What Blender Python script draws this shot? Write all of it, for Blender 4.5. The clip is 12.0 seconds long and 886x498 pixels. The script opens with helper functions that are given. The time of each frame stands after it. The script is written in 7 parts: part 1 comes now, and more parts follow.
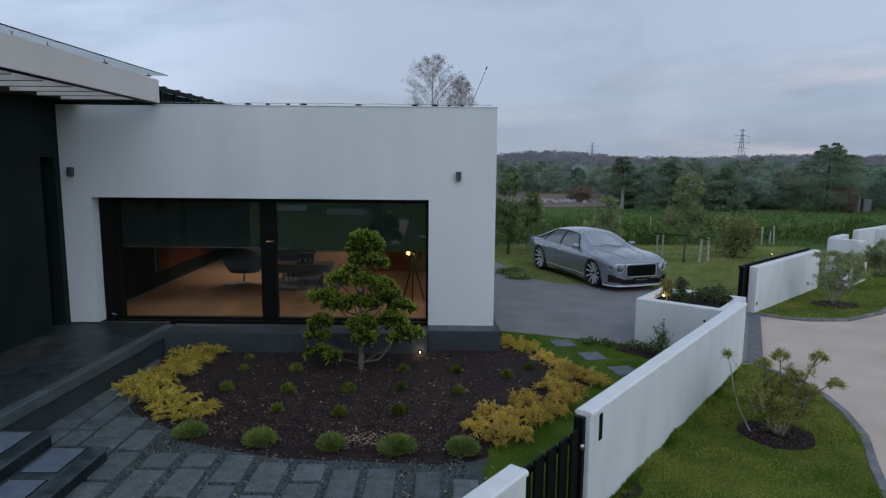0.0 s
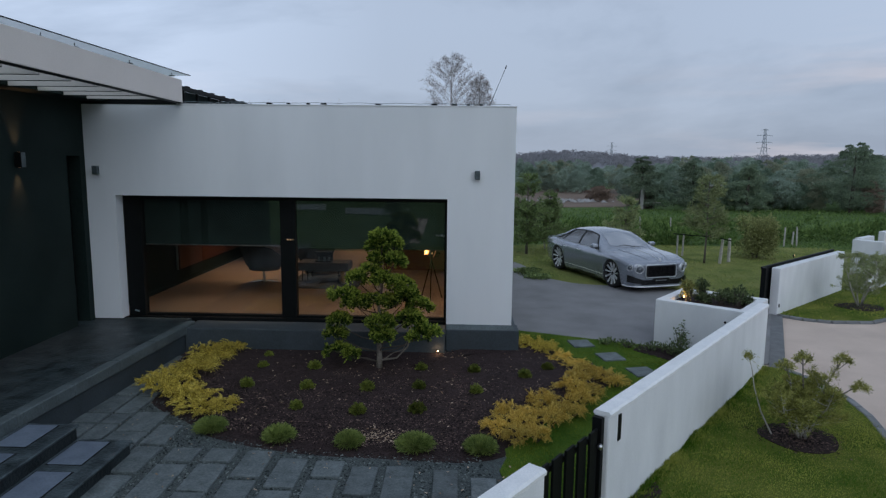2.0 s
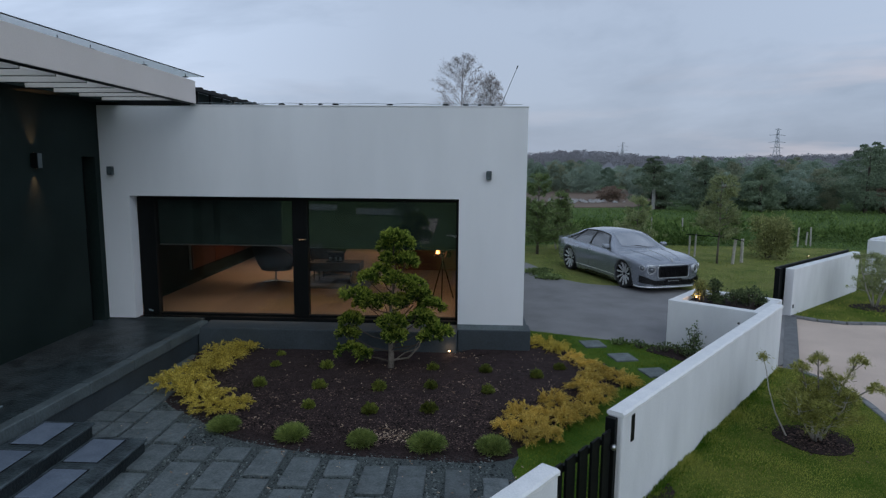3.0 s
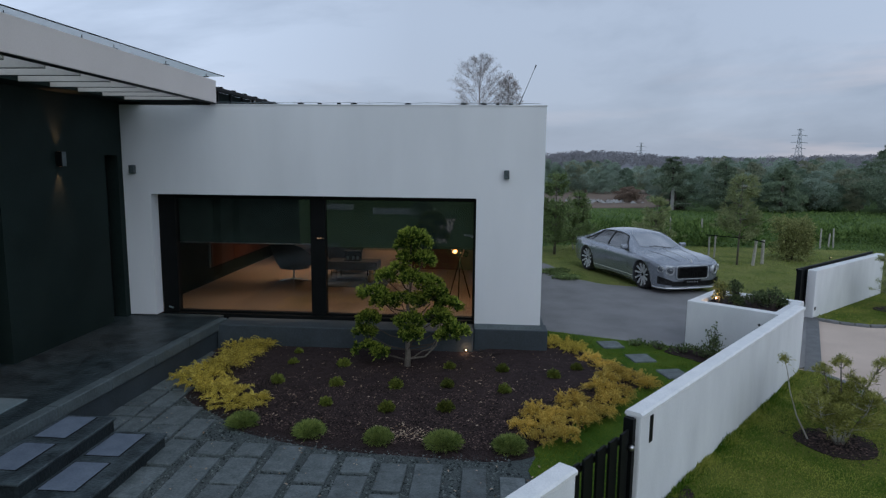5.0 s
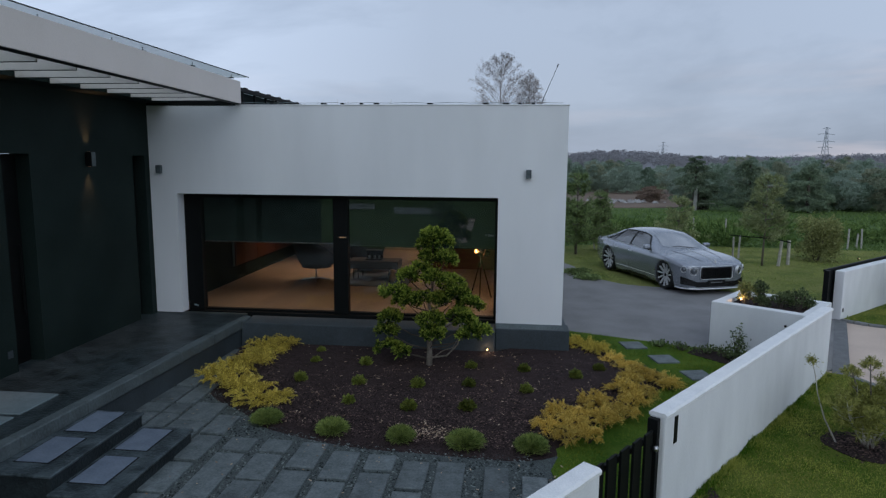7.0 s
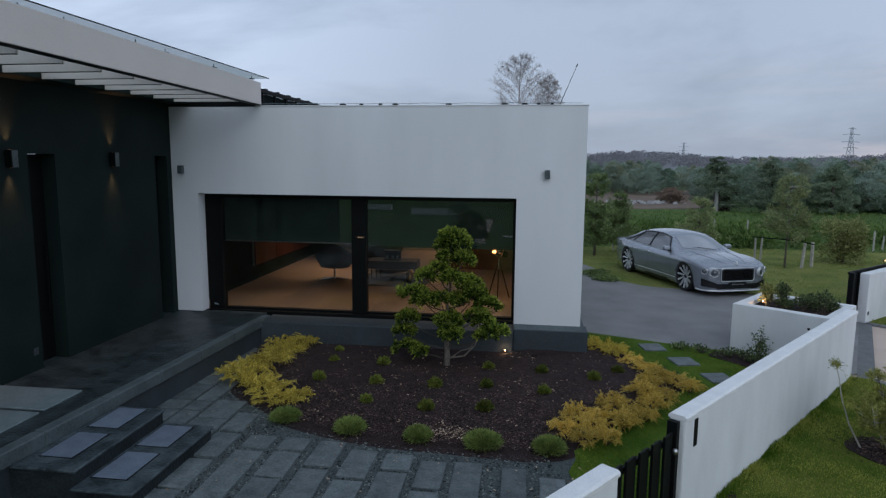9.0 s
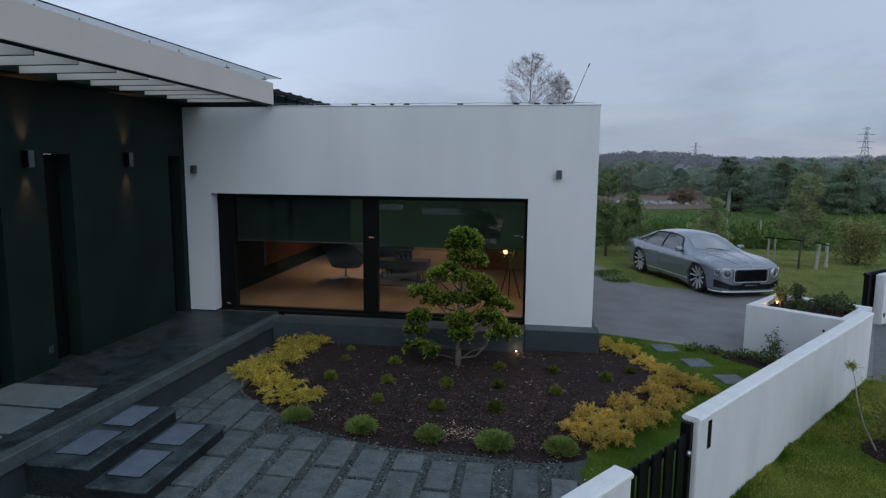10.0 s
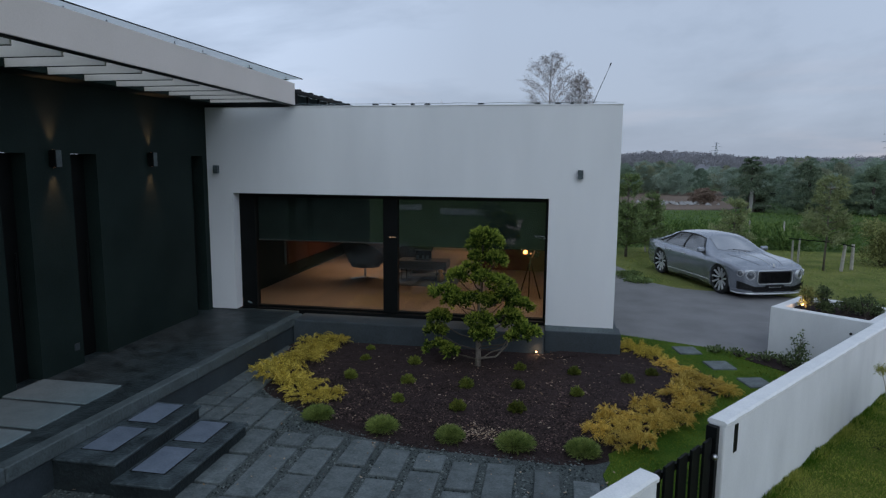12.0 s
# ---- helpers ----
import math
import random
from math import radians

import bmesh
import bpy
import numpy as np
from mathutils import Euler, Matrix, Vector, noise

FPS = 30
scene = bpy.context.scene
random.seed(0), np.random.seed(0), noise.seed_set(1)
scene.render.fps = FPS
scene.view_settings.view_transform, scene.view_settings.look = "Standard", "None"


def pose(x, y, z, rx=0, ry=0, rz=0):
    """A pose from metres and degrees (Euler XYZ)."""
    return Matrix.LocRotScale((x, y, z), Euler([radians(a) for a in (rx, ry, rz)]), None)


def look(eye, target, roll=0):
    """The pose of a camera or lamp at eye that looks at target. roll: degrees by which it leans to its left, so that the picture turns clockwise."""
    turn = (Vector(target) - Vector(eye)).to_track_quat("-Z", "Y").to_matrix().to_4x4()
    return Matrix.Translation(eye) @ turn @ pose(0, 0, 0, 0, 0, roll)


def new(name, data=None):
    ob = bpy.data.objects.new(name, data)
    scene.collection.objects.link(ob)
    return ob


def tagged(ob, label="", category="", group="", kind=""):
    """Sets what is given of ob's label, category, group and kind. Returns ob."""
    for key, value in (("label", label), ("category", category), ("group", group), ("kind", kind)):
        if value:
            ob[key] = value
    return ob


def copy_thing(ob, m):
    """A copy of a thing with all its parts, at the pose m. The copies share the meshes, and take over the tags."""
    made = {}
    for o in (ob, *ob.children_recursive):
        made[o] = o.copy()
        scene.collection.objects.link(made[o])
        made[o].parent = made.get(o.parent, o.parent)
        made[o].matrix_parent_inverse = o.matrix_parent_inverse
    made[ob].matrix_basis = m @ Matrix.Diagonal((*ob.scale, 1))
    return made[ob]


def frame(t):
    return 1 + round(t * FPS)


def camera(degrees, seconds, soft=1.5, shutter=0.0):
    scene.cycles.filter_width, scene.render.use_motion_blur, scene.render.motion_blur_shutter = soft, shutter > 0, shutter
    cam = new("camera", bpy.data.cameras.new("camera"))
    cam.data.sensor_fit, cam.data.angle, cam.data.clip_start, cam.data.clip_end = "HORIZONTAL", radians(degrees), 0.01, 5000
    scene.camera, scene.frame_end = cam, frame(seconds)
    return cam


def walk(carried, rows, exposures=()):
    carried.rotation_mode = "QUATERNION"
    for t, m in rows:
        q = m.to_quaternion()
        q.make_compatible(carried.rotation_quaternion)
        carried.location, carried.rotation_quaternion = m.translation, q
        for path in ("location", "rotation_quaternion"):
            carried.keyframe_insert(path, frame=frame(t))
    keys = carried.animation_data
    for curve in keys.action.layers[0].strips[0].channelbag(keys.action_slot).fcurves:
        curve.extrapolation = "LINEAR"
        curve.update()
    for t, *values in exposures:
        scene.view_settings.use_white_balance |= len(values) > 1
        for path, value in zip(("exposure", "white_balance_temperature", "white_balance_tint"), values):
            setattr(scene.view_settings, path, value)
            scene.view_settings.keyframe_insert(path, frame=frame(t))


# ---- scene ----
cam = camera(70.2, 12.0, soft=1.3)
PATH = [
    (0, (-0.898, -11.106, 3.449), (-0.902, -9.125, 3.175), 0.5),
    (0.5, (-0.889, -11.112, 3.448), (-0.906, -9.131, 3.173), 0.5),
    (1, (-0.887, -11.117, 3.447), (-0.917, -9.137, 3.172), 0.6),
    (1.5, (-0.896, -11.121, 3.445), (-0.942, -9.141, 3.17), 0.6),
    (2, (-0.911, -11.124, 3.444), (-0.971, -9.144, 3.168), 0.6),
    (2.5, (-0.925, -11.128, 3.442), (-1.001, -9.148, 3.166), 0.6),
    (3, (-0.936, -11.132, 3.439), (-1.028, -9.153, 3.164), 0.5),
    (5, (-0.949, -11.139, 3.422), (-1.093, -9.164, 3.147), 0.6),
    (5.5, (-0.959, -11.143, 3.42), (-1.123, -9.169, 3.145), 0.5),
    (6, (-0.969, -11.149, 3.418), (-1.147, -9.176, 3.143), 0.5),
    (6.5, (-0.977, -11.158, 3.417), (-1.168, -9.186, 3.142), 0.5),
    (7, (-0.983, -11.164, 3.416), (-1.189, -9.194, 3.14), 0.5),
    (9, (-0.985, -11.169, 3.409), (-1.247, -9.206, 3.135), 0.5),
    (9.5, (-0.993, -11.169, 3.408), (-1.271, -9.208, 3.134), 0.5),
    (10, (-1.005, -11.168, 3.407), (-1.299, -9.209, 3.133), 0.5),
    (10.5, (-1.019, -11.166, 3.405), (-1.326, -9.209, 3.13), 0.5),
    (11, (-1.033, -11.164, 3.404), (-1.354, -9.209, 3.128), 0.5),
    (11.5, (-1.046, -11.161, 3.403), (-1.38, -9.209, 3.128), 0.5),
    (12, (-1.058, -11.16, 3.402), (-1.406, -9.21, 3.128), 0.5),
]
walk(cam, [(t, look(eye, target, roll)) for t, eye, target, roll in PATH])

# ---- light ----
world = bpy.data.worlds.new("overcast_dusk")
scene.world = world
world.use_nodes = True
wn, wl = world.node_tree.nodes, world.node_tree.links
wn.clear()


def wnode(kind, **kw):
    n = wn.new(kind)
    for k, v in kw.items():
        n.inputs[k].default_value = v
    return n


sky = wn.new("ShaderNodeTexSky")
sky.sky_type, sky.sun_disc = "NISHITA", False
sky.sun_elevation, sky.sun_rotation = radians(12), radians(200)
coords = wn.new("ShaderNodeTexCoord")
squash = wn.new("ShaderNodeMapping")
squash.inputs["Scale"].default_value = (1.0, 1.0, 3.0)
wl.new(coords.outputs["Generated"], squash.inputs["Vector"])
clouds = wnode("ShaderNodeTexNoise", Scale=1.6, Detail=8.0, Roughness=0.55, Distortion=0.3)
wl.new(squash.outputs["Vector"], clouds.inputs["Vector"])
cloud_tone = wn.new("ShaderNodeValToRGB")
cloud_tone.color_ramp.elements[0].position, cloud_tone.color_ramp.elements[0].color = 0.39, (0.272, 0.348, 0.478, 1)
cloud_tone.color_ramp.elements[1].position, cloud_tone.color_ramp.elements[1].color = 0.61, (0.49, 0.59, 0.765, 1)
wl.new(clouds.outputs["Fac"], cloud_tone.inputs["Fac"])
sky_bg = wnode("ShaderNodeBackground", Strength=0.05)
wl.new(sky.outputs["Color"], sky_bg.inputs["Color"])
cloud_bg = wnode("ShaderNodeBackground", Strength=1.0)
height = wn.new("ShaderNodeSeparateXYZ")
wl.new(coords.outputs["Generated"], height.inputs[0])
low = wn.new("ShaderNodeMapRange")
low.inputs[1].default_value, low.inputs[2].default_value, low.inputs[3].default_value, low.inputs[4].default_value = 0.0, 0.20, 0.45, 0.0
wl.new(height.outputs["Z"], low.inputs[0])
paler = wn.new("ShaderNodeMix")
paler.data_type = "RGBA"
paler.inputs[7].default_value = (0.425, 0.48, 0.60, 1)
wl.new(low.outputs[0], paler.inputs[0])
wl.new(cloud_tone.outputs["Color"], paler.inputs[6])
streak_map = wn.new("ShaderNodeMapping")
streak_map.inputs["Scale"].default_value = (1.0, 1.0, 9.0)
wl.new(coords.outputs["Generated"], streak_map.inputs["Vector"])
streaks = wnode("ShaderNodeTexNoise", Scale=2.6, Detail=5.0, Roughness=0.55)
wl.new(streak_map.outputs["Vector"], streaks.inputs["Vector"])
streak_part = wn.new("ShaderNodeMapRange")
streak_part.inputs[1].default_value, streak_part.inputs[2].default_value, streak_part.inputs[3].default_value, streak_part.inputs[4].default_value = 0.50, 0.66, 0.0, 1.5
wl.new(streaks.outputs["Fac"], streak_part.inputs[0])
streak_low = wn.new("ShaderNodeMath")
streak_low.operation = "MULTIPLY"
streak_side = wn.new("ShaderNodeMapRange")
streak_side.inputs[1].default_value, streak_side.inputs[2].default_value, streak_side.inputs[3].default_value, streak_side.inputs[4].default_value = 0.38, 0.54, 0.25, 1.0
wl.new(height.outputs["X"], streak_side.inputs[0])
streak_both = wn.new("ShaderNodeMath")
streak_both.operation = "MULTIPLY"
wl.new(streak_part.outputs[0], streak_both.inputs[0])
wl.new(streak_side.outputs[0], streak_both.inputs[1])
wl.new(streak_both.outputs[0], streak_low.inputs[0])
wl.new(low.outputs[0], streak_low.inputs[1])
gaps = wn.new("ShaderNodeMix")
gaps.data_type = "RGBA"
gaps.inputs[7].default_value = (0.92, 0.80, 0.82, 1)
wl.new(streak_low.outputs[0], gaps.inputs[0])
wl.new(paler.outputs[2], gaps.inputs[6])
wl.new(gaps.outputs[2], cloud_bg.inputs["Color"])
across = wn.new("ShaderNodeMapRange")
across.inputs[1].default_value, across.inputs[2].default_value = -1.0, 1.0
side_glow = wn.new("ShaderNodeValToRGB")
stops = side_glow.color_ramp.elements
stops[0].position, stops[0].color = 0.0, (1.38, 1.38, 1.38, 1)
stops[1].position, stops[1].color = 1.0, (1.02, 1.02, 1.02, 1)
for at, tone in ((0.28, 1.28), (0.44, 0.97), (0.64, 0.93), (0.80, 1.02)):
    stops.new(at).color = (tone, tone, tone, 1)
wl.new(height.outputs["X"], across.inputs[0])
wl.new(across.outputs[0], side_glow.inputs[0])
wl.new(side_glow.outputs[0], cloud_bg.inputs["Strength"])
cover = wnode("ShaderNodeMixShader", Fac=0.9)
wl.new(sky_bg.outputs[0], cover.inputs[1])
wl.new(cloud_bg.outputs[0], cover.inputs[2])
world_out = wn.new("ShaderNodeOutputWorld")
wl.new(cover.outputs[0], world_out.inputs["Surface"])

sun = new("sun", bpy.data.lights.new("sun", "SUN"))
sun.data.energy, sun.data.angle, sun.data.color = 0.71, radians(60), (0.87, 0.96, 1.0)
sun.matrix_world = look((8, -20, 17), (-2, 0, 0))


# ---- materials ----
def surf(name, c1, c2, scale=4.0, rough=0.7, bump=0.3, fine=60.0, metal=0.0, rand=0.0, coat=0.0, spec=0.5, mottle=0.5, stretch=0.0):
    """Two colours mixed by coarse and fine noise at world scale, with fine relief; rand varies it from piece to piece."""
    m = bpy.data.materials.new(name)
    m.use_nodes = True
    n, l = m.node_tree.nodes, m.node_tree.links
    b = n["Principled BSDF"]
    g = n.new("ShaderNodeNewGeometry")
    a = n.new("ShaderNodeTexNoise")
    a.inputs["Scale"].default_value, a.inputs["Detail"].default_value = scale, 6
    f = n.new("ShaderNodeTexNoise")
    f.inputs["Scale"].default_value, f.inputs["Detail"].default_value = fine, 4
    l.new(g.outputs["Position"], a.inputs["Vector"])
    if stretch:
        mp = n.new("ShaderNodeMapping")
        mp.inputs["Scale"].default_value = (1, 1, stretch)
        l.new(g.outputs["Position"], mp.inputs["Vector"])
        l.new(mp.outputs["Vector"], a.inputs["Vector"])
    l.new(g.outputs["Position"], f.inputs["Vector"])
    mixn = n.new("ShaderNodeMix")
    mixn.inputs[0].default_value = mottle
    l.new(a.outputs["Fac"], mixn.inputs[2])
    l.new(f.outputs["Fac"], mixn.inputs[3])
    r = n.new("ShaderNodeValToRGB")
    r.color_ramp.elements[0].position, r.color_ramp.elements[0].color = 0.35, (*c1, 1)
    r.color_ramp.elements[1].position, r.color_ramp.elements[1].color = 0.65, (*c2, 1)
    l.new(mixn.outputs[0], r.inputs["Fac"])
    col = r.outputs["Color"]
    if rand:
        o = n.new("ShaderNodeObjectInfo")
        mr = n.new("ShaderNodeMapRange")
        mr.inputs[3].default_value, mr.inputs[4].default_value = 1 - rand, 1 + rand
        l.new(o.outputs["Random"], mr.inputs[0])
        hsv = n.new("ShaderNodeHueSaturation")
        l.new(mr.outputs[0], hsv.inputs["Value"])
        l.new(col, hsv.inputs["Color"])
        col = hsv.outputs["Color"]
    l.new(col, b.inputs["Base Color"])
    b.inputs["Metallic"].default_value = metal
    b.inputs["Coat Weight"].default_value = coat
    b.inputs["Specular IOR Level"].default_value = spec
    rr = n.new("ShaderNodeMapRange")
    rr.inputs[3].default_value, rr.inputs[4].default_value = max(0.02, rough - 0.12), min(1, rough + 0.12)
    l.new(f.outputs["Fac"], rr.inputs[0])
    l.new(rr.outputs[0], b.inputs["Roughness"])
    if bump:
        bp = n.new("ShaderNodeBump")
        bp.inputs["Strength"].default_value, bp.inputs["Distance"].default_value = bump, 0.02
        l.new(f.outputs["Fac"], bp.inputs["Height"])
        l.new(bp.outputs["Normal"], b.inputs["Normal"])
    return m


def leafy(name, c1, c2, rough=0.55, through_light=0.25, rand=0.15, far=False, patch=5.0, blend=0.5, spec=0.2):
    """Leaf colour that varies from leaf to leaf and from plant to plant."""
    m = bpy.data.materials.new(name)
    m.use_nodes = True
    n, l = m.node_tree.nodes, m.node_tree.links
    b = n["Principled BSDF"]
    g = n.new("ShaderNodeNewGeometry")
    no = n.new("ShaderNodeTexNoise")
    no.inputs["Scale"].default_value = 0.35 if far else patch
    l.new(g.outputs["Position"], no.inputs["Vector"])
    mx = n.new("ShaderNodeMix")
    mx.inputs[0].default_value = blend
    l.new(g.outputs["Random Per Island"], mx.inputs[2])
    l.new(no.outputs["Fac"], mx.inputs[3])
    r = n.new("ShaderNodeValToRGB")
    r.color_ramp.elements[0].position, r.color_ramp.elements[0].color = 0.25, (*c1, 1)
    r.color_ramp.elements[1].position, r.color_ramp.elements[1].color = 0.75, (*c2, 1)
    l.new(mx.outputs[0], r.inputs["Fac"])
    o = n.new("ShaderNodeObjectInfo")
    mr = n.new("ShaderNodeMapRange")
    mr.inputs[3].default_value, mr.inputs[4].default_value = 1 - rand, 1 + rand
    l.new(o.outputs["Random"], mr.inputs[0])
    hsv = n.new("ShaderNodeHueSaturation")
    l.new(mr.outputs[0], hsv.inputs["Value"])
    l.new(r.outputs["Color"], hsv.inputs["Color"])
    l.new(hsv.outputs["Color"], b.inputs["Base Color"])
    b.inputs["Roughness"].default_value = rough
    b.inputs["Specular IOR Level"].default_value = spec
    if through_light:
        t = n.new("ShaderNodeBsdfTranslucent")
        l.new(hsv.outputs["Color"], t.inputs["Color"])
        ms = n.new("ShaderNodeMixShader")
        ms.inputs[0].default_value = through_light
        l.new(b.outputs[0], ms.inputs[1])
        l.new(t.outputs[0], ms.inputs[2])
        l.new(ms.outputs[0], n["Material Output"].inputs["Surface"])
    return m


def glow(name, colour, strength):
    m = bpy.data.materials.new(name)
    m.use_nodes = True
    b = m.node_tree.nodes["Principled BSDF"]
    b.inputs["Base Color"].default_value = (*colour, 1)
    b.inputs["Emission Color"].default_value = (*colour, 1)
    b.inputs["Emission Strength"].default_value = strength
    return m


def plain_glass(name, tint=(1, 1, 1), rough=0.0, ior=1.7):
    m = bpy.data.materials.new(name)
    m.use_nodes = True
    n, l = m.node_tree.nodes, m.node_tree.links
    n.remove(n["Principled BSDF"])
    t = n.new("ShaderNodeBsdfTransparent")
    t.inputs["Color"].default_value = (*tint, 1)
    gl = n.new("ShaderNodeBsdfGlossy")
    gl.inputs["Roughness"].default_value = rough
    fr = n.new("ShaderNodeFresnel")
    fr.inputs["IOR"].default_value = ior
    mx = n.new("ShaderNodeMixShader")
    l.new(fr.outputs[0], mx.inputs[0])
    l.new(t.outputs[0], mx.inputs[1])
    l.new(gl.outputs[0], mx.inputs[2])
    l.new(mx.outputs[0], n["Material Output"].inputs["Surface"])
    return m


WHITE = surf("white_render", (0.685, 0.70, 0.722), (0.755, 0.769, 0.792), 1.4, 0.85, 0.15, 90, mottle=0.3, stretch=0.28)
WHITE_WALL = surf("white_wall_render", (0.66, 0.67, 0.685), (0.79, 0.80, 0.815), 2.2, 0.85, 0.12, 60, mottle=0.3, stretch=0.35)
BLACK_CLAD = surf("black_cladding", (0.0070, 0.0142, 0.0128), (0.0155, 0.027, 0.0245), 1.2, 0.7, 0.1, 40, spec=0.15)
BLACK_METAL = surf("black_metal", (0.004, 0.005, 0.005), (0.007, 0.008, 0.0085), 3, 0.5, 0.05, 80, spec=0.12)
SLATE = surf("slate_terrace", (0.014, 0.021, 0.024), (0.092, 0.118, 0.130), 4.0, 0.42, 0.6, 24, mottle=0.35, spec=0.3)
# Darker terrace copy of SLATE: reflected black wall and wet sheen put in colour.
TERRACE = surf("wet_sheen_terrace", (0.007, 0.011, 0.0125), (0.058, 0.078, 0.084), 4.5, 0.42, 0.6, 24, mottle=0.4, spec=0.3)
SLATE_EDGE = surf("slate_edge", (0.046, 0.060, 0.063), (0.11, 0.137, 0.145), 2.5, 0.6, 0.3, 35)
PLINTH = surf("plinth_stone", (0.022, 0.031, 0.037), (0.050, 0.066, 0.078), 1.8, 0.6, 0.2, 40)
PAVER = surf("slate_paver", (0.054, 0.069, 0.072), (0.160, 0.186, 0.192), 6.0, 0.6, 0.45, 40, rand=0.22)
PAD = surf("pale_pad", (0.125, 0.165, 0.178), (0.19, 0.24, 0.256), 5, 0.55, 0.2, 40, rand=0.1)
# Step slabs: PAD with the sky's reflection put into a bluish colour.
PAD_SKY = surf("sky_tinted_pad", (0.105, 0.132, 0.178), (0.185, 0.222, 0.28), 6, 0.4, 0.15, 40, rand=0.1)
GRAVEL = surf("gravel_bed", (0.024, 0.032, 0.032), (0.105, 0.128, 0.128), 9, 0.8, 1.0, 55, mottle=0.8)
SOIL = surf("bark_mulch", (0.010, 0.0068, 0.0066), (0.064, 0.043, 0.042), 9, 0.95, 1.0, 45, mottle=0.7, spec=0.15)
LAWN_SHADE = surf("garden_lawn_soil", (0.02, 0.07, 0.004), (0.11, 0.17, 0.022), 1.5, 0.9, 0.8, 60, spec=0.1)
# Back lawn: tan ground, lightened further by haze put into the colour.
LAWN_PALE = surf("pale_lawn_soil", (0.075, 0.125, 0.028), (0.27, 0.265, 0.095), 0.9, 0.95, 0.8, 60, spec=0.05)
LAWN = surf("lawn_soil", (0.038, 0.088, 0.009), (0.19, 0.19, 0.045), 1.5, 0.95, 0.8, 60, spec=0.05)
MEADOW = surf("rough_meadow", (0.060, 0.105, 0.036), (0.125, 0.18, 0.066), 0.25, 0.95, 0.8, 20, spec=0.05)
ASPHALT = surf("asphalt_drive", (0.172, 0.168, 0.170), (0.262, 0.258, 0.262), 1.3, 0.85, 0.25, 120, mottle=0.45)
STREET = surf("pale_road", (0.51, 0.40, 0.33), (0.68, 0.545, 0.455), 0.9, 0.85, 0.4, 90, mottle=0.45)
KERB = surf("granite_kerb", (0.13, 0.135, 0.14), (0.22, 0.225, 0.23), 5, 0.8, 0.4, 60, rand=0.15)
FASCIA = surf("beige_fascia", (0.68, 0.615, 0.575), (0.75, 0.68, 0.64), 1.5, 0.6, 0.05, 60)
SLATM = surf("pergola_slat", (0.60, 0.56, 0.53), (0.68, 0.64, 0.60), 2, 0.6, 0.05, 60)
OAK = surf("oak_floor", (0.215, 0.148, 0.104), (0.285, 0.205, 0.150), 1.6, 0.38, 0.0, 60.0, mottle=0.25, rand=0.12)
INNER = surf("room_wall", (0.35, 0.30, 0.26), (0.42, 0.37, 0.33), 1, 0.8, 0.05, 50)
RED_WOOD = surf("red_wood_panel", (0.10, 0.036, 0.022), (0.18, 0.072, 0.043), 2, 0.45, 0.1, 40)
PANEL_WOOD = surf("dark_red_panel", (0.05, 0.016, 0.010), (0.095, 0.030, 0.018), 2, 0.45, 0.1, 40)
GLASS = plain_glass("window_glass", (0.9, 0.93, 0.92))
BLIND = surf("dark_blind", (0.010, 0.020, 0.0175), (0.018, 0.034, 0.029), 3, 0.85, 0.0, 200, mottle=0.1)


# ---- builders ----
def part(name, bm, material, parent=None, label="", smooth=False):
    me = bpy.data.meshes.new(name)
    bm.to_mesh(me)
    bm.free()
    me.materials.append(material)
    if smooth:
        for p in me.polygons:
            p.use_smooth = True
    ob = new(name, me)
    if parent is not None:
        ob.parent = parent
    if label:
        ob["label"] = label
    return ob


def thing(name, label, category, x=0, y=0, z=0, rz=0, group="", kind=""):
    e = new(name)
    e.empty_display_size = 0.1
    e.matrix_basis = pose(x, y, z, 0, 0, rz)
    return tagged(e, label, category, group, kind)


def box(x0, y0, z0, x1, y1, z1, bevel=0.0, bm=None, m=None, seg=1):
    bm = bm or bmesh.new()
    r = bmesh.ops.create_cube(bm, size=1)
    vs = r["verts"]
    for v in vs:
        v.co = Vector(((x0 + x1) / 2 + v.co.x * (x1 - x0), (y0 + y1) / 2 + v.co.y * (y1 - y0), (z0 + z1) / 2 + v.co.z * (z1 - z0)))
        if m is not None:
            v.co = m @ v.co
    if bevel:
        es = {e for v in vs for e in v.link_edges}
        bmesh.ops.bevel(bm, geom=list(es), offset=bevel, segments=seg, affect="EDGES", profile=0.5)
    return bm


def prism(poly, z0, z1, bm=None, bevel=0.0):
    """A plate over a polygon in plan, anticlockwise."""
    bm = bm or bmesh.new()
    lo = [bm.verts.new((x, y, z0)) for x, y in poly]
    hi = [bm.verts.new((x, y, z1)) for x, y in poly]
    k = len(poly)
    bm.faces.new(lo[::-1])
    top = bm.faces.new(hi)
    for i in range(k):
        bm.faces.new((lo[i], lo[(i + 1) % k], hi[(i + 1) % k], hi[i]))
    if bevel:
        bmesh.ops.bevel(bm, geom=list(top.edges), offset=bevel, segments=2, affect="EDGES", profile=0.5)
    bmesh.ops.recalc_face_normals(bm, faces=bm.faces[:])
    return bm


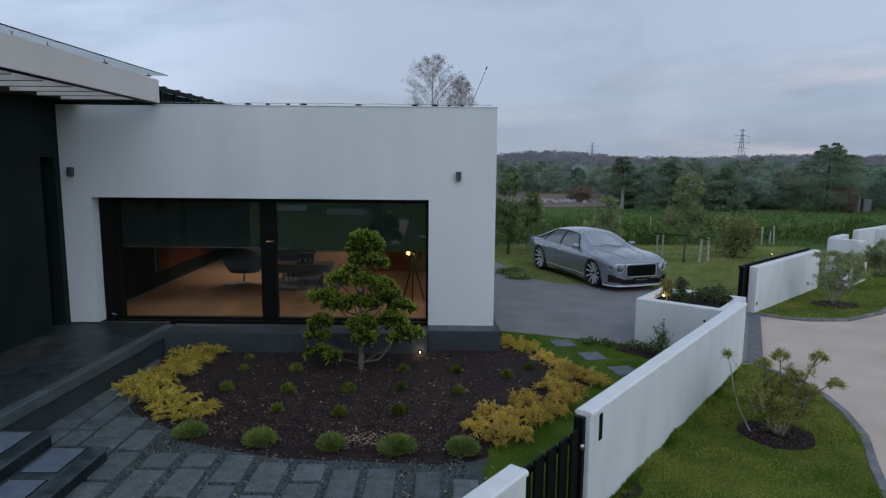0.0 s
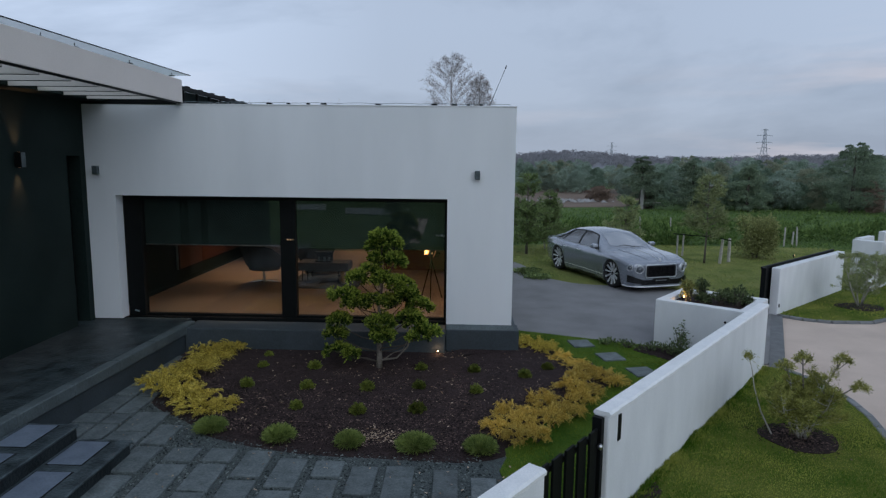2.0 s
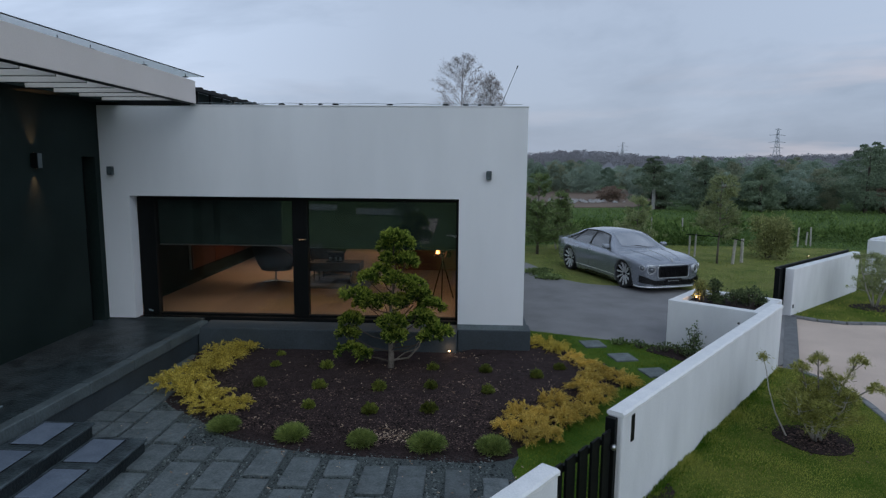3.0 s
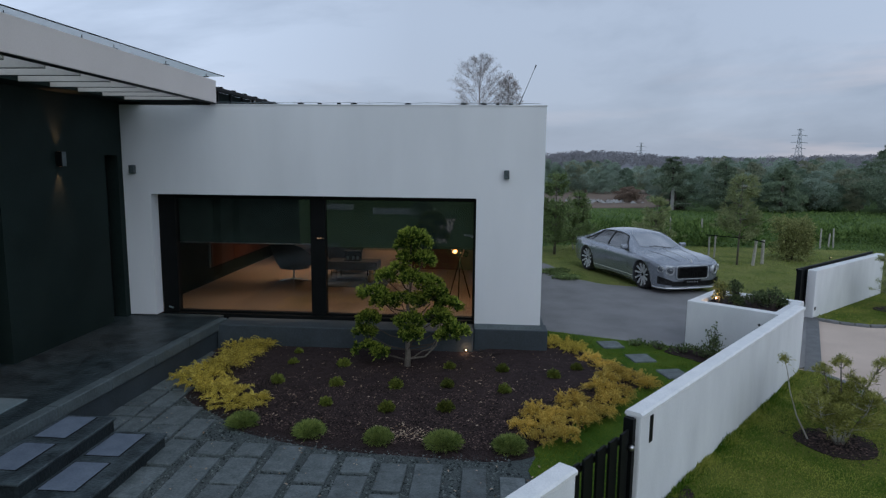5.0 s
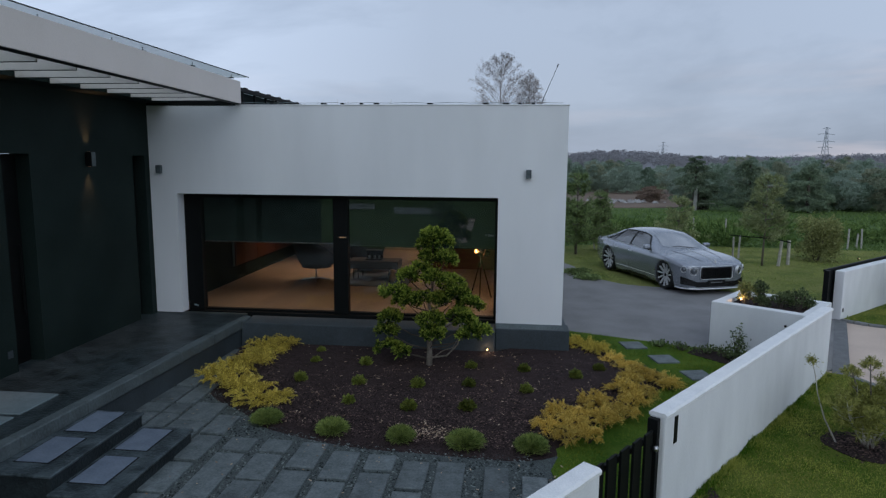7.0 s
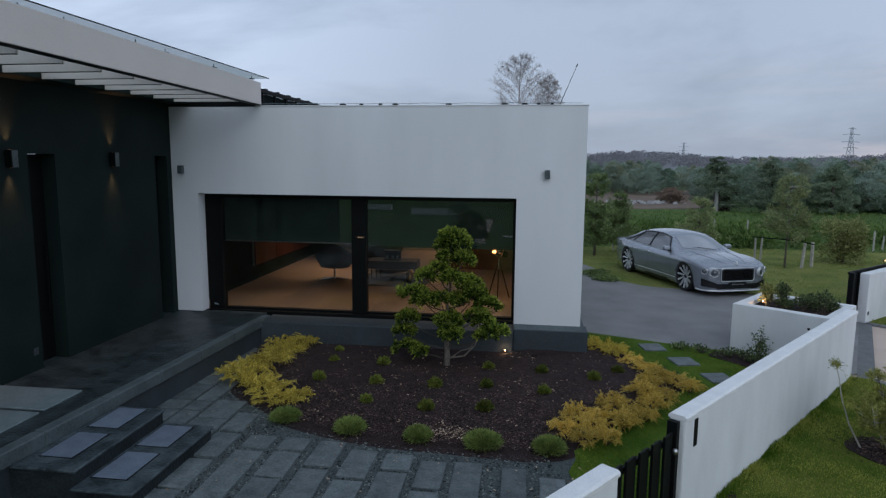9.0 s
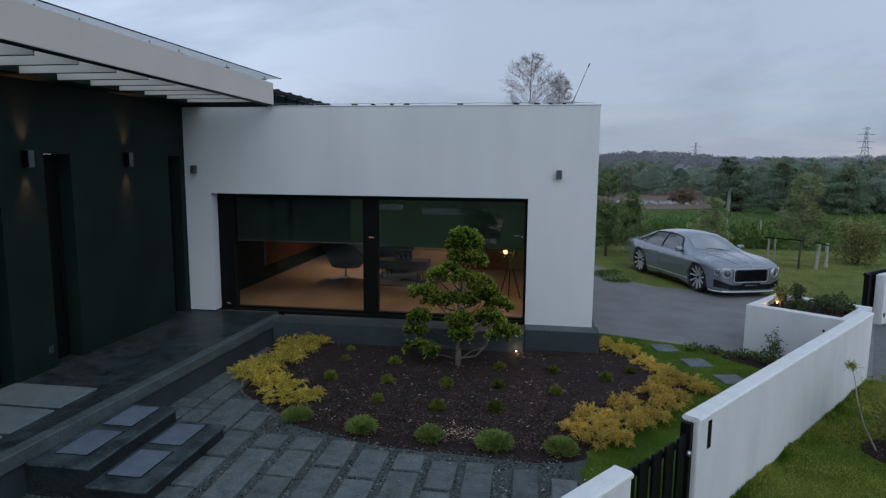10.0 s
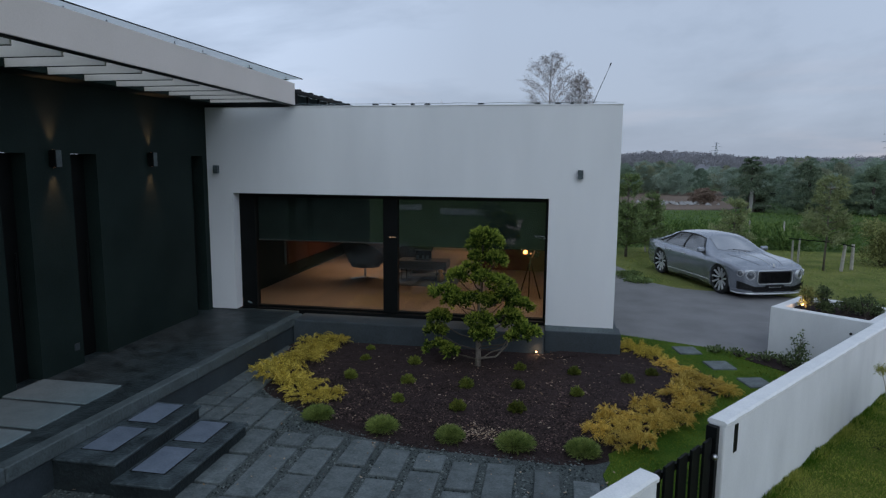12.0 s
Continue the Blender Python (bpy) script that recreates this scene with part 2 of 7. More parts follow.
def tube(pts, radii, sides=8, bm=None, caps=True):
    bm = bm or bmesh.new()
    pts = [Vector(p) for p in pts]
    rings = []
    side = None
    for i, p in enumerate(pts):
        d = (pts[min(i + 1, len(pts) - 1)] - pts[max(i - 1, 0)]).normalized()
        if side is None:
            side = d.orthogonal().normalized()
        side = (side - d * side.dot(d)).normalized()
        up = d.cross(side)
        r = radii[i] if hasattr(radii, "__len__") else radii
        rings.append([bm.verts.new(p + (side * math.cos(2 * math.pi * k / sides) + up * math.sin(2 * math.pi * k / sides)) * r) for k in range(sides)])
    for a, b in zip(rings, rings[1:]):
        for k in range(sides):
            bm.faces.new((a[k], a[(k + 1) % sides], b[(k + 1) % sides], b[k]))
    if caps:
        bm.faces.new(rings[0][::-1])
        bm.faces.new(rings[-1])
    return bm


def setting(name, bm, material, label, category, smooth=False):
    return tagged(part(name, bm, material, None, "", smooth), label, category, "", "structure")


# street axes: local x runs along the garden wall, local y towards the house
ANG = radians(52.2)
STREET_M = Matrix.Translation((0.51, -5.41, 0)) @ Matrix.Rotation(ANG, 4, "Z")
rng = np.random.default_rng(7)


def st(u, v):
    p = STREET_M @ Vector((u, v, 0))
    return (p.x, p.y)


def inside(poly, pts):
    """Which of the plan points lie in the polygon."""
    x, y = pts[:, 0], pts[:, 1]
    ok = np.zeros(len(pts), bool)
    for (x0, y0), (x1, y1) in zip(poly, poly[1:] + poly[:1]):
        if y0 != y1:
            ok ^= ((y0 > y) != (y1 > y)) & (x < (x1 - x0) * (y - y0) / (y1 - y0) + x0)
    return ok


def scatter(poly, count, holes=(), gen=rng):
    a = np.array(poly)
    pts = gen.uniform(a.min(0), a.max(0), (count * 3, 2))
    keep = inside(poly, pts)
    for h in holes:
        keep &= ~inside(h, pts)
    return pts[keep][:count]


def smooth_loop(pts, steps=6):
    """A closed plan outline rounded through its points."""
    out = []
    k = len(pts)
    for i in range(k):
        p0, p1, p2, p3 = (np.array(pts[(i + j - 1) % k], float) for j in range(4))
        for s in range(steps):
            t = s / steps
            q = 0.5 * (2 * p1 + (p2 - p0) * t + (2 * p0 - 5 * p1 + 4 * p2 - p3) * t * t + (3 * p1 - p0 - 3 * p2 + p3) * t ** 3)
            out.append((float(q[0]), float(q[1])))
    return out


def mesh_np(name, verts, faces, material, parent=None, label="", smooth=False):
    me = bpy.data.meshes.new(name)
    verts = np.asarray(verts, np.float32)
    faces = np.asarray(faces, np.int32)
    k = faces.shape[1]
    me.vertices.add(len(verts))
    me.vertices.foreach_set("co", verts.ravel())
    me.loops.add(faces.size)
    me.loops.foreach_set("vertex_index", faces.ravel())
    me.polygons.add(len(faces))
    me.polygons.foreach_set("loop_start", np.arange(0, faces.size, k, dtype=np.int32))
    me.materials.append(material)
    me.update(calc_edges=True)
    if smooth:
        me.polygons.foreach_set("use_smooth", np.ones(len(faces), bool))
    ob = new(name, me)
    if parent is not None:
        ob.parent = parent
    if label:
        ob["label"] = label
    return ob


def unit(a):
    return a / np.maximum(np.linalg.norm(a, axis=-1, keepdims=True), 1e-9)


def leaves(base, way, length, width, gen=rng, fold=0.25, droop=0.0):
    """Pointed leaves, each a folded quad of two faces: base points, directions, sizes. Gives vertices and faces."""
    n = len(base)
    way = unit(way)
    length = np.broadcast_to(np.asarray(length, float), (n,))[:, None]
    width = np.broadcast_to(np.asarray(width, float), (n,))[:, None]
    side = unit(np.cross(way, gen.normal(size=(n, 3))))
    up = np.cross(side, way)
    mid = base + way * length * 0.55 + up * width * fold
    tip = base + way * length - np.array([0, 0, 1.0]) * droop * length
    v = np.stack([base, mid + side * width * 0.5, tip, mid - side * width * 0.5], 1).reshape(-1, 3)
    i = np.arange(n)[:, None] * 4
    return v, i + np.array([[0, 1, 2, 3]])


def merge(parts):
    vs, fs, o = [], [], 0
    for v, f in parts:
        vs.append(v)
        fs.append(f + o)
        o += len(v)
    return np.concatenate(vs), np.concatenate(fs)


# ---- ground ----
bm = bmesh.new()
N = 60
vs = {}
for i in range(N + 1):
    for j in range(N + 1):
        a, b = (i / N * 2 - 1), (j / N * 2 - 1)
        vs[i, j] = bm.verts.new((math.copysign(abs(a) ** 3, a) * 2500, math.copysign(abs(b) ** 3, b) * 2500, -0.07))
for i in range(N):
    for j in range(N):
        bm.faces.new((vs[i, j], vs[i + 1, j], vs[i + 1, j + 1], vs[i, j + 1]))
setting("ground", bm, MEADOW, "rough green meadow ground reaching the horizon", "ground")

GARDEN = [(-9, -14), (st(-7, 0.1)), (st(6.1, 0.1)), (2.83, 0.62), (0.1, 1.62), (0.1, 0.2), (-9, 0.2)]
DRIVE = smooth_loop([(0.02, 1.66), (0.96, 1.11), (2.02, 0.84), (2.83, 0.6), (3.7, 0.7), (4.35, -0.3), (5.0, 0.6), (6.38, 3.5), (6.1, 5.2), (4.9, 6.3), (3.6, 6.6), (2.45, 6.9), (1.9, 7.45), (1.45, 8.0), (1.2, 9.9), (0.5, 11.5), (0.02, 11.5)], 4)
BED = smooth_loop([(-5.75, -0.1), (-5.7, -1.6), (-5.3, -2.65), (-4.55, -3.25), (-4.0, -3.72), (-2.9, -4.08), (-1.8, -4.17), (-0.7, -4.2), (-0.1, -3.75), (0.62, -2.7), (1.35, -1.75), (1.75, -1.1), (1.2, -0.3), (0.55, 0.75), (0.16, 0.95), (0.0, 0.0), (-2.8, 0.0)], 4)
LAWN_IN = [(-0.36, -4.9), (-0.22, -6.3), st(-0.02, 0.19), st(6.15, 0.19), (2.86, 0.64), (0.02, 1.72), (0.02, 0.2), (-0.5, -2.0), (-0.34, -4.05), (-0.45, -4.40)]
LAWN_OUT = [st(-9, 0.1), (-2.9, -14.0), (1.2, -12.0), (2.35, -8.4), (3.25, -6.1), (3.84, -4.78), (4.14, -4.13), (4.55, -3.36), (4.78, -2.61), (4.88, -1.95), (4.86, -1.3), (4.62, -0.55), (4.35, -0.45), st(6.0, 0.1)]
LAWN_BACK = smooth_loop([(0.0, 9.2), (2.0, 6.2), (6.2, 3.35), (7.9, 4.9), (11, 8.0), (14.5, 12.2), (15.5, 15.2), (9.0, 16.0), (2.0, 15.6), (0.0, 13.0)], 3)
LAWN_FAR = [(6.42, 3.40), (6.82, 3.04), (7.33, 2.82), (8.24, 2.85), (9.53, 3.59), (10.6, 4.7), (13.5, 8.0), (19, 14.0), (16, 13.5), (13, 10.4), (9.7, 6.5)]
ROAD = [(3.0, -16), (9, -16), (16, -6), (30, 10), (26, 19), (18.5, 13.5), (6.5, 3.6), (4.2, -0.6), (0.5, -10)]

setting("garden_gravel", prism(GARDEN, -0.06, -0.022), GRAVEL, "dark gravel between the garden slabs", "gravel")
setting("road", prism(ROAD, -0.066, -0.045), STREET, "pale pinkish paved access road", "road")
setting("lawn_garden", prism(LAWN_IN, -0.05, -0.010), LAWN_SHADE, "green garden grass strip beside the wall", "lawn")
setting("lawn_front", prism(LAWN_OUT, -0.06, -0.006), LAWN, "mown green lawn outside the garden wall", "lawn")
setting("lawn_back", prism(LAWN_BACK, -0.06, -0.030), LAWN_PALE, "mown green lawn behind the drive", "lawn")
setting("lawn_far", prism(LAWN_FAR, -0.06, -0.006), LAWN, "green lawn island beyond the road", "lawn")
setting("drive", prism(DRIVE, -0.05, -0.018), ASPHALT, "grey asphalt drive with faint tyre marks", "drive")
setting("drain_strip", prism([(4.33, -0.62), (4.62, -0.62), (6.5, 3.30), (6.36, 3.55)], -0.05, -0.012), KERB, "grey stone strip across the drive entrance", "paving")

# planting bed, gently mounded towards the house
bed_in = np.array(BED)
cen = np.array([-2.0, -1.2])
bm = bmesh.new()
rings = []
for k in range(9):
    f = 1 - k / 9
    ring = []
    for x, y in (cen + (bed_in - cen) * f):
        lift = 0.07 * min(1, (1 - f) * 4) + 0.05 * max(0, min(1, (y + 2.5) / 2.5)) * (1 if f < 1 else 0)
        lift += 0.018 * noise.noise(Vector((x * 3, y * 3, 0))) * (1 if f < 1 else 0)
        ring.append(bm.verts.new((x, y, -0.02 + lift)))
    rings.append(ring)
tip = bm.verts.new((*cen, 0.07))
K = len(BED)
for a, b in zip(rings, rings[1:]):
    for k in range(K):
        bm.faces.new((a[k], a[(k + 1) % K], b[(k + 1) % K], b[k]))
for k in range(K):
    bm.faces.new((rings[-1][k], rings[-1][(k + 1) % K], tip))
bmesh.ops.recalc_face_normals(bm, faces=bm.faces[:])
setting("planting_bed", bm, SOIL, "dark bark mulch planting bed with fallen leaves", "bed", True)

# ---- house ----
H_TOP, FL = 4.377, 0.52
bm = bmesh.new()
for x0, x1, z0, z1 in ((-7.645, -7.134, FL, 2.78), (-1.179, 0, FL, 2.78), (-7.645, 0, 2.78, H_TOP)):
    box(x0, 0, z0, x1, 0.24, z1, bm=bm)
bmesh.ops.remove_doubles(bm, verts=bm.verts[:], dist=0.001)
setting("wall_front", bm, WHITE, "white rendered front wall with wide window opening", "wall")
setting("wall_side", box(-0.35, 0.242, 0.0, -0.004, 9.0, H_TOP), WHITE, "white rendered side wall of the house", "wall")
setting("plinth_pier", box(-1.18, -0.13, -0.05, 0.13, 0.30, 0.455, 0.012), PLINTH, "dark grey stone plinth under the white pier", "plinth")
bm = bmesh.new()
for x0, x1, y0, y1, z0, z1 in ((-1.178, 0.06, -0.10, 0.0, 0.455, 0.52),):
    q = [bm.verts.new(c) for c in ((x0, y0, z0), (x1, y0, z0), (x1 - 0.06, y1, z1), (x0, y1, z1), (x0, y1, z0), (x1 - 0.06, y1, z0))]
    bm.faces.new((q[0], q[1], q[2], q[3]))
    bm.faces.new((q[1], q[5], q[2]))
    bm.faces.new((q[0], q[3], q[4]))
setting("plinth_cap", bm, SLATE_EDGE, "pale sloping drip edge over the plinth", "trim")
setting("plinth_ledge", box(-5.83, -0.34, -0.05, -1.184, 0.30, 0.45, 0.012), PLINTH, "dark grey stone ledge below the window", "plinth")
setting("sill", box(-7.13, 0.22, 0.38, -1.19, 0.42, 0.51, 0.004), BLACK_METAL, "black metal window sill", "sill")
setting("wall_side_base", box(-0.02, 0.31, -0.05, 0.10, 9.0, 0.44, 0.01), PLINTH, "dark grey stone plinth along the side wall", "plinth")

# terrace with a lipped coping; its edge runs slightly askew to the house
SKEW = Matrix(((1, 0.05, 0, 0.25), (0, 1, 0, 0), (0, 0, 1, 0), (0, 0, 0, 1)))
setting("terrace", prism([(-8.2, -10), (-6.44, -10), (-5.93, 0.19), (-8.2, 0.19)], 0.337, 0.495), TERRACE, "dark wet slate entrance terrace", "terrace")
setting("terrace_base", prism([(-8.2, -10), (-6.33, -10), (-5.83, 0.0), (-8.2, 0.0)], -0.05, 0.333), PLINTH, "dark recessed terrace base", "terrace")
coping = thing("terrace_coping", "weathered dark grey stone coping along the terrace", "coping", kind="structure")
for k in range(10):
    y1 = -0.36 - k * 1.0
    part("coping_stone", box(-6.185, y1 - 0.994, 0.335, -6.03, y1, 0.50, 0.012, m=SKEW), SLATE_EDGE, coping)
part("coping_stone", box(-6.183, -0.355, 0.335, -6.03, 0.0, 0.497, 0.012, m=SKEW), SLATE_EDGE, coping)
pads = thing("terrace_slabs", "pale grey square stone slabs set in the wet terrace", "paving", kind="structure")
for y0, y1 in ((-4.83, -4.19), (-5.55, -4.91), (-6.27, -5.63), (-6.99, -6.35)):
    part("slab", box(-7.66, y0, 0.48, -6.50, y1, 0.512, 0.006), PAD, pads)

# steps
# Riser stone, darker than the treads' slate.
STEP_SIDE = surf("dark_step_side", (0.007, 0.010, 0.0115), (0.028, 0.038, 0.041), 3.0, 0.5, 0.5, 30, spec=0.3)
for name, x0, x1, y0, y1, z, px0, px1, spans in (("step_upper", -6.22, -5.37, -5.82, -4.21, 0.34, -5.95, -5.59, ((-5.57, -4.99), (-4.83, -4.27))),
                                                 ("step_lower", -5.40, -4.735, -5.86, -4.23, 0.17, -5.345, -4.965, ((-5.61, -5.03), (-4.865, -4.31)))):
    s = thing(name, "dark slate entrance step with two inset slabs tinted by reflected sky", "step", kind="structure")
    part("tread", box(x0, y0, z - 0.035, x1, y1, z, 0.010), SLATE, s)
    part("riser", box(x0, y0 + 0.03, -0.03, x1 - 0.025, y1 - 0.03, z - 0.037), STEP_SIDE, s, "dark riser")
    for a, b in spans:
        part("slab", box(px0, a, z - 0.02, px1, b, z + 0.008, 0.004), PAD_SKY, s)
        part("joint", box(px0 - 0.012, a - 0.014, z - 0.02, px1 + 0.018, b + 0.012, z + 0.003), BLACK_METAL, s, "dark joint round the slab")

# entrance wall with door recesses
spans = [(-10, -4.62, 0.36, 4.42), (-4.62, -4.20, 3.47, 4.42), (-4.20, -3.45, 0.36, 4.42), (-3.45, -2.95, 3.47, 4.42), (-2.95, -0.52, 0.36, 4.42), (-0.52, -0.14, 3.47, 4.42), (-0.14, 0.24, 0.36, 4.42)]
entrance = thing("wall_entrance", "black clad entrance wall with narrow door recesses", "wall", kind="structure")
for y0, y1, z0, z1 in spans:
    part("cladding_panel", box(-7.95, y0, z0, -7.65, y1, z1), BLACK_CLAD, entrance)
for k, (y0, y1) in enumerate(((-4.615, -4.205), (-3.415, -2.955), (-0.515, -0.145))):
    d = thing("door_%d" % (k + 1), "narrow black door panel in the entrance wall", "door", kind="structure")
    part("leaf", box(-7.93, y0, 0.50, -7.86, y1, 3.465, 0.004), BLACK_METAL, d)
    part("frame", box(-7.858, y0, 0.50, -7.83, y0 + 0.05, 3.465), BLACK_METAL, d)
    part("door_handle", tube([(-7.82, y1 - 0.09, 1.2), (-7.82, y1 - 0.09, 2.2)], 0.012), BLACK_METAL, d)
setting("soffit", box(-7.95, -10, 4.425, -7.22, 0.24, 4.56), BLACK_CLAD, "black soffit over the entrance wall", "soffit")
plate = tagged(part("wall_switch", box(-7.650, -3.62, 0.72, -7.638, -3.53, 0.82, 0.003), PLINTH), "small grey outdoor socket plate on the black wall", "socket")

# roof and canopy
setting("roof", box(-7.645, 0.242, 4.1, -0.352, 9.0, 4.24), PLINTH, "flat grey roof behind the parapet", "roof")
canopy = thing("canopy", "beige entrance canopy with pergola slats and a glass top", "canopy", -5.9, -5, 4.4)
CM = Matrix.Translation((5.9, 5, -4.4))


def cbox(*a, **k):
    return box(*a, m=CM, **k)


RISE = CM @ Matrix(((1, 0, 0, 0), (0, 1, 0, 0), (0, -0.0105, 1, 0), (0, 0, 0, 1)))
part("fascia", box(-5.95, -8, 4.41, -5.83, 0.0, 4.798, 0.004, m=RISE), FASCIA, canopy, "flat beige fascia beam")
part("shadow_strip", box(-5.955, -8, 4.400, -5.838, 0.0, 4.408, m=RISE), BLACK_METAL, canopy, "black strip under the fascia")
for k in range(16):
    y = -0.52 - k * 0.615
    for nm, z0, z1, m_ in (("slat", 4.418, 4.64, SLATM), ("slat_edge", 4.410, 4.416, BLACK_METAL)):
        part(nm, cbox(-7.218, y - 0.012, z0, -5.952, y + 0.012, z1), m_, canopy)
part("end_beam", cbox(-7.64, -0.01, 4.379, -5.952, 0.2, 4.56), BLACK_METAL, canopy, "black closing strip over the wall")
TOPGLASS = plain_glass("canopy_glass", (0.97, 0.985, 0.99), 0.0, 1.08)
tn, tl = TOPGLASS.node_tree.nodes, TOPGLASS.node_tree.links
film = tn.new("ShaderNodeBsdfTranslucent")
film.inputs["Color"].default_value = (0.8, 0.84, 0.86, 1)
veil = tn.new("ShaderNodeMixShader")
veil.inputs[0].default_value = 0.3
tl.new(tn["Material Output"].inputs["Surface"].links[0].from_socket, veil.inputs[1])
tl.new(film.outputs[0], veil.inputs[2])
tl.new(veil.outputs[0], tn["Material Output"].inputs["Surface"])
pane_top = part("glass_top", cbox(-7.9, -8, 4.904, -5.80, 0.30, 4.914), TOPGLASS, canopy, "clear glass canopy sheet")
pane_top.visible_shadow = False
part("glass_edge", cbox(-5.80, -8, 4.902, -5.794, 0.30, 4.916), BLACK_METAL, canopy, "dark edge of the glass sheet")
for y in (-7.3, -6.05, -5.4, -4.78, -3.53, -2.87, -1.52, -0.13):
    part("glass_button", tube([CM @ Vector((-5.94, y, 4.845)), CM @ Vector((-5.94, y, 4.855)), CM @ Vector((-5.94, y, 4.857)), CM @ Vector((-5.94, y, 4.904))], [0.048, 0.048, 0.005, 0.005], 12), BLACK_METAL, canopy, "round steel glass fixing")
rail = thing("roof_edge_rail", "dark metal edge rail of the raised roof", "rail", -5.95, 0.05, 4.3)
RM = Matrix.Translation((5.95, -0.05, -4.3))
part("top_rail", box(-6.02, 0.05, 4.655, -5.90, 8.9, 4.715, m=RM), BLACK_METAL, rail)
part("low_rail", box(-6.0, 0.05, 4.42, -5.94, 8.9, 4.46, m=RM), BLACK_METAL, rail)
part("backing", box(-6.10, 0.05, 4.245, -6.05, 8.9, 4.66, m=RM), BLACK_CLAD, rail)
for k in range(15):
    y = 0.35 + k * 0.58
    part("post", box(-5.99, y, 4.245, -5.95, y + 0.04, 4.655, m=RM), BLACK_METAL, rail)
    part("clip", box(-6.0, y + 0.1, 4.715, -5.92, y + 0.19, 4.745, 0.008, m=RM), BLACK_METAL, rail)

# parapet with its lightning wire on small holders
setting("parapet_cap", box(-5.94, -0.012, H_TOP, 0.012, 0.25, H_TOP + 0.018, 0.004), WHITE, "thin pale metal cap on the parapet", "trim")
wire = thing("roof_wire", "thin conductor wire on small black holders along the parapet", "wire", -3, 0.1, H_TOP + 0.018)
WM = Matrix.Translation((3, -0.1, -(H_TOP + 0.018)))
for x in (-5.3, -4.33, -3.99, -3.64, -3.37, -2.41, -1.43, -1.08, -0.84, -0.61):
    wd = 0.10 if x in (-4.33, -3.37, -2.41, -1.43, -1.08) else 0.06
    part("holder", box(x - wd / 2, 0.06, H_TOP + 0.018, x + wd / 2, 0.14, H_TOP + 0.05, 0.008, m=WM), BLACK_METAL, wire)
pts = [WM @ Vector((-5.9 + k * 0.2, 0.1, H_TOP + 0.056 + 0.006 * math.sin(k * 1.7))) for k in range(30)]
part("conductor", tube(pts, 0.004, 5), PAD, wire)
gw = np.random.default_rng(55)
n = 60
base = np.stack([gw.uniform(-5.6, -3.2, n), gw.uniform(0.5, 2.2, n), np.full(n, 4.235)], 1)
v, f = leaves(base, np.array([0, 0, 1.0]) + gw.normal(size=(n, 3)) * 0.12, gw.uniform(0.16, 0.42, n), 0.007, gw, 0.0)
tagged(mesh_np("roof_stalks", v, f, surf("dry_stalk", (0.20, 0.17, 0.12), (0.30, 0.25, 0.18), 9, 0.9, 0.0)), "thin dry plant stalks on the flat roof", "stalks", "", "stuff")
mast = thing("roof_antenna", "thin leaning metal antenna rod on the roof", "antenna", -0.52, 3, 4.24)
part("rod", tube([(0, 0, 0), (0.5, 0, 1.22)], [0.008, 0.005], 6), BLACK_METAL, mast)
part("tip", tube([(0.49, 0, 1.20), (0.52, 0, 1.27)], 0.012, 6), BLACK_METAL, mast)
part("foot", box(-0.1, -0.1, 0, 0.1, 0.1, 0.05, 0.01), PLINTH, mast)

# facade lamps, unlit
for x, z in ((-0.66, 3.205), (-7.43, 3.225)):
    la = thing("wall_lamp", "small dark grey cube wall lamp, unlit, on white render", "wall lamp", x, 0, z, group="facade lamps")
    part("body", box(-0.045, -0.10, -0.075, 0.045, -0.012, 0.075, 0.006), SLATE, la)
    part("back_plate", box(-0.035, -0.012, -0.06, 0.035, 0.0, 0.06), BLACK_METAL, la)
# entrance wall lamps, lit up and down
LENS = glow("indicator_lens", (1.0, 0.58, 0.32), 0.7)
BEAM_LENS = glow("up_down_lens", (1.0, 0.50, 0.26), 0.12)
WARM = glow("warm_lamp_lens", (1.0, 0.62, 0.34), 3.0)
for y in (-5.55, -3.78, -1.73):
    la = thing("up_down_lamp", "dark rectangular wall lamp shining up and down", "wall lamp", -7.65, y, 3.40, group="entrance lamps")
    part("body", box(0.012, -0.052, -0.115, 0.11, 0.052, 0.115, 0.006), BLACK_METAL, la)
    part("front_plate", box(0.111, -0.046, -0.110, 0.115, 0.046, 0.110), SLATE_EDGE, la, "grey front plate")
    part("back_plate", box(0.0, -0.045, -0.1, 0.012, 0.045, 0.1), BLACK_METAL, la)
    for s in (-1, 1):
        part("lens", box(0.03, -0.014, s * 0.116 - 0.001, 0.055, 0.014, s * 0.116 + 0.001), BEAM_LENS, la, "warm glowing lens")
        sp = new("up_down_beam", bpy.data.lights.new("up_down_beam", "SPOT"))
        sp.data.energy, sp.data.color, sp.data.spot_size, sp.data.spot_blend = 22.0, (1.0, 0.44, 0.22), radians(60), 1.0
        sp.data.shadow_soft_size = 0.04
        sp.matrix_world = look((-7.59, y, 3.40 + s * 0.125), (-7.60, y, 3.40 + s * 0.8))

STEEL = surf("brushed_steel", (0.45, 0.45, 0.46), (0.55, 0.55, 0.56), 5, 0.3, 0.02, 90, metal=1.0)
# ---- window ----
win = thing("window_1", "wide black-framed sliding window with half-lowered dark blinds", "window", -4.1, 0.3, 0.512, kind="structure")
NM = Matrix.Translation((4.1, -0.3, -0.512))


def wbox(*a, **k):
    return box(*a, m=NM, **k)


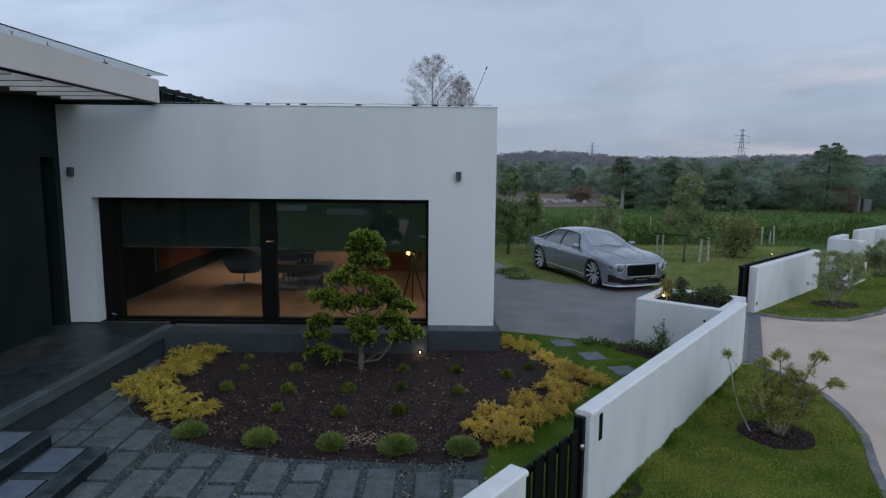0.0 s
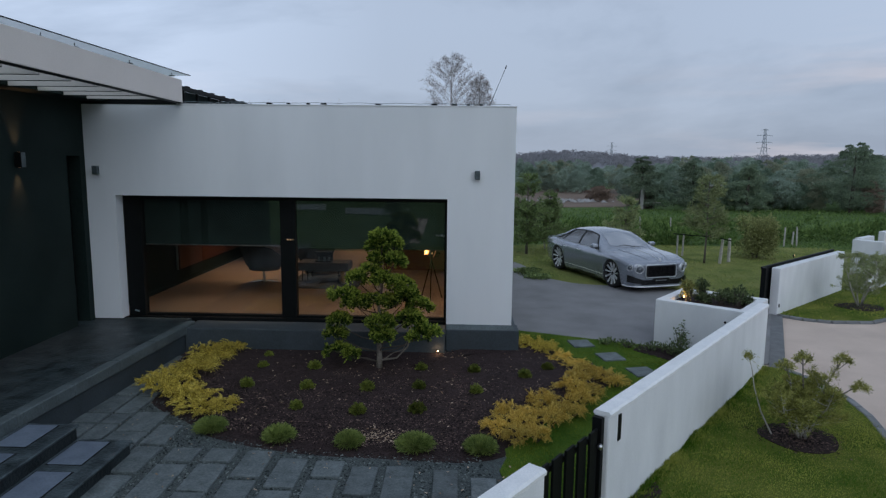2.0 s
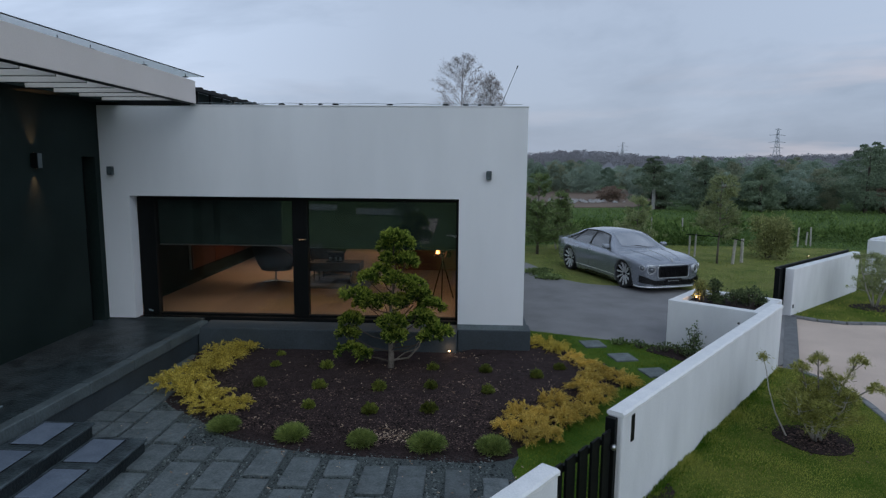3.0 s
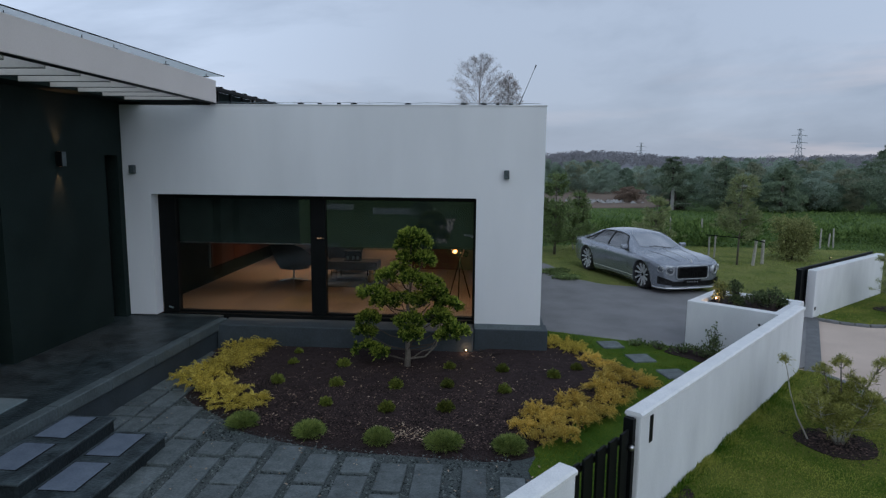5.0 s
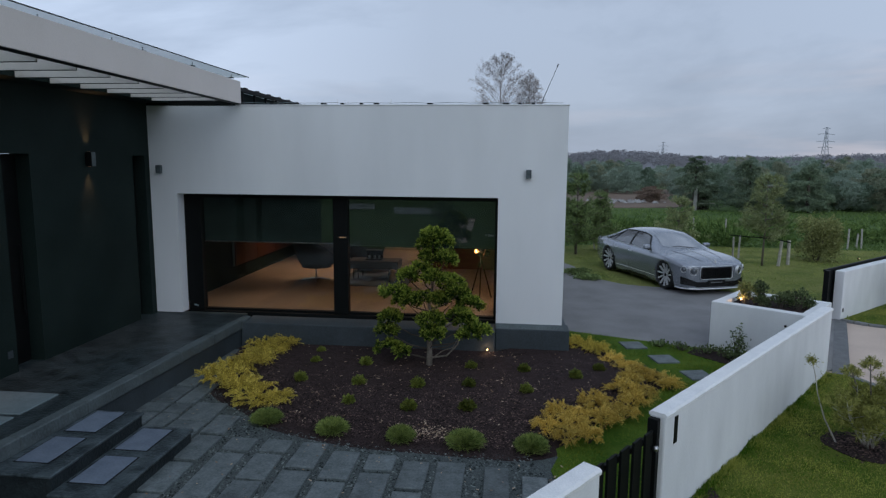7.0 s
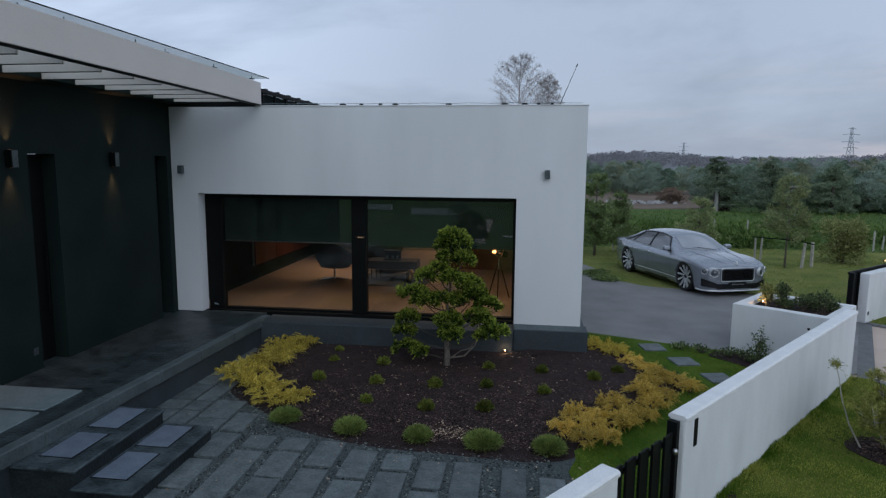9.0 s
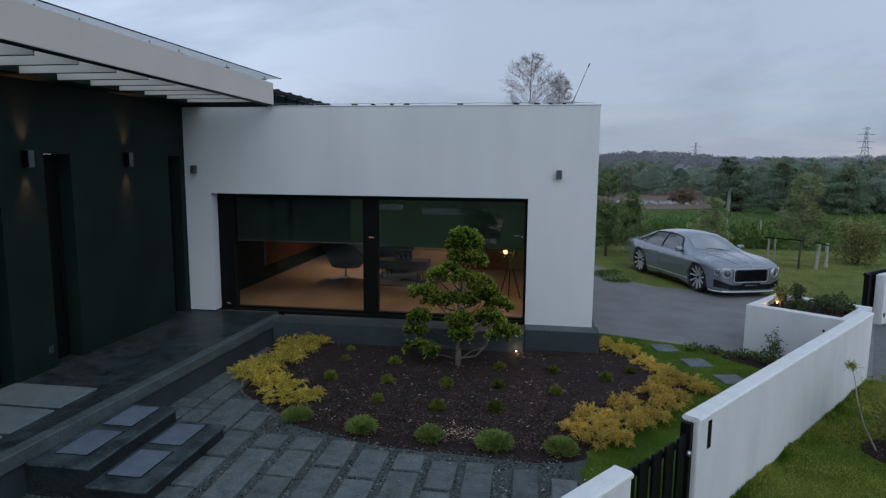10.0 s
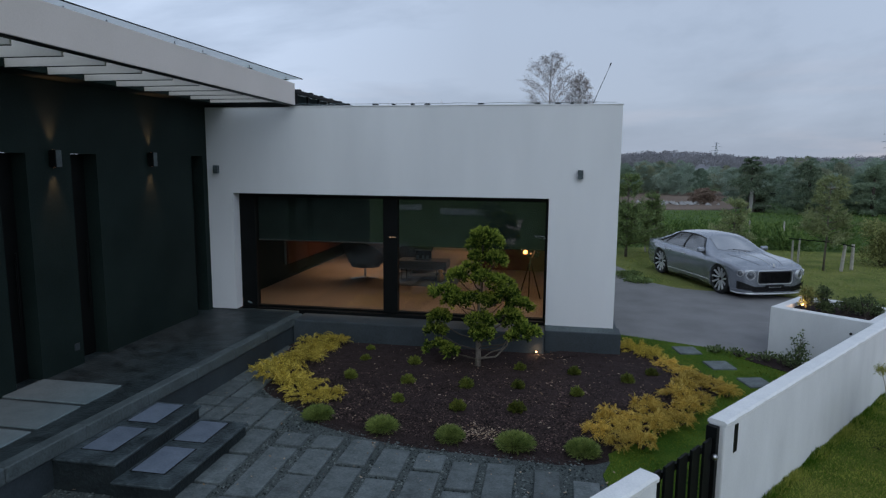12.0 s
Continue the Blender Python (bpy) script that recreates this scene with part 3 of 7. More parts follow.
for nm, a in (("frame_left", (-7.13, 0.26, 0.512, -6.83, 0.42, 2.776)), ("frame_right", (-1.23, 0.26, 0.512, -1.185, 0.42, 2.776)), ("frame_mullion", (-4.25, 0.27, 0.512, -3.97, 0.43, 2.776)),
              ("frame_head", (-6.83, 0.26, 2.70, -1.23, 0.42, 2.776)), ("frame_foot", (-6.83, 0.31, 0.512, -1.23, 0.42, 0.552))):
    part(nm, wbox(*a, bevel=0.006), BLACK_METAL, win)
for x in (-6.83, -3.97):
    x1 = -4.25 if x < -5 else -1.23
    pn = part("pane", wbox(x, 0.335, 0.552, x1, 0.347, 2.70), GLASS, win, "large clear window pane")
    pn.visible_shadow = False
    b = thing("roller_blind", "dark green-grey roller blind lowered to half height", "blind", (x + x1) / 2, 0.44, 2.7, group="window blinds")
    hw = (x1 - x) / 2 + 0.04
    hem = 1.845 if x < -5 else 1.815
    part("fabric", box(-hw, -0.004, hem - 2.7, hw, 0.004, 0.1), BLIND, b)
    part("hem_bar", tube([(-hw, -0.006, hem - 2.7), (hw, -0.006, hem - 2.7)], 0.012, 8), STEEL if x < -5 else BLIND, b, "thin hem bar")
    part("roll", tube([(-hw, 0.03, 0.1), (hw, 0.03, 0.1)], 0.04, 10), BLIND, b)
part("pull_handle", tube([NM @ Vector((-7.02, 0.25, 0.62)), NM @ Vector((-6.94, 0.24, 0.60))], 0.016, 8), PAD, win, "small steel handle")
# twin indicator lamps on the mullion
ind = thing("mullion_lamp", "small fitting with two warm lights on the mullion", "lamp", -4.07, 0.262, 1.99)
part("case", box(-0.09, -0.012, -0.02, 0.09, 0.008, 0.02, 0.004), BLACK_METAL, ind)
for dx, r in ((-0.035, 0.011), (0.02, 0.009), (0.06, 0.004)):
    part("bulb", tube([(dx, -0.018, 0), (dx, -0.012, 0)], r, 8), LENS, ind, "tiny warm light")

# ---- living room ----
floor_ob = setting("floor", box(-7.62, 0.425, 0.42, -0.36, 9.6, 0.520), RED_WOOD, "oak plank living room floor", "floor")
plank_me = None
for i in range(36):
    for j in range(3):
        if plank_me is None:
            p = part("plank", box(0.002, 0.002, 0.0, 0.200, 3.05, 0.012, 0.001), OAK)
            plank_me = p.data
        else:
            p = new("plank", plank_me)
        p.parent = floor_ob
        p.location = (-7.60 + i * 0.201, 0.43 + 3.05 * j, 0.520)
setting("ceiling", box(-7.62, 0.43, 2.95, -0.36, 9.6, 3.05), INNER, "plain living room ceiling", "ceiling")
setting("wall_room_back", box(-7.62, 9.0, 0.532, -0.36, 9.2, 2.95), INNER, "plain back wall of the living room", "wall")
setting("wall_room_left", box(-7.64, 0.43, 0.532, -7.52, 9.0, 2.95), BLACK_CLAD, "dark wall along the living room", "wall")
panel = thing("wall_panelling", "dark red wood wall panels with a thin steel strip", "wall panel", -7.5, 3.5, 0.532)
for k in range(4):
    y = 3.2 + k * 1.3 - 3.5
    part("panel", box(-0.018, y, 0.35, 0.02, y + 1.28, 2.4, 0.004), PANEL_WOOD, panel)
part("steel_strip", box(-0.015, -0.42, 0.35, 0.03, -0.39, 2.4), PAD, panel, "thin steel strip")
setting("wall_room_right", box(-0.46, 0.43, 0.532, -0.355, 9.0, 2.95), RED_WOOD, "red-brown wood wall", "wall")
setting("room_divider", box(-3.0, 5.6, 0.532, -0.47, 5.75, 2.95), RED_WOOD, "red-brown wood partition", "wall")
setting("room_skirting", box(-7.52, 0.5, 0.532, -7.50, 9.0, 0.62), BLACK_CLAD, "dark skirting", "baseboard")

CHAIR = surf("grey_felt", (0.035, 0.042, 0.048), (0.060, 0.07, 0.078), 6, 0.9, 0.3, 120)
DARKWOOD = surf("dark_wood", (0.020, 0.018, 0.017), (0.038, 0.033, 0.030), 5, 0.45, 0.1, 60)


def shell_chair(x, y, rz):
    c = thing("armchair", "dark grey shell armchair on a slim steel pedestal", "armchair", x, y, 0.532, rz, group="armchairs")
    bm = bmesh.new()
    rows = []
    for i in range(9):
        a = -math.pi * 0.62 + i / 8 * math.pi * 1.24
        col = []
        for j in range(6):
            f = j / 5
            hgt = 0.34 + f * (0.24 + 0.42 * max(0, math.cos(a)) ** 0.7)
            r = 0.28 + 0.18 * f ** 0.6
            col.append(bm.verts.new((math.sin(a) * r * 1.08, math.cos(a) * r, hgt)))
        rows.append(col)
    for a, b in zip(rows, rows[1:]):
        for j in range(5):
            bm.faces.new((a[j], b[j], b[j + 1], a[j + 1]))
    bmesh.ops.solidify(bm, geom=bm.faces[:], thickness=0.045)
    part("shell", bm, CHAIR, c, smooth=True)
    part("seat", prism([(0.33 * math.cos(t), 0.30 * math.sin(t) - 0.02) for t in np.linspace(0, 2 * math.pi, 19)[:-1]], 0.32, 0.43, bevel=0.03), CHAIR, c)
    c.scale = (1.14, 1.1, 1.0)
    part("pedestal", tube([(0, 0, 0.02), (0, 0, 0.33)], 0.022, 10), STEEL, c, "steel pedestal")
    for k in range(4):
        a = k * math.pi / 2 + 0.6
        part("foot", tube([(0, 0, 0.06), (0.30 * math.cos(a), 0.30 * math.sin(a), 0.012)], [0.014, 0.010], 6), STEEL, c)
    return c


shell_chair(-5.62, 3.55, 160)
shell_chair(-4.75, 5.0, 190)
tb = thing("low_bench", "dark wooden coffee bench on thin metal legs", "bench", -4.25, 4.0, 0.532)
part("top", box(-0.62, -0.3, 0.26, 0.62, 0.3, 0.46, 0.012), DARKWOOD, tb)
for x in (-0.5, -0.38, 0.38, 0.5):
    for y in (-0.24, 0.24):
        part("leg", tube([(x, y, 0), (x, y, 0.262)], 0.012, 6), BLACK_METAL, tb)
tray = thing("candle_tray", "dark tray with pale candles on the bench", "tray", -4.28, 4.0, 0.992)
part("base", box(-0.2, -0.12, 0, 0.2, 0.12, 0.02, 0.004), BLACK_METAL, tray)
part("back", box(-0.2, 0.10, 0.02, 0.2, 0.12, 0.24, 0.004), BLACK_METAL, tray)
part("roof", box(-0.2, -0.12, 0.22, 0.2, 0.098, 0.24, 0.004), BLACK_METAL, tray)
for x in (-0.12, 0.02, 0.13):
    part("candle", tube([(x, -0.02, 0.02), (x, -0.02, 0.10)], 0.03, 10), PAD, tray, "pale candle")
rug = tagged(part("rug", box(-5.0, 2.9, 0.533, -3.3, 4.7, 0.545, 0.004), CHAIR), "grey woven rug under the bench", "rug")
pot = thing("side_vase", "small brass vase beside the bench", "vase", -3.72, 3.45, 0.545)
part("body", tube([(0, 0, 0), (0, 0, 0.06), (0, 0, 0.16), (0, 0, 0.2), (0, 0, 0.3)], [0.05, 0.09, 0.09, 0.045, 0.06], 12), surf("brass", (0.5, 0.33, 0.13), (0.6, 0.42, 0.2), 8, 0.3, 0.02, 60, metal=1.0), pot, smooth=True)
lamp = thing("floor_lamp", "black tripod floor lamp with a glowing round head", "floor lamp", -1.55, 2.0, 0.532)
for k in range(3):
    a = k * 2.094 + 0.5
    part("leg", tube([(0.26 * math.cos(a), 0.26 * math.sin(a), 0), (0, 0, 0.85)], 0.012, 6), BLACK_METAL, lamp)
part("stem", tube([(0, 0, 0.83), (0, 0, 1.02)], 0.012, 6), BLACK_METAL, lamp)
part("reflector", tube([(0.17, 0.02, 0.95), (0.03, 0.0, 1.0), (-0.06, -0.01, 1.02)], [0.06, 0.085, 0.11], 14, caps=False), BLACK_METAL, lamp)
COPPER = surf("copper", (0.55, 0.27, 0.16), (0.66, 0.35, 0.22), 6, 0.3, 0.02, 60, metal=1.0)
part("ring", tube([(0.075, 0.006, 0.985), (0.05, 0.004, 0.993)], [0.084, 0.088], 16, caps=False), COPPER, lamp, "copper ring round the lamp head")
part("tilt_knob", tube([(0.02, -0.09, 1.0), (0.02, -0.115, 1.0)], 0.018, 8), COPPER, lamp, "copper knob")
bm = bmesh.new()
bmesh.ops.create_uvsphere(bm, u_segments=14, v_segments=8, radius=0.05, matrix=Matrix.Translation((-0.10, -0.05, 1.02)))
part("globe", bm, glow("lamp_globe", (1.0, 0.42, 0.14), 0.9), lamp, "warm glowing globe", True)
pt = new("floor_lamp_light", bpy.data.lights.new("floor_lamp_light", "POINT"))
pt.data.energy, pt.data.color, pt.data.shadow_soft_size = 14, (1.0, 0.62, 0.38), 0.09
pt.location = (-1.66, 1.80, 1.56)
# recessed ceiling lights over the floor, unseen; rear ones added to brighten the back
for x, y, e in ((-6.0, 0.75, 25), (-4.8, 0.75, 15), (-3.0, 0.75, 17), (-1.7, 0.8, 21), (-6.1, 5.0, 72), (-4.4, 4.9, 32), (-2.2, 3.6, 22), (-1.6, 8.5, 60), (-3.6, 8.5, 44)):
    dl = thing("ceiling_spot", "small recessed warm ceiling spot, out of sight", "ceiling light", x, y, 2.95, group="ceiling spots")
    part("ring", tube([(0, 0, -0.012), (0, 0, 0.0)], 0.06, 14), BLACK_METAL, dl)
    part("lens", tube([(0, 0, -0.016), (0, 0, -0.012)], 0.04, 12), WARM, dl, "glowing lens")
    sp = new("ceiling_spot_beam", bpy.data.lights.new("ceiling_spot_beam", "SPOT"))
    sp.data.energy, sp.data.color, sp.data.spot_size, sp.data.spot_blend = e * 2.5, (1.0, 0.67, 0.45), radians(105), 0.8
    sp.data.shadow_soft_size = 0.04
    sp.matrix_world = look((x, y, 2.92), (x, y + 0.001, 0))

# ---- garden walls, gate, planter ----
WHITE_TOP = surf("white_top_coat", (0.74, 0.75, 0.76), (0.88, 0.88, 0.88), 6, 0.85, 0.4, 60)
def wall_st(name, u0, u1, v0, v1, h, label, m=STREET_M, bevel=0.02):
    return setting(name, box(u0, v0, -0.06, u1, v1, h, bevel, m=m, seg=2), WHITE_WALL, label, "wall")


wall_st("garden_wall", 0, 6.15, 0, 0.165, 1.10, "white rendered garden wall with weathered top")
def coping_strip(name, u0, u1, m, v0=0.0, wd=0.165):
    """Rough bright top coat of a wall with an uneven edge."""
    bm = bmesh.new()
    n = int((u1 - u0) / 0.045)
    prev = None
    for k in range(n + 1):
        u = u0 + (u1 - u0) * k / n
        o = 0.006 + 0.010 * noise.noise(Vector((u * 5, 1, 0))) + 0.006 * noise.noise(Vector((u * 17, 4, 0)))
        d = 0.030 + 0.022 * noise.noise(Vector((u * 4, 7, 0))) + 0.012 * noise.noise(Vector((u * 15, 2, 0)))
        ring = [bm.verts.new(m @ Vector(c)) for c in ((u, v0 - 0.004 - max(0.001, o) * 0.5, 1.10 - d), (u, v0 - 0.003 - max(0.001, o), 1.095), (u, v0 + 0.012, 1.112), (u, v0 + wd - 0.012, 1.112), (u, v0 + wd + 0.004, 1.095), (u, v0 + wd + 0.003, 1.10 - d))]
        if prev:
            for a in range(5):
                bm.faces.new((prev[a], ring[a], ring[a + 1], prev[a + 1]))
        else:
            bm.faces.new(ring)
        prev = ring
    bm.faces.new(prev[::-1])
    bmesh.ops.recalc_face_normals(bm, faces=bm.faces[:])
    return setting(name, bm, WHITE_TOP, "uneven bright render coat on the wall top", "coping")


coping_strip("wall_top_coat", -0.006, 6.156, STREET_M)
coping_strip("wall_top_coat_near", -3.6, -1.354, STREET_M, -0.10)
wall_st("garden_wall_near", -2.7, -1.36, -0.10, 0.065, 1.10, "white rendered garden wall before the gate")
FAR_M = Matrix.Translation((6.42, 3.40, 0)) @ Matrix.Rotation(radians(43.5), 4, "Z")
wall_st("garden_wall_far", 0, 4.55, 0, 0.2, 1.08, "white rendered garden wall beyond the drive gate", FAR_M)
wall_st("garden_wall_far_low", 4.75, 7.0, -0.6, -0.4, 0.55, "low white wall by the road", FAR_M)
B1 = Matrix.Translation((11.7, 9.5, 0)) @ Matrix.Rotation(radians(41), 4, "Z")
bm = box(0, -0.85, -0.06, 0.2, 0, 1.08, 0.015, m=B1)
box(0.202, -0.2, -0.06, 1.4, 0, 1.12, 0.015, bm=bm, m=B1)
box(0.202, -0.85, -0.06, 1.0, -0.65, 1.0, 0.015, bm=bm, m=B1)
setting("garden_wall_corner", bm, WHITE_WALL, "white rendered corner wall of a neighbouring plot", "wall")
B2 = Matrix.Translation((13.8, 11.5, 0)) @ Matrix.Rotation(radians(38), 4, "Z")
bm = box(0, -0.2, -0.06, 5.5, 0, 1.15, 0.015, m=B2)
box(1.6, -1.3, -0.06, 1.8, -0.202, 1.12, 0.015, bm=bm, m=B2)
setting("garden_wall_distant", bm, WHITE_WALL, "white rendered wall farther along the road", "wall")

# added out of view: pale walls and a strip for the panes to mirror
wall_st("mirrored_wall", 0, 4.2, 0, 0.2, 0.34, "low white rendered wall added out of view for the panes", Matrix.Translation((-8.6, -29.5, 0)) @ Matrix.Rotation(radians(3), 4, "Z"))
wall_st("mirrored_wall_end", 0, 2.6, 0, 0.2, 0.34, "short white rendered wall added out of view for the panes", Matrix.Translation((-13.2, -32.5, 0)) @ Matrix.Rotation(radians(-4), 4, "Z"))
setting("lane", prism([(-3.9, -26.5), (-3.0, -26.5), (-2.75, -15.0), (-3.2, -15.0)], -0.066, -0.045), STREET, "pale narrow strip added out of view for the panes", "road")

# planter at the wall's end
pl = thing("planter", "white rendered raised planter with dark soil", "planter", 0, 0, 0)
pl.matrix_basis = STREET_M @ pose(6.22, 0.34, 0)
part("front_wall", box(0, -0.13, -0.05, 0.18, 1.62, 0.90, 0.015, seg=2), WHITE_WALL, pl)
part("back_wall", box(1.32, 0.0, -0.05, 1.5, 1.62, 0.90, 0.015, seg=2), WHITE_WALL, pl)
part("end_wall", box(0.182, 1.44, -0.05, 1.318, 1.62, 0.897, 0.015, seg=2), WHITE_WALL, pl)
part("inner_wall", box(0.182, 0.0, -0.05, 1.318, 0.16, 0.897, 0.015, seg=2), WHITE_WALL, pl)
part("soil", box(0.182, 0.162, 0.3, 1.318, 1.438, 0.82), SOIL, pl, "dark soil")
part("vent", tube([(-0.006, 0.35, 0.66), (0.01, 0.35, 0.66)], 0.022, 8), BLACK_METAL, pl, "small black drain hole")

# letter slot and pedestrian gate
slot = tagged(part("letter_slot", box(0.185, -0.008, 0.765, 0.255, 0.02, 1.035, 0.003, m=STREET_M), BLACK_METAL), "narrow black upright slot in the white wall", "slot")
gate = thing("pedestrian_gate", "black metal slatted pedestrian gate, closed", "gate")
gate.matrix_basis = STREET_M @ pose(-0.69, 0.1, 0)
part("post", box(0.62, -0.05, -0.05, 0.68, 0.05, 1.06, 0.004), BLACK_METAL, gate)
part("post", box(-0.665, -0.05, -0.05, -0.615, 0.05, 1.0, 0.004), BLACK_METAL, gate)
for z in (0.2, 0.85):
    part("rail", box(-0.615, 0.0, z, 0.62, 0.03, z + 0.06, 0.003), BLACK_METAL, gate)
for k in range(11):
    x = -0.61 + k * 0.112
    zt = 0.965 + (0.02 if k % 2 else 0.0)
    part("slat", box(x, -0.05 if k % 2 else -0.025, 0.05, x + 0.088, -0.025 if k % 2 else 0.0, zt, 0.004), BLACK_METAL, gate)
bm = bmesh.new()
bmesh.ops.create_uvsphere(bm, u_segments=10, v_segments=6, radius=0.03, matrix=Matrix.Translation((0.585, -0.06, 0.80)))
part("knob", bm, STEEL, gate, "round pale knob", True)
# sliding drive gate, pushed back behind the far wall
sg = thing("sliding_gate", "black slatted sliding drive gate, open behind the wall", "gate")
sg.matrix_basis = FAR_M @ pose(0, 0.26, 0)
part("frame_top", box(-0.35, 0, 1.06, 4.5, 0.05, 1.12, 0.004), BLACK_METAL, sg)
part("frame_foot", box(-0.35, 0, 0.05, 4.5, 0.05, 0.11, 0.004), BLACK_METAL, sg)
for k in range(31):
    part("slat", box(-0.35 + k * 0.156, 0.006, 0.11, -0.35 + k * 0.156 + 0.12, 0.03, 1.06), BLACK_METAL, sg)
gp = thing("gate_post", "black steel guide post of the sliding gate", "post")
gp.matrix_basis = FAR_M @ pose(-0.42, 0.19, 0)
part("post", box(-0.05, -0.05, -0.05, 0.05, 0.05, 1.12, 0.006), BLACK_METAL, gp)
part("foot_plate", box(-0.1, -0.1, -0.03, 0.1, 0.1, 0.0), BLACK_METAL, gp)
tagged(part("wall_button", box(0.04, -0.01, 0.16, 0.10, 0.01, 0.24, 0.003, m=FAR_M), BLACK_METAL), "small black fitting low on the white wall", "fitting")

# ---- car ----
def curve_at(xs, ys, x):
    """Smooth interpolation through the key values."""
    xs, ys = np.asarray(xs), np.asarray(ys)
    m = np.gradient(ys, xs)
    i = int(np.clip(np.searchsorted(xs, x) - 1, 0, len(xs) - 2))
    h = xs[i + 1] - xs[i]
    t = (x - xs[i]) / h
    return float((2 * t ** 3 - 3 * t ** 2 + 1) * ys[i] + (t ** 3 - 2 * t ** 2 + t) * h * m[i] + (3 * t ** 2 - 2 * t ** 3) * ys[i + 1] + (t ** 3 - t ** 2) * h * m[i + 1])


CX = (-2.82, -2.76, -2.5, -2.15, -1.8, -1.4, -1.0, -0.5, 0.0, 0.3, 0.55, 0.8, 1.2, 1.6, 2.0, 2.22, 2.35, 2.42, 2.45)
CTOP = (0.78, 0.91, 0.99, 1.11, 1.25, 1.385, 1.44, 1.465, 1.455, 1.41, 1.32, 1.20, 1.025, 0.98, 0.93, 0.88, 0.84, 0.805, 0.78)
CYR = (0.36, 0.50, 0.64, 0.67, 0.62, 0.58, 0.57, 0.575, 0.58, 0.59, 0.615, 0.66, 0.74, 0.76, 0.75, 0.71, 0.63, 0.53, 0.42)
CZR = (0.77, 0.895, 0.97, 1.06, 1.175, 1.31, 1.375, 1.40, 1.385, 1.335, 1.245, 1.13, 0.985, 0.945, 0.895, 0.845, 0.81, 0.785, 0.765)
CSH = (0.75, 0.87, 0.945, 0.995, 1.0, 0.985, 0.965, 0.95, 0.94, 0.935, 0.93, 0.925, 0.92, 0.905, 0.86, 0.81, 0.77, 0.75, 0.735)
CW = (0.46, 0.64, 0.83, 0.92, 0.965, 0.985, 0.965, 0.95, 0.95, 0.95, 0.95, 0.96, 0.975, 0.985, 0.97, 0.935, 0.86, 0.76, 0.60)
CLO = (0.40, 0.30, 0.24, 0.20, 0.16, 0.13, 0.115, 0.11, 0.11, 0.11, 0.11, 0.11, 0.12, 0.13, 0.14, 0.14, 0.14, 0.15, 0.17)
AXLES, ARCH, WR = (-1.60, 1.515), 0.425, 0.395


def car_side(x, z, w):
    return w * (1 - 0.05 * ((z - 0.66) / 0.4) ** 2) + 0.012 * math.exp(-((z - 0.80) / 0.05) ** 2) - 0.02 * math.exp(-((z - 0.42) / 0.07) ** 2)


def car_roof(x, s):
    yr, zr, tp = curve_at(CX, CYR, x), curve_at(CX, CZR, x), curve_at(CX, CTOP, x)
    return Vector((x, s * yr, tp - (tp - zr) * abs(s) ** 2.2))


def car_glass(x, k, side):
    """From the beltline (k 0) to the roof's edge (k 1)."""
    w, sh = curve_at(CX, CW, x), curve_at(CX, CSH, x)
    e = car_roof(x, 1)
    y, z = w * 0.93, sh + 0.028
    return Vector((x, side * (y + (e.y - y) * k + 0.035 * math.sin(k * math.pi)), z + (e.z - z) * k))


def car_section(x):
    w, sh = curve_at(CX, CW, x), curve_at(CX, CSH, x)
    zb = curve_at(CX, CLO, x)
    for a in AXLES:
        if abs(x - a) < ARCH:
            zb = max(zb, 0.365 + math.sqrt(ARCH ** 2 - (x - a) ** 2))
    zb = min(zb, sh - 0.06)
    out = [Vector((x, car_side(x, zb, w) - 0.10, zb + 0.01)), Vector((x, car_side(x, zb, w) - 0.012, zb))]
    for k in (0.06, 0.2, 0.36, 0.52, 0.68, 0.82, 0.93):
        z = zb + (sh - zb) * k
        out.append(Vector((x, car_side(x, z, w), z)))
    out += [Vector((x, w * 0.965, sh + 0.004))]
    out += [car_glass(x, k, 1) for k in (0, 0.33, 0.66)]
    out += [car_roof(x, s) for s in (1, 0.9, 0.72, 0.5, 0.25, 0)]
    return out


def car_patch(fn, n, m, lift):
    """A thin panel on the body: fn(i, j) with i and j from 0 to 1."""
    bm = bmesh.new()
    g = [[fn(i / n, j / m) for j in range(m + 1)] for i in range(n + 1)]
    vs = []
    for i in range(n + 1):
        row = []
        for j in range(m + 1):
            du = g[min(i + 1, n)][j] - g[max(i - 1, 0)][j]
            dv = g[i][min(j + 1, m)] - g[i][max(j - 1, 0)]
            nn = du.cross(dv).normalized()
            if nn.dot(Vector((g[i][j].x * 0.3, g[i][j].y, max(0.2, g[i][j].z - 0.6)))) < 0:
                nn = -nn
            row.append(bm.verts.new(g[i][j] + nn * lift))
        vs.append(row)
    for i in range(n):
        for j in range(m):
            bm.faces.new((vs[i][j], vs[i + 1][j], vs[i + 1][j + 1], vs[i][j + 1]))
    bmesh.ops.recalc_face_normals(bm, faces=bm.faces[:])
    return bm


def lathe(profile, sides=32):
    """A solid of revolution round the y axis from (radius, y) points."""
    bm = bmesh.new()
    rings = [[bm.verts.new((r * math.cos(2 * math.pi * k / sides), y, r * math.sin(2 * math.pi * k / sides))) for k in range(sides)] for r, y in profile]
    for a, b in zip(rings, rings[1:]):
        for k in range(sides):
            bm.faces.new((a[k], a[(k + 1) % sides], b[(k + 1) % sides], b[k]))
    bmesh.ops.recalc_face_normals(bm, faces=bm.faces[:])
    return bm


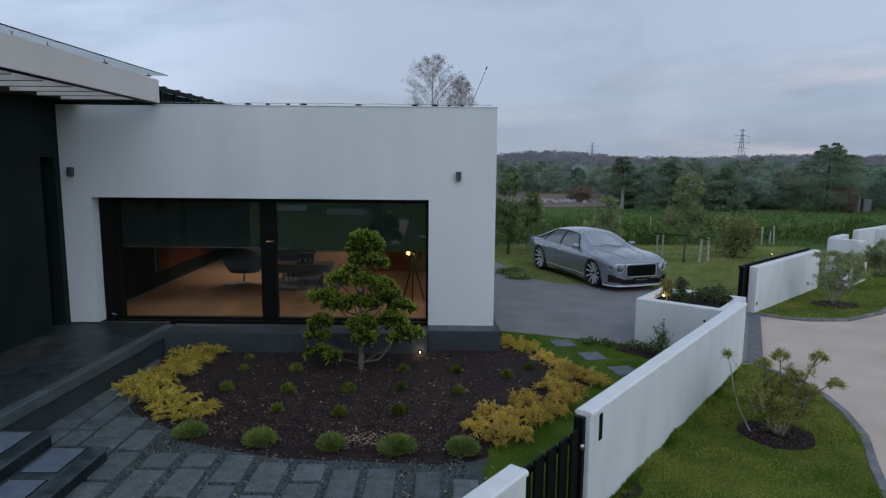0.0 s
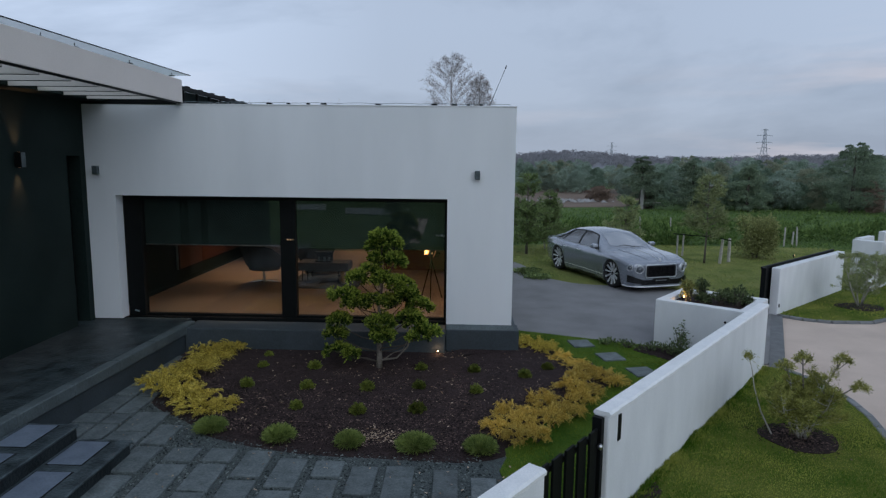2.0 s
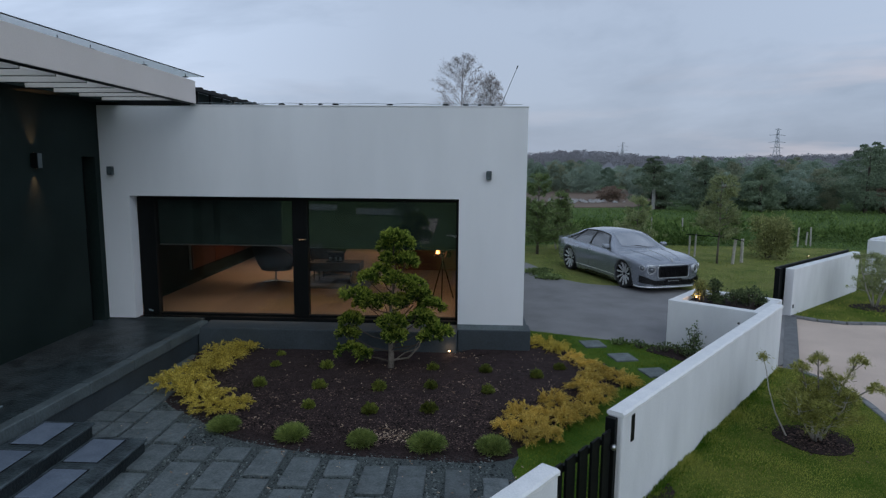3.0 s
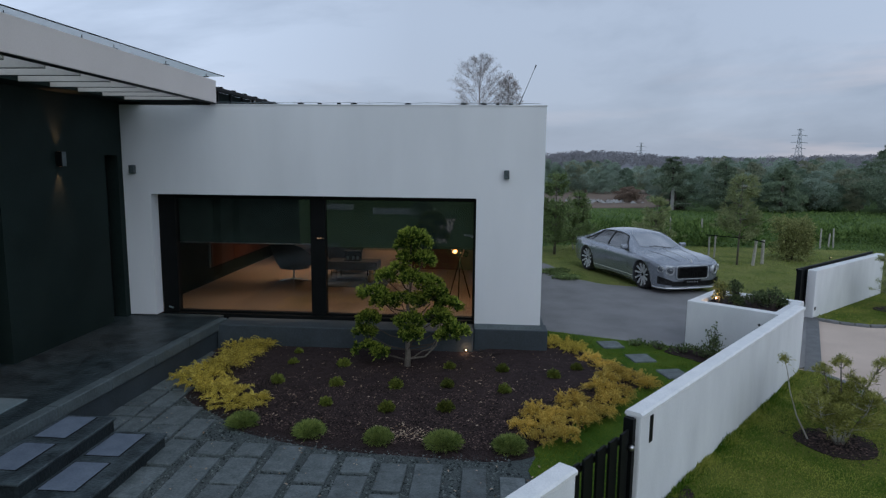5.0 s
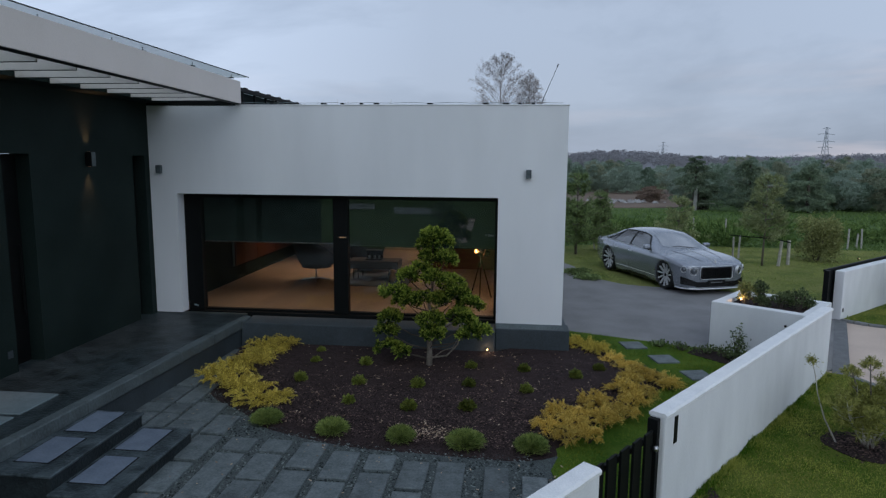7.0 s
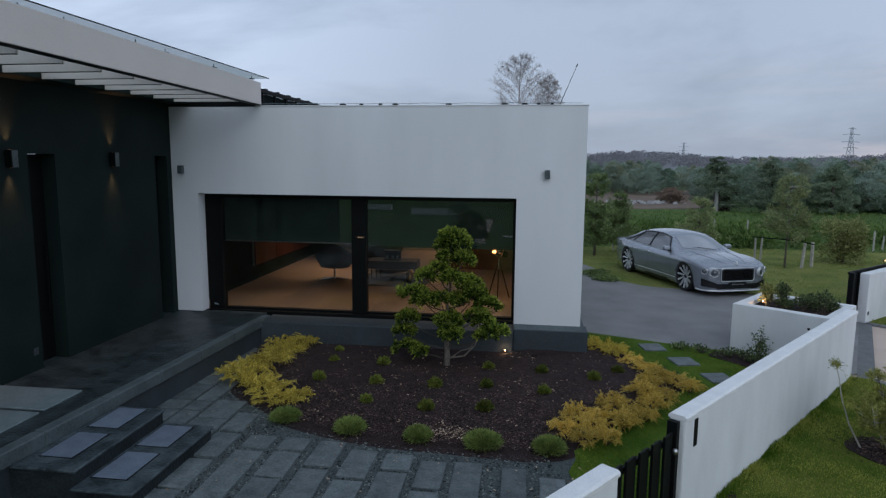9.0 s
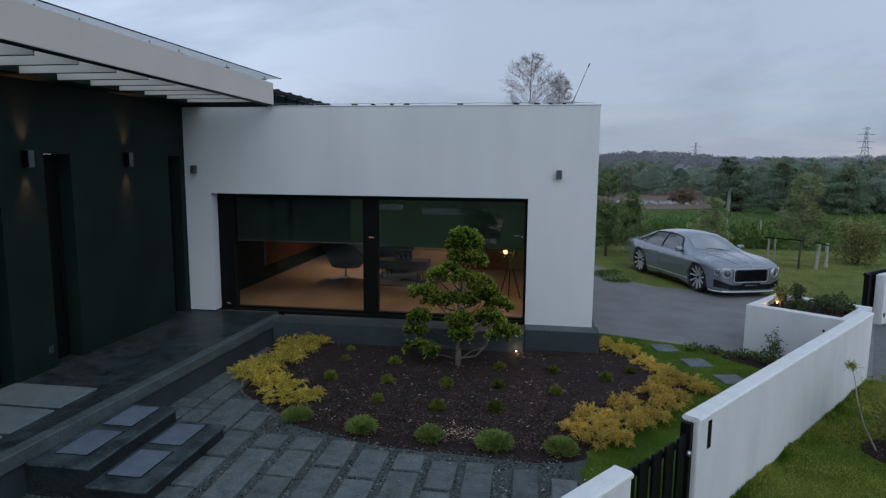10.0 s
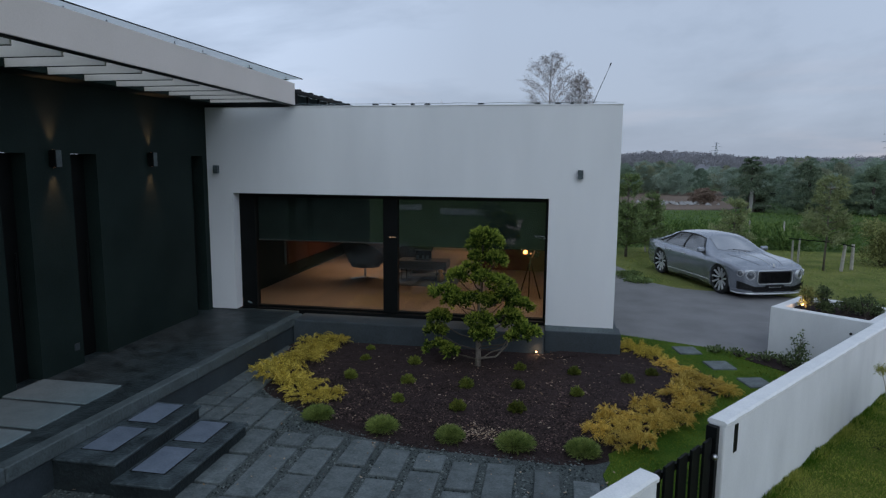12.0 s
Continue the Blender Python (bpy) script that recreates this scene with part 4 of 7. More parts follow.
PAINT = surf("silver_blue_paint", (0.285, 0.31, 0.355), (0.315, 0.34, 0.388), 0.8, 0.25, 0.0, 400, metal=0.55, coat=1.0)
# Sky mirrored in the screens is put into this glass's bluish base.
CARGLASS = surf("car_glass", (0.055, 0.065, 0.088), (0.070, 0.082, 0.108), 2, 0.13, 0.0, 20, spec=0.9)
RUBBER = surf("tyre_rubber", (0.010, 0.010, 0.011), (0.018, 0.018, 0.019), 12, 0.8, 0.2, 90)
ALLOY = surf("alloy_silver", (0.66, 0.67, 0.69), (0.78, 0.79, 0.80), 5, 0.3, 0.0, 90, metal=0.35)
CHROME = surf("chrome", (0.62, 0.63, 0.64), (0.70, 0.71, 0.72), 4, 0.4, 0.0, 60, metal=0.7)
GLOSSBLACK = surf("gloss_black", (0.006, 0.006, 0.007), (0.010, 0.010, 0.011), 4, 0.25, 0.0, 60)
CARGLASS.node_tree.nodes["Principled BSDF"].inputs["IOR"].default_value = 3.4
LAMPGLASS = surf("headlamp_glass", (0.04, 0.048, 0.06), (0.20, 0.22, 0.25), 38, 0.15, 0.0, 90, metal=0.5, coat=1.0)
SIDEGLASS = surf("car_side_glass", (0.006, 0.007, 0.009), (0.012, 0.014, 0.016), 2, 0.12, 0.0, 20, spec=0.9)

SIDEGLASS.node_tree.nodes["Principled BSDF"].inputs["IOR"].default_value = 2.0
car = thing("car", "silver-blue luxury saloon car parked on the drive edge", "car", 3.655, 8.17, -0.012, -70.2)
xs = sorted(set([round(-2.82 + k * 0.06, 3) for k in range(89)] + [-2.81, -2.79, 2.38, 2.41, 2.43, 2.44, 2.45] + [round(a + ARCH * math.cos(t), 4) for a in AXLES for t in np.linspace(0, math.pi, 25)]))
xs = [x for x in xs if -2.82 <= x <= 2.45]
bm = bmesh.new()
half = [car_section(x) for x in xs]
grid = []
for sct in half:
    grid.append([bm.verts.new(p) for p in sct] + [bm.verts.new((p.x, -p.y, p.z)) for p in sct[-2::-1]])
for a, b in zip(grid, grid[1:]):
    for k in range(len(a) - 1):
        bm.faces.new((a[k], a[k + 1], b[k + 1], b[k]))
bm.faces.new(grid[0])
bm.faces.new(grid[-1][::-1])
bmesh.ops.recalc_face_normals(bm, faces=bm.faces[:])
part("body", bm, PAINT, car, "silver-blue metallic body", True)
bm = box(-2.3, -0.70, 0.13, 2.2, 0.70, 0.5)
part("underbody", bm, RUBBER, car, "black underbody")
for sd in (-1, 1):
    part("door_window", car_patch(lambda i, j: car_glass(-0.36 + i * (1.08 * (1 - j) + 0.62 * j), 0.06 + 0.86 * j, sd), 10, 6, 0.006), SIDEGLASS, car, "dark side window")
    part("door_window", car_patch(lambda i, j: car_glass(-0.44 - i * (0.88 * (1 - j) + 0.62 * j), 0.06 + 0.86 * j, sd), 10, 6, 0.006), SIDEGLASS, car, "dark side window")
    part("quarter_window", car_patch(lambda i, j: car_glass((-1.37 * (1 - j) - 1.11 * j) - i * (0.30 * (1 - j) + 0.08 * j), 0.06 + 0.80 * j, sd), 4, 6, 0.006), SIDEGLASS, car, "dark quarter window")
    part("window_trim", tube([car_glass(x, 0.02, sd) + Vector((0, sd * 0.010, 0)) for x in np.linspace(0.76, -1.70, 20)], 0.011, 5), CHROME, car, "bright window trim")
    part("window_trim", tube([car_glass(0.76 - 0.44 * t, 0.02 + 0.94 * t, sd) + Vector((0, sd * 0.012, 0)) for t in np.linspace(0, 1, 6)] + [car_glass(x, 0.96, sd) + Vector((0, sd * 0.010, 0)) for x in np.linspace(0.28, -1.1, 12)] + [car_glass(-1.1 - 0.60 * t, 0.96 - 0.94 * t, sd) + Vector((0, sd * 0.010, 0)) for t in np.linspace(0.1, 1, 6)], 0.022, 5), GLOSSBLACK, car, "black window surround")
    part("window_pillar", tube([car_glass(-0.40 + 0.0 * t, 0.02 + 0.94 * t, sd) + Vector((0, sd * 0.008, 0)) for t in np.linspace(0, 1, 6)], 0.026, 5), GLOSSBLACK, car, "black door pillar")
    part("window_pillar", tube([car_glass(-1.345 + 0.25 * t, 0.04 + 0.90 * t, sd) + Vector((0, sd * 0.008, 0)) for t in np.linspace(0, 1, 6)], 0.020, 5), GLOSSBLACK, car, "black door pillar")
    part("shoulder_crease", tube([(x, sd * (car_side(x, 0.90, curve_at(CX, CW, x)) + 0.002), curve_at(CX, CSH, x) - 0.075) for x in np.linspace(-2.2, 1.9, 24)], 0.008, 5), PAINT, car)
    part("lower_sill", car_patch(lambda i, j: Vector((-1.16 + 2.22 * i, sd * (car_side(0, 0.26, 0.95) - 0.012 - 0.02 * (1 - j)), 0.125 + 0.13 * j)), 8, 2, 0.004), GLOSSBLACK, car, "dark lower sill")
    for xd in (0.80, -0.40, -1.26):
        top_z = curve_at(CX, CSH, xd)
        part("door_seam", tube([(xd + (0.06 * (0.5 - abs(z - 0.6)) if xd > 0 else 0) - (0.30 * max(0, 0.75 - z) if xd < -1 else 0), sd * (car_side(xd, z, curve_at(CX, CW, xd)) + 0.001), z) for z in np.linspace(0.27 if xd > -1 else 0.5, top_z, 10)], 0.003, 4), GLOSSBLACK, car, "thin dark door joint")
    for xd in (-0.28, -1.08):
        part("door_handle", tube([(xd + d, sd * (car_side(xd, 0.83, curve_at(CX, CW, xd)) + o), 0.83) for d, o in ((-0.10, 0.0), (-0.08, 0.02), (0.06, 0.02), (0.08, 0.0))], 0.012, 6), CHROME, car, "chrome door handle")
    part("sill_trim", tube([(x, sd * (car_side(x, 0.30, curve_at(CX, CW, x)) + 0.004), 0.30) for x in np.linspace(-1.14, 1.06, 14)], 0.006, 5), CHROME, car, "bright sill strip")
    part("fender_vent", car_patch(lambda i, j: Vector((0.84 + 0.26 * i, sd * car_side(1, 0.72 + 0.05 * j, 0.958), 0.715 + 0.055 * j)), 4, 2, 0.005), GLOSSBLACK, car, "black wing vent")
    mirror = part("mirror", box(0.56, sd * 0.98 - 0.09, 0.985, 0.68, sd * 0.98 + 0.12, 1.125, 0.045, seg=4), PAINT, car, "door mirror", True)
    part("mirror_arm", tube([(0.64, sd * 0.88, 0.96), (0.62, sd * 0.96, 1.01)], 0.02, 6), GLOSSBLACK, mirror)
    for yl, zl, rl, xl in ((0.685, 0.640, 0.122, 2.442), (0.890, 0.675, 0.085, 2.315)):
        lm = thing("headlight", "", "")
        lm.parent = car
        ang = 0.42 if yl < 0.8 else 0.80
        lm.matrix_basis = Matrix.Translation((xl, sd * yl, zl)) @ Matrix.Rotation(sd * ang, 4, "Z") @ Matrix.Rotation(-math.pi / 2, 4, "Z")
        for key in ("label", "category"):
            if key in lm:
                del lm[key]
        part("bezel", lathe([(rl, -0.05), (rl, 0.014), (rl * 0.95, 0.020), (rl * 0.92, 0.006)], 24), CHROME, lm, "bright ring round the lamp", True)
        part("inner_ring", lathe([(rl * 0.80, 0.010), (rl * 0.79, 0.022), (rl * 0.74, 0.022), (rl * 0.73, 0.012)], 24), CHROME, lm, "slim inner ring", True)
        part("projector", lathe([(rl * 0.34, 0.012), (rl * 0.30, 0.034), (0.002, 0.040)], 16), LAMPGLASS, lm, "clear projector lens", True)
        part("lens", lathe([(rl * 0.93, 0.006), (rl * 0.6, 0.016), (rl * 0.3, 0.020), (0.002, 0.021)], 24), LAMPGLASS, lm, "clear headlamp lens", True)
    part("intake", car_patch(lambda i, j: Vector((float(np.interp(0.50 + 0.41 * i, (0.40, 0.58, 0.74, 0.84, 0.91, 0.94), (2.455, 2.452, 2.430, 2.37, 2.26, 2.17))) + 0.008, sd * (0.50 + 0.44 * i), 0.225 + 0.06 * i + (0.10 + 0.10 * i) * j)), 8, 3, 0.012), GLOSSBLACK, car, "black lower intake")
    part("tail_light", box(-2.72, sd * 0.62 - 0.10, 0.72, -2.62, sd * 0.62 + 0.10, 0.84, 0.02), surf("tail_red_%d" % (sd + 1), (0.2, 0.01, 0.01), (0.26, 0.02, 0.02), 5, 0.2, 0), car, "red tail light")
part("windscreen", car_patch(lambda i, j: car_roof((1.13 - 0.22 * abs(2 * i - 1) ** 2) * (1 - j) + (0.36 - 0.06 * abs(2 * i - 1) ** 2) * j, (2 * i - 1) * (0.93 - 0.03 * j)), 14, 8, 0.006), CARGLASS, car, "raked windscreen", True)
part("rear_window", car_patch(lambda i, j: car_roof(-1.35 * (1 - j) - 2.0 * j, (2 * i - 1) * 0.85), 10, 6, 0.006), CARGLASS, car, "rear window", True)
for sd in (-1, 1):
    part("wiper", tube([car_roof(1.12, sd * 0.1 + 0.2) + Vector((0.0, 0, 0.010)), car_roof(1.0, sd * 0.1 - 0.45) + Vector((0, 0, 0.012))], 0.006, 5), GLOSSBLACK, car)
    part("bonnet_crease", tube([car_roof(x, sd * (0.42 + 0.22 * (2.45 - x))) + Vector((0, 0, 0.001)) for x in np.linspace(2.31, 1.16, 12)], 0.010, 5), PAINT, car)
part("bonnet_ridge", tube([car_roof(x, 0) + Vector((0, 0, 0.002)) for x in np.linspace(2.35, 1.16, 12)], 0.007, 5), CHROME, car)
grille = part("grille", box(2.40, -0.48, 0.405, 2.465, 0.48, 0.745, 0.05, seg=3), GLOSSBLACK, car, "dark upright radiator grille")
for k in range(21):
    y = -0.40 + k * 0.04
    part("grille_bar", box(2.462, y - 0.006, 0.44, 2.476, y + 0.006, 0.725), GLOSSBLACK, grille)
part("grille_frame", tube([(2.46, -0.485, 0.46), (2.46, -0.49, 0.70), (2.455, -0.45, 0.755), (2.455, 0.45, 0.755), (2.46, 0.49, 0.70), (2.46, 0.485, 0.46), (2.46, 0.44, 0.41), (2.46, -0.44, 0.41), (2.46, -0.485, 0.46)], 0.007, 6), CHROME, grille, "slim grille surround")
part("centre_intake", box(2.38, -0.60, 0.205, 2.462, 0.60, 0.345, 0.012), GLOSSBLACK, car, "black centre intake")
part("splitter", tube([(2.08, -0.965, 0.18), (2.28, -0.925, 0.172), (2.42, -0.76, 0.165), (2.47, -0.5, 0.160), (2.485, 0, 0.160), (2.47, 0.5, 0.160), (2.42, 0.76, 0.165), (2.28, 0.925, 0.172), (2.08, 0.965, 0.18)], 0.019, 6), CHROME, car, "bright lower lip")
plate_ob = part("number_plate", box(2.462, -0.26, 0.275, 2.482, 0.26, 0.385, 0.004), GLOSSBLACK, car, "dark number plate")
for k in range(7):
    part("plate_bar", box(2.482, -0.17 + k * 0.05, 0.315, 2.485, -0.14 + k * 0.05, 0.345), KERB, plate_ob)
part("mascot", tube([(2.38, 0, 0.83), (2.37, 0, 0.90), (2.31, 0, 0.92)], [0.028, 0.022, 0.008], 6), CHROME, car, "small bonnet ornament")
spoke = bmesh.new()
q = [spoke.verts.new(c) for c in ((-0.010, 0.090, 0.05), (0.012, 0.090, 0.05), (0.112, 0.128, 0.292), (0.070, 0.128, 0.306), (-0.010, 0.05, 0.05), (0.012, 0.05, 0.05), (0.112, 0.09, 0.292), (0.070, 0.09, 0.306))]
for f in ((0, 1, 2, 3), (7, 6, 5, 4), (1, 5, 6, 2), (0, 3, 7, 4), (0, 4, 5, 1), (3, 2, 6, 7)):
    spoke.faces.new([q[i] for i in f])
bmesh.ops.recalc_face_normals(spoke, faces=spoke.faces[:])
wheel = thing("wheel", "", "")
for key in ("label", "category"):
    if key in wheel:
        del wheel[key]
wheel.parent = car
wheel.matrix_basis = pose(AXLES[1], 0.815, WR)
part("tyre", lathe([(0.305, -0.11), (0.34, -0.135), (0.382, -0.12), (WR, -0.07), (WR, 0.07), (0.382, 0.12), (0.345, 0.135), (0.315, 0.125), (0.305, 0.10)], 36), RUBBER, wheel, "low black tyre", True)
part("rim", lathe([(0.305, -0.10), (0.305, 0.10), (0.312, 0.118), (0.316, 0.122), (0.311, 0.09), (0.30, 0.085)], 36), GLOSSBLACK, wheel, "black rim edge", True)
# black sheet backing the spokes in place of the wheel well's shade
part("shade_disc", lathe([(0.30, 0.02), (0.2, 0.03), (0.002, 0.035)], 24), RUBBER, wheel, "black disc standing in for shade behind the spokes")
first_spoke = part("spoke", spoke, ALLOY, wheel)
for k in range(1, 11):
    o = new("spoke", first_spoke.data)
    o.parent = wheel
    o.matrix_basis = Matrix.Rotation(2 * math.pi * k / 11, 4, "Y")
part("hub", lathe([(0.052, 0.06), (0.045, 0.095), (0.002, 0.10)], 16), GLOSSBLACK, wheel, "", True)
for a, sd in ((AXLES[0], 1), (AXLES[0], -1), (AXLES[1], -1)):
    copy_thing(wheel, pose(a, sd * 0.815, WR, 0, 0, 0 if sd > 0 else 180))

# ---- garden slabs ----
paving = thing("garden_paving", "dark grey slate slabs laid in gravel joints", "paving", kind="structure")
slab_meshes = {}


def slab(x0, x1, y0, y1):
    key = (round(x1 - x0, 2), round(y1 - y0, 2))
    if key not in slab_meshes:
        bm = box(-key[0] / 2, -key[1] / 2, -0.03, key[0] / 2, key[1] / 2, 0.012, 0.008)
        for v in bm.verts:
            v.co.x += 0.006 * noise.noise(Vector((v.co.x * 9, v.co.y * 9, key[1])))
            v.co.y += 0.006 * noise.noise(Vector((v.co.y * 9, v.co.x * 9, key[0] + 4)))
        ob = part("slab", bm, PAVER, paving)
        slab_meshes[key] = ob.data
    else:
        ob = new("slab", slab_meshes[key])
        ob.parent = paving
    ob.matrix_basis = pose((x0 + x1) / 2, (y0 + y1) / 2, 0.0, rng.uniform(-0.3, 0.3), rng.uniform(-0.3, 0.3), rng.uniform(-0.8, 0.8))


columns = [(-0.78, 0.28, -4.62, (0.6, 0.9)), (-1.19, 0.27, -4.45, (0.9, 0.6)), (-1.72, 0.31, -4.40, (1.2, 0.6)), (-2.12, 0.30, -4.42, (0.60, 1.2)), (-2.545, 0.325, -4.30, (0.36, 0.9)), (-2.985, 0.325, -4.265, (0.64, 0.9)),
           (-3.425, 0.335, -4.09, (0.62, 0.9)), (-3.875, 0.335, -4.065, (0.30, 0.57)), (-4.33, 0.345, -4.065, (0.33, 1.1)), (-4.80, 0.33, -4.05, (0.62, 0.64))]
GARDEN_SAFE = [(-6.4, -10), st(-7.5, 0.26), st(2, 0.26), (-6.4, 0)]
lengths = (0.9, 0.6, 1.2, 0.6, 0.9, 0.3)
for ci, (x0, wd, ytop, first) in enumerate(columns):
    y, k = ytop, 0
    while y > -9.5:
        ln = first[k] if k < len(first) else lengths[(k + ci) % 6]
        if inside(GARDEN_SAFE, np.array([[x0, y - ln], [x0 + wd, y - ln], [x0 + wd, y]])).all():
            slab(x0, x0 + wd, y - ln, y)
        y -= ln + (0.05 if k % 2 else 0.085)
        k += 1
for x0, wd, ytop, ybot in ((-4.80, 0.30, -3.42, -3.97), (-5.29, 0.44, -3.03, -4.15), (-5.61, 0.27, -1.2, -4.15), (-6.0, 0.35, -0.55, -4.15)):
    y, k = ytop, 0
    while y > ybot + 0.1:
        ln = min((0.6, 0.3, 0.9)[(k + int(-x0 * 3)) % 3], y - ybot)
        slab(x0, x0 + wd, y - ln, y)
        y -= ln + 0.04
        k += 1
for cx, cy, a in ((1.40, 0.70, 10), (1.78, -0.10, 12), (2.13, -0.90, 14)):
    s = tagged(part("stepping_stone", box(-0.205, -0.215, -0.03, 0.205, 0.215, 0.015, 0.010), PAVER), "square dark slate stepping stone in grass", "paving stone", "stepping stones", "structure")
    s.matrix_basis = pose(cx, cy, 0, 0, 0, a)

# kerbs
def kerb_run(name, pts, label, w=0.11, lift=0.012):
    k_ = thing(name, label, "kerb", kind="structure")
    pts = [Vector((*p, 0)) for p in pts]
    line = []
    for a, b in zip(pts, pts[1:]):
        n = max(1, round((b - a).length / 0.34))
        line += [a + (b - a) * (i / n) for i in range(n)]
    line.append(pts[-1])
    bmk = box(-0.165, -w / 2, -0.06, 0.165, w / 2, lift, 0.012)
    me = None
    for a, b in zip(line, line[1:]):
        if me is None:
            o = part("kerb_stone", bmk, KERB, k_)
            me = o.data
        else:
            o = new("kerb_stone", me)
            o.parent = k_
        d = b - a
        o.matrix_basis = pose((a.x + b.x) / 2, (a.y + b.y) / 2, rng.uniform(-0.006, 0.004), 0, 0, math.degrees(math.atan2(d.y, d.x)))
        o.scale = ((d.length - 0.012) / 0.33, 1, 1)
    return k_


kerb_run("kerb_front", LAWN_OUT[3:12], "grey stone kerb round the front lawn")
kerb_run("kerb_far", LAWN_FAR[:7], "grey stone kerb round the far lawn")

# ---- plants ----
BARK = surf("bark_grey", (0.10, 0.085, 0.07), (0.22, 0.19, 0.16), 14, 0.9, 0.6, 60)
BARK_PALE = surf("bark_pale", (0.32, 0.30, 0.27), (0.52, 0.49, 0.44), 14, 0.9, 0.5, 60)
BARK_DARK = surf("bark_dark", (0.045, 0.036, 0.030), (0.10, 0.08, 0.065), 10, 0.9, 0.6, 60)
# Hinoki: shaded core and lit rims are put into the two leaf colours.
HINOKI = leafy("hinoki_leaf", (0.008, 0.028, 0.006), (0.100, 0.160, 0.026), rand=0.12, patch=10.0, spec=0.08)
HINOKI_TIP = leafy("hinoki_lit_growth", (0.070, 0.125, 0.016), (0.40, 0.47, 0.085), rand=0.12, patch=10.0, spec=0.08)
GOLD = leafy("gold_juniper_leaf", (0.46, 0.285, 0.04), (0.98, 0.78, 0.24), rand=0.2, through_light=0.34, patch=9.0, spec=0.1)
GOLD_GREEN = leafy("gold_green_juniper_leaf", (0.30, 0.215, 0.025), (0.95, 0.79, 0.19), rand=0.12, patch=9.0, through_light=0.32)
TUFT = leafy("tuft_grass_leaf", (0.10, 0.16, 0.04), (0.38, 0.45, 0.13), rand=0.18)
SMALLB = leafy("small_shrub_leaf", (0.06, 0.09, 0.018), (0.27, 0.30, 0.06), rand=0.42)
PINE = leafy("pine_needle", (0.095, 0.115, 0.026), (0.45, 0.44, 0.13), rand=0.2, patch=9.0, spec=0.08)
# Haze over distance is put into PINE_HAZE and PINE_DARK as paler needles.
PINE_HAZE = leafy("young_pine_needle", (0.185, 0.22, 0.105), (0.42, 0.46, 0.225), rand=0.15, spec=0.08)
PINE_BUSHY = leafy("bushy_pine_needle", (0.085, 0.135, 0.055), (0.32, 0.40, 0.165), rand=0.15, spec=0.08)
PINE_DARK = leafy("hazy_pine_needle", (0.16, 0.215, 0.15), (0.335, 0.41, 0.275), rand=0.2, through_light=0.42, spec=0.05)
YELLOWB = leafy("yellow_bush_leaf", (0.17, 0.19, 0.075), (0.44, 0.45, 0.19), rand=0.1, spec=0.08)
GRASS = leafy("grass_blade", (0.062, 0.150, 0.012), (0.40, 0.41, 0.095), rand=0.1, patch=1.3, blend=0.72, spec=0.08)
# Back lawn blades, tan and haze-lightened to match LAWN_PALE.
BACK_GRASS = leafy("pale_grass_blade", (0.085, 0.175, 0.030), (0.52, 0.50, 0.16), rand=0.1, patch=1.0, blend=0.72, spec=0.05)
GARDEN_GRASS = leafy("garden_grass_blade", (0.026, 0.095, 0.008), (0.34, 0.37, 0.060), rand=0.1, patch=2.6, blend=0.7, spec=0.05)
GRASS.node_tree.nodes["Color Ramp"].color_ramp.elements[0].position, GRASS.node_tree.nodes["Color Ramp"].color_ramp.elements[1].position = 0.41, 0.60
WEED = leafy("meadow_weed", (0.065, 0.118, 0.034), (0.185, 0.265, 0.080), rand=0.1, far=True, spec=0.05)
# Distant leaves greyed and lightened: air haze goes into this colour.
WOOD_LEAF = leafy("hazy_woodland_leaf", (0.29, 0.365, 0.295), (0.42, 0.505, 0.41), rand=0.0, through_light=0.42, far=True, blend=0.7, spec=0.05)
TWIG = leafy("bare_twig", (0.24, 0.21, 0.21), (0.46, 0.42, 0.41), through_light=0.0, rand=0.1)
RUST = leafy("rusty_leaf", (0.27, 0.20, 0.16), (0.38, 0.29, 0.23), rand=0.1)


def pad_cloud(c, r, n, gen, length=0.075, width=0.045, upward=0.55):
    """Scale-leaf sprays over an uneven flattened clump."""
    d = unit(gen.normal(size=(n, 3)))
    d[:, 2] = np.where(d[:, 2] < -0.35, -d[:, 2], d[:, 2])
    bump = 1 + 0.22 * np.sin(d[:, 0] * 7 + c[0] * 9) * np.sin(d[:, 1] * 6 + 1 + c[2] * 5) + 0.12 * np.sin(d[:, 2] * 11 + d[:, 0] * 9)
    base = np.array(c) + d * np.array(r) * bump[:, None] * gen.uniform(0.62, 0.98, (n, 1))
    way = d * 0.9 + np.array([0, 0, upward]) + gen.normal(size=(n, 3)) * 0.5
    return leaves(base, way, length * gen.uniform(0.6, 1.25, n), width * gen.uniform(0.6, 1.2, n), gen)


# the clipped conifer in the bed
tr = thing("clipped_conifer", "green cloud-pruned hinoki cypress with gnarled trunk in bark mulch", "tree", -2.245, -1.17, 0.05)
g1 = np.random.default_rng(3)
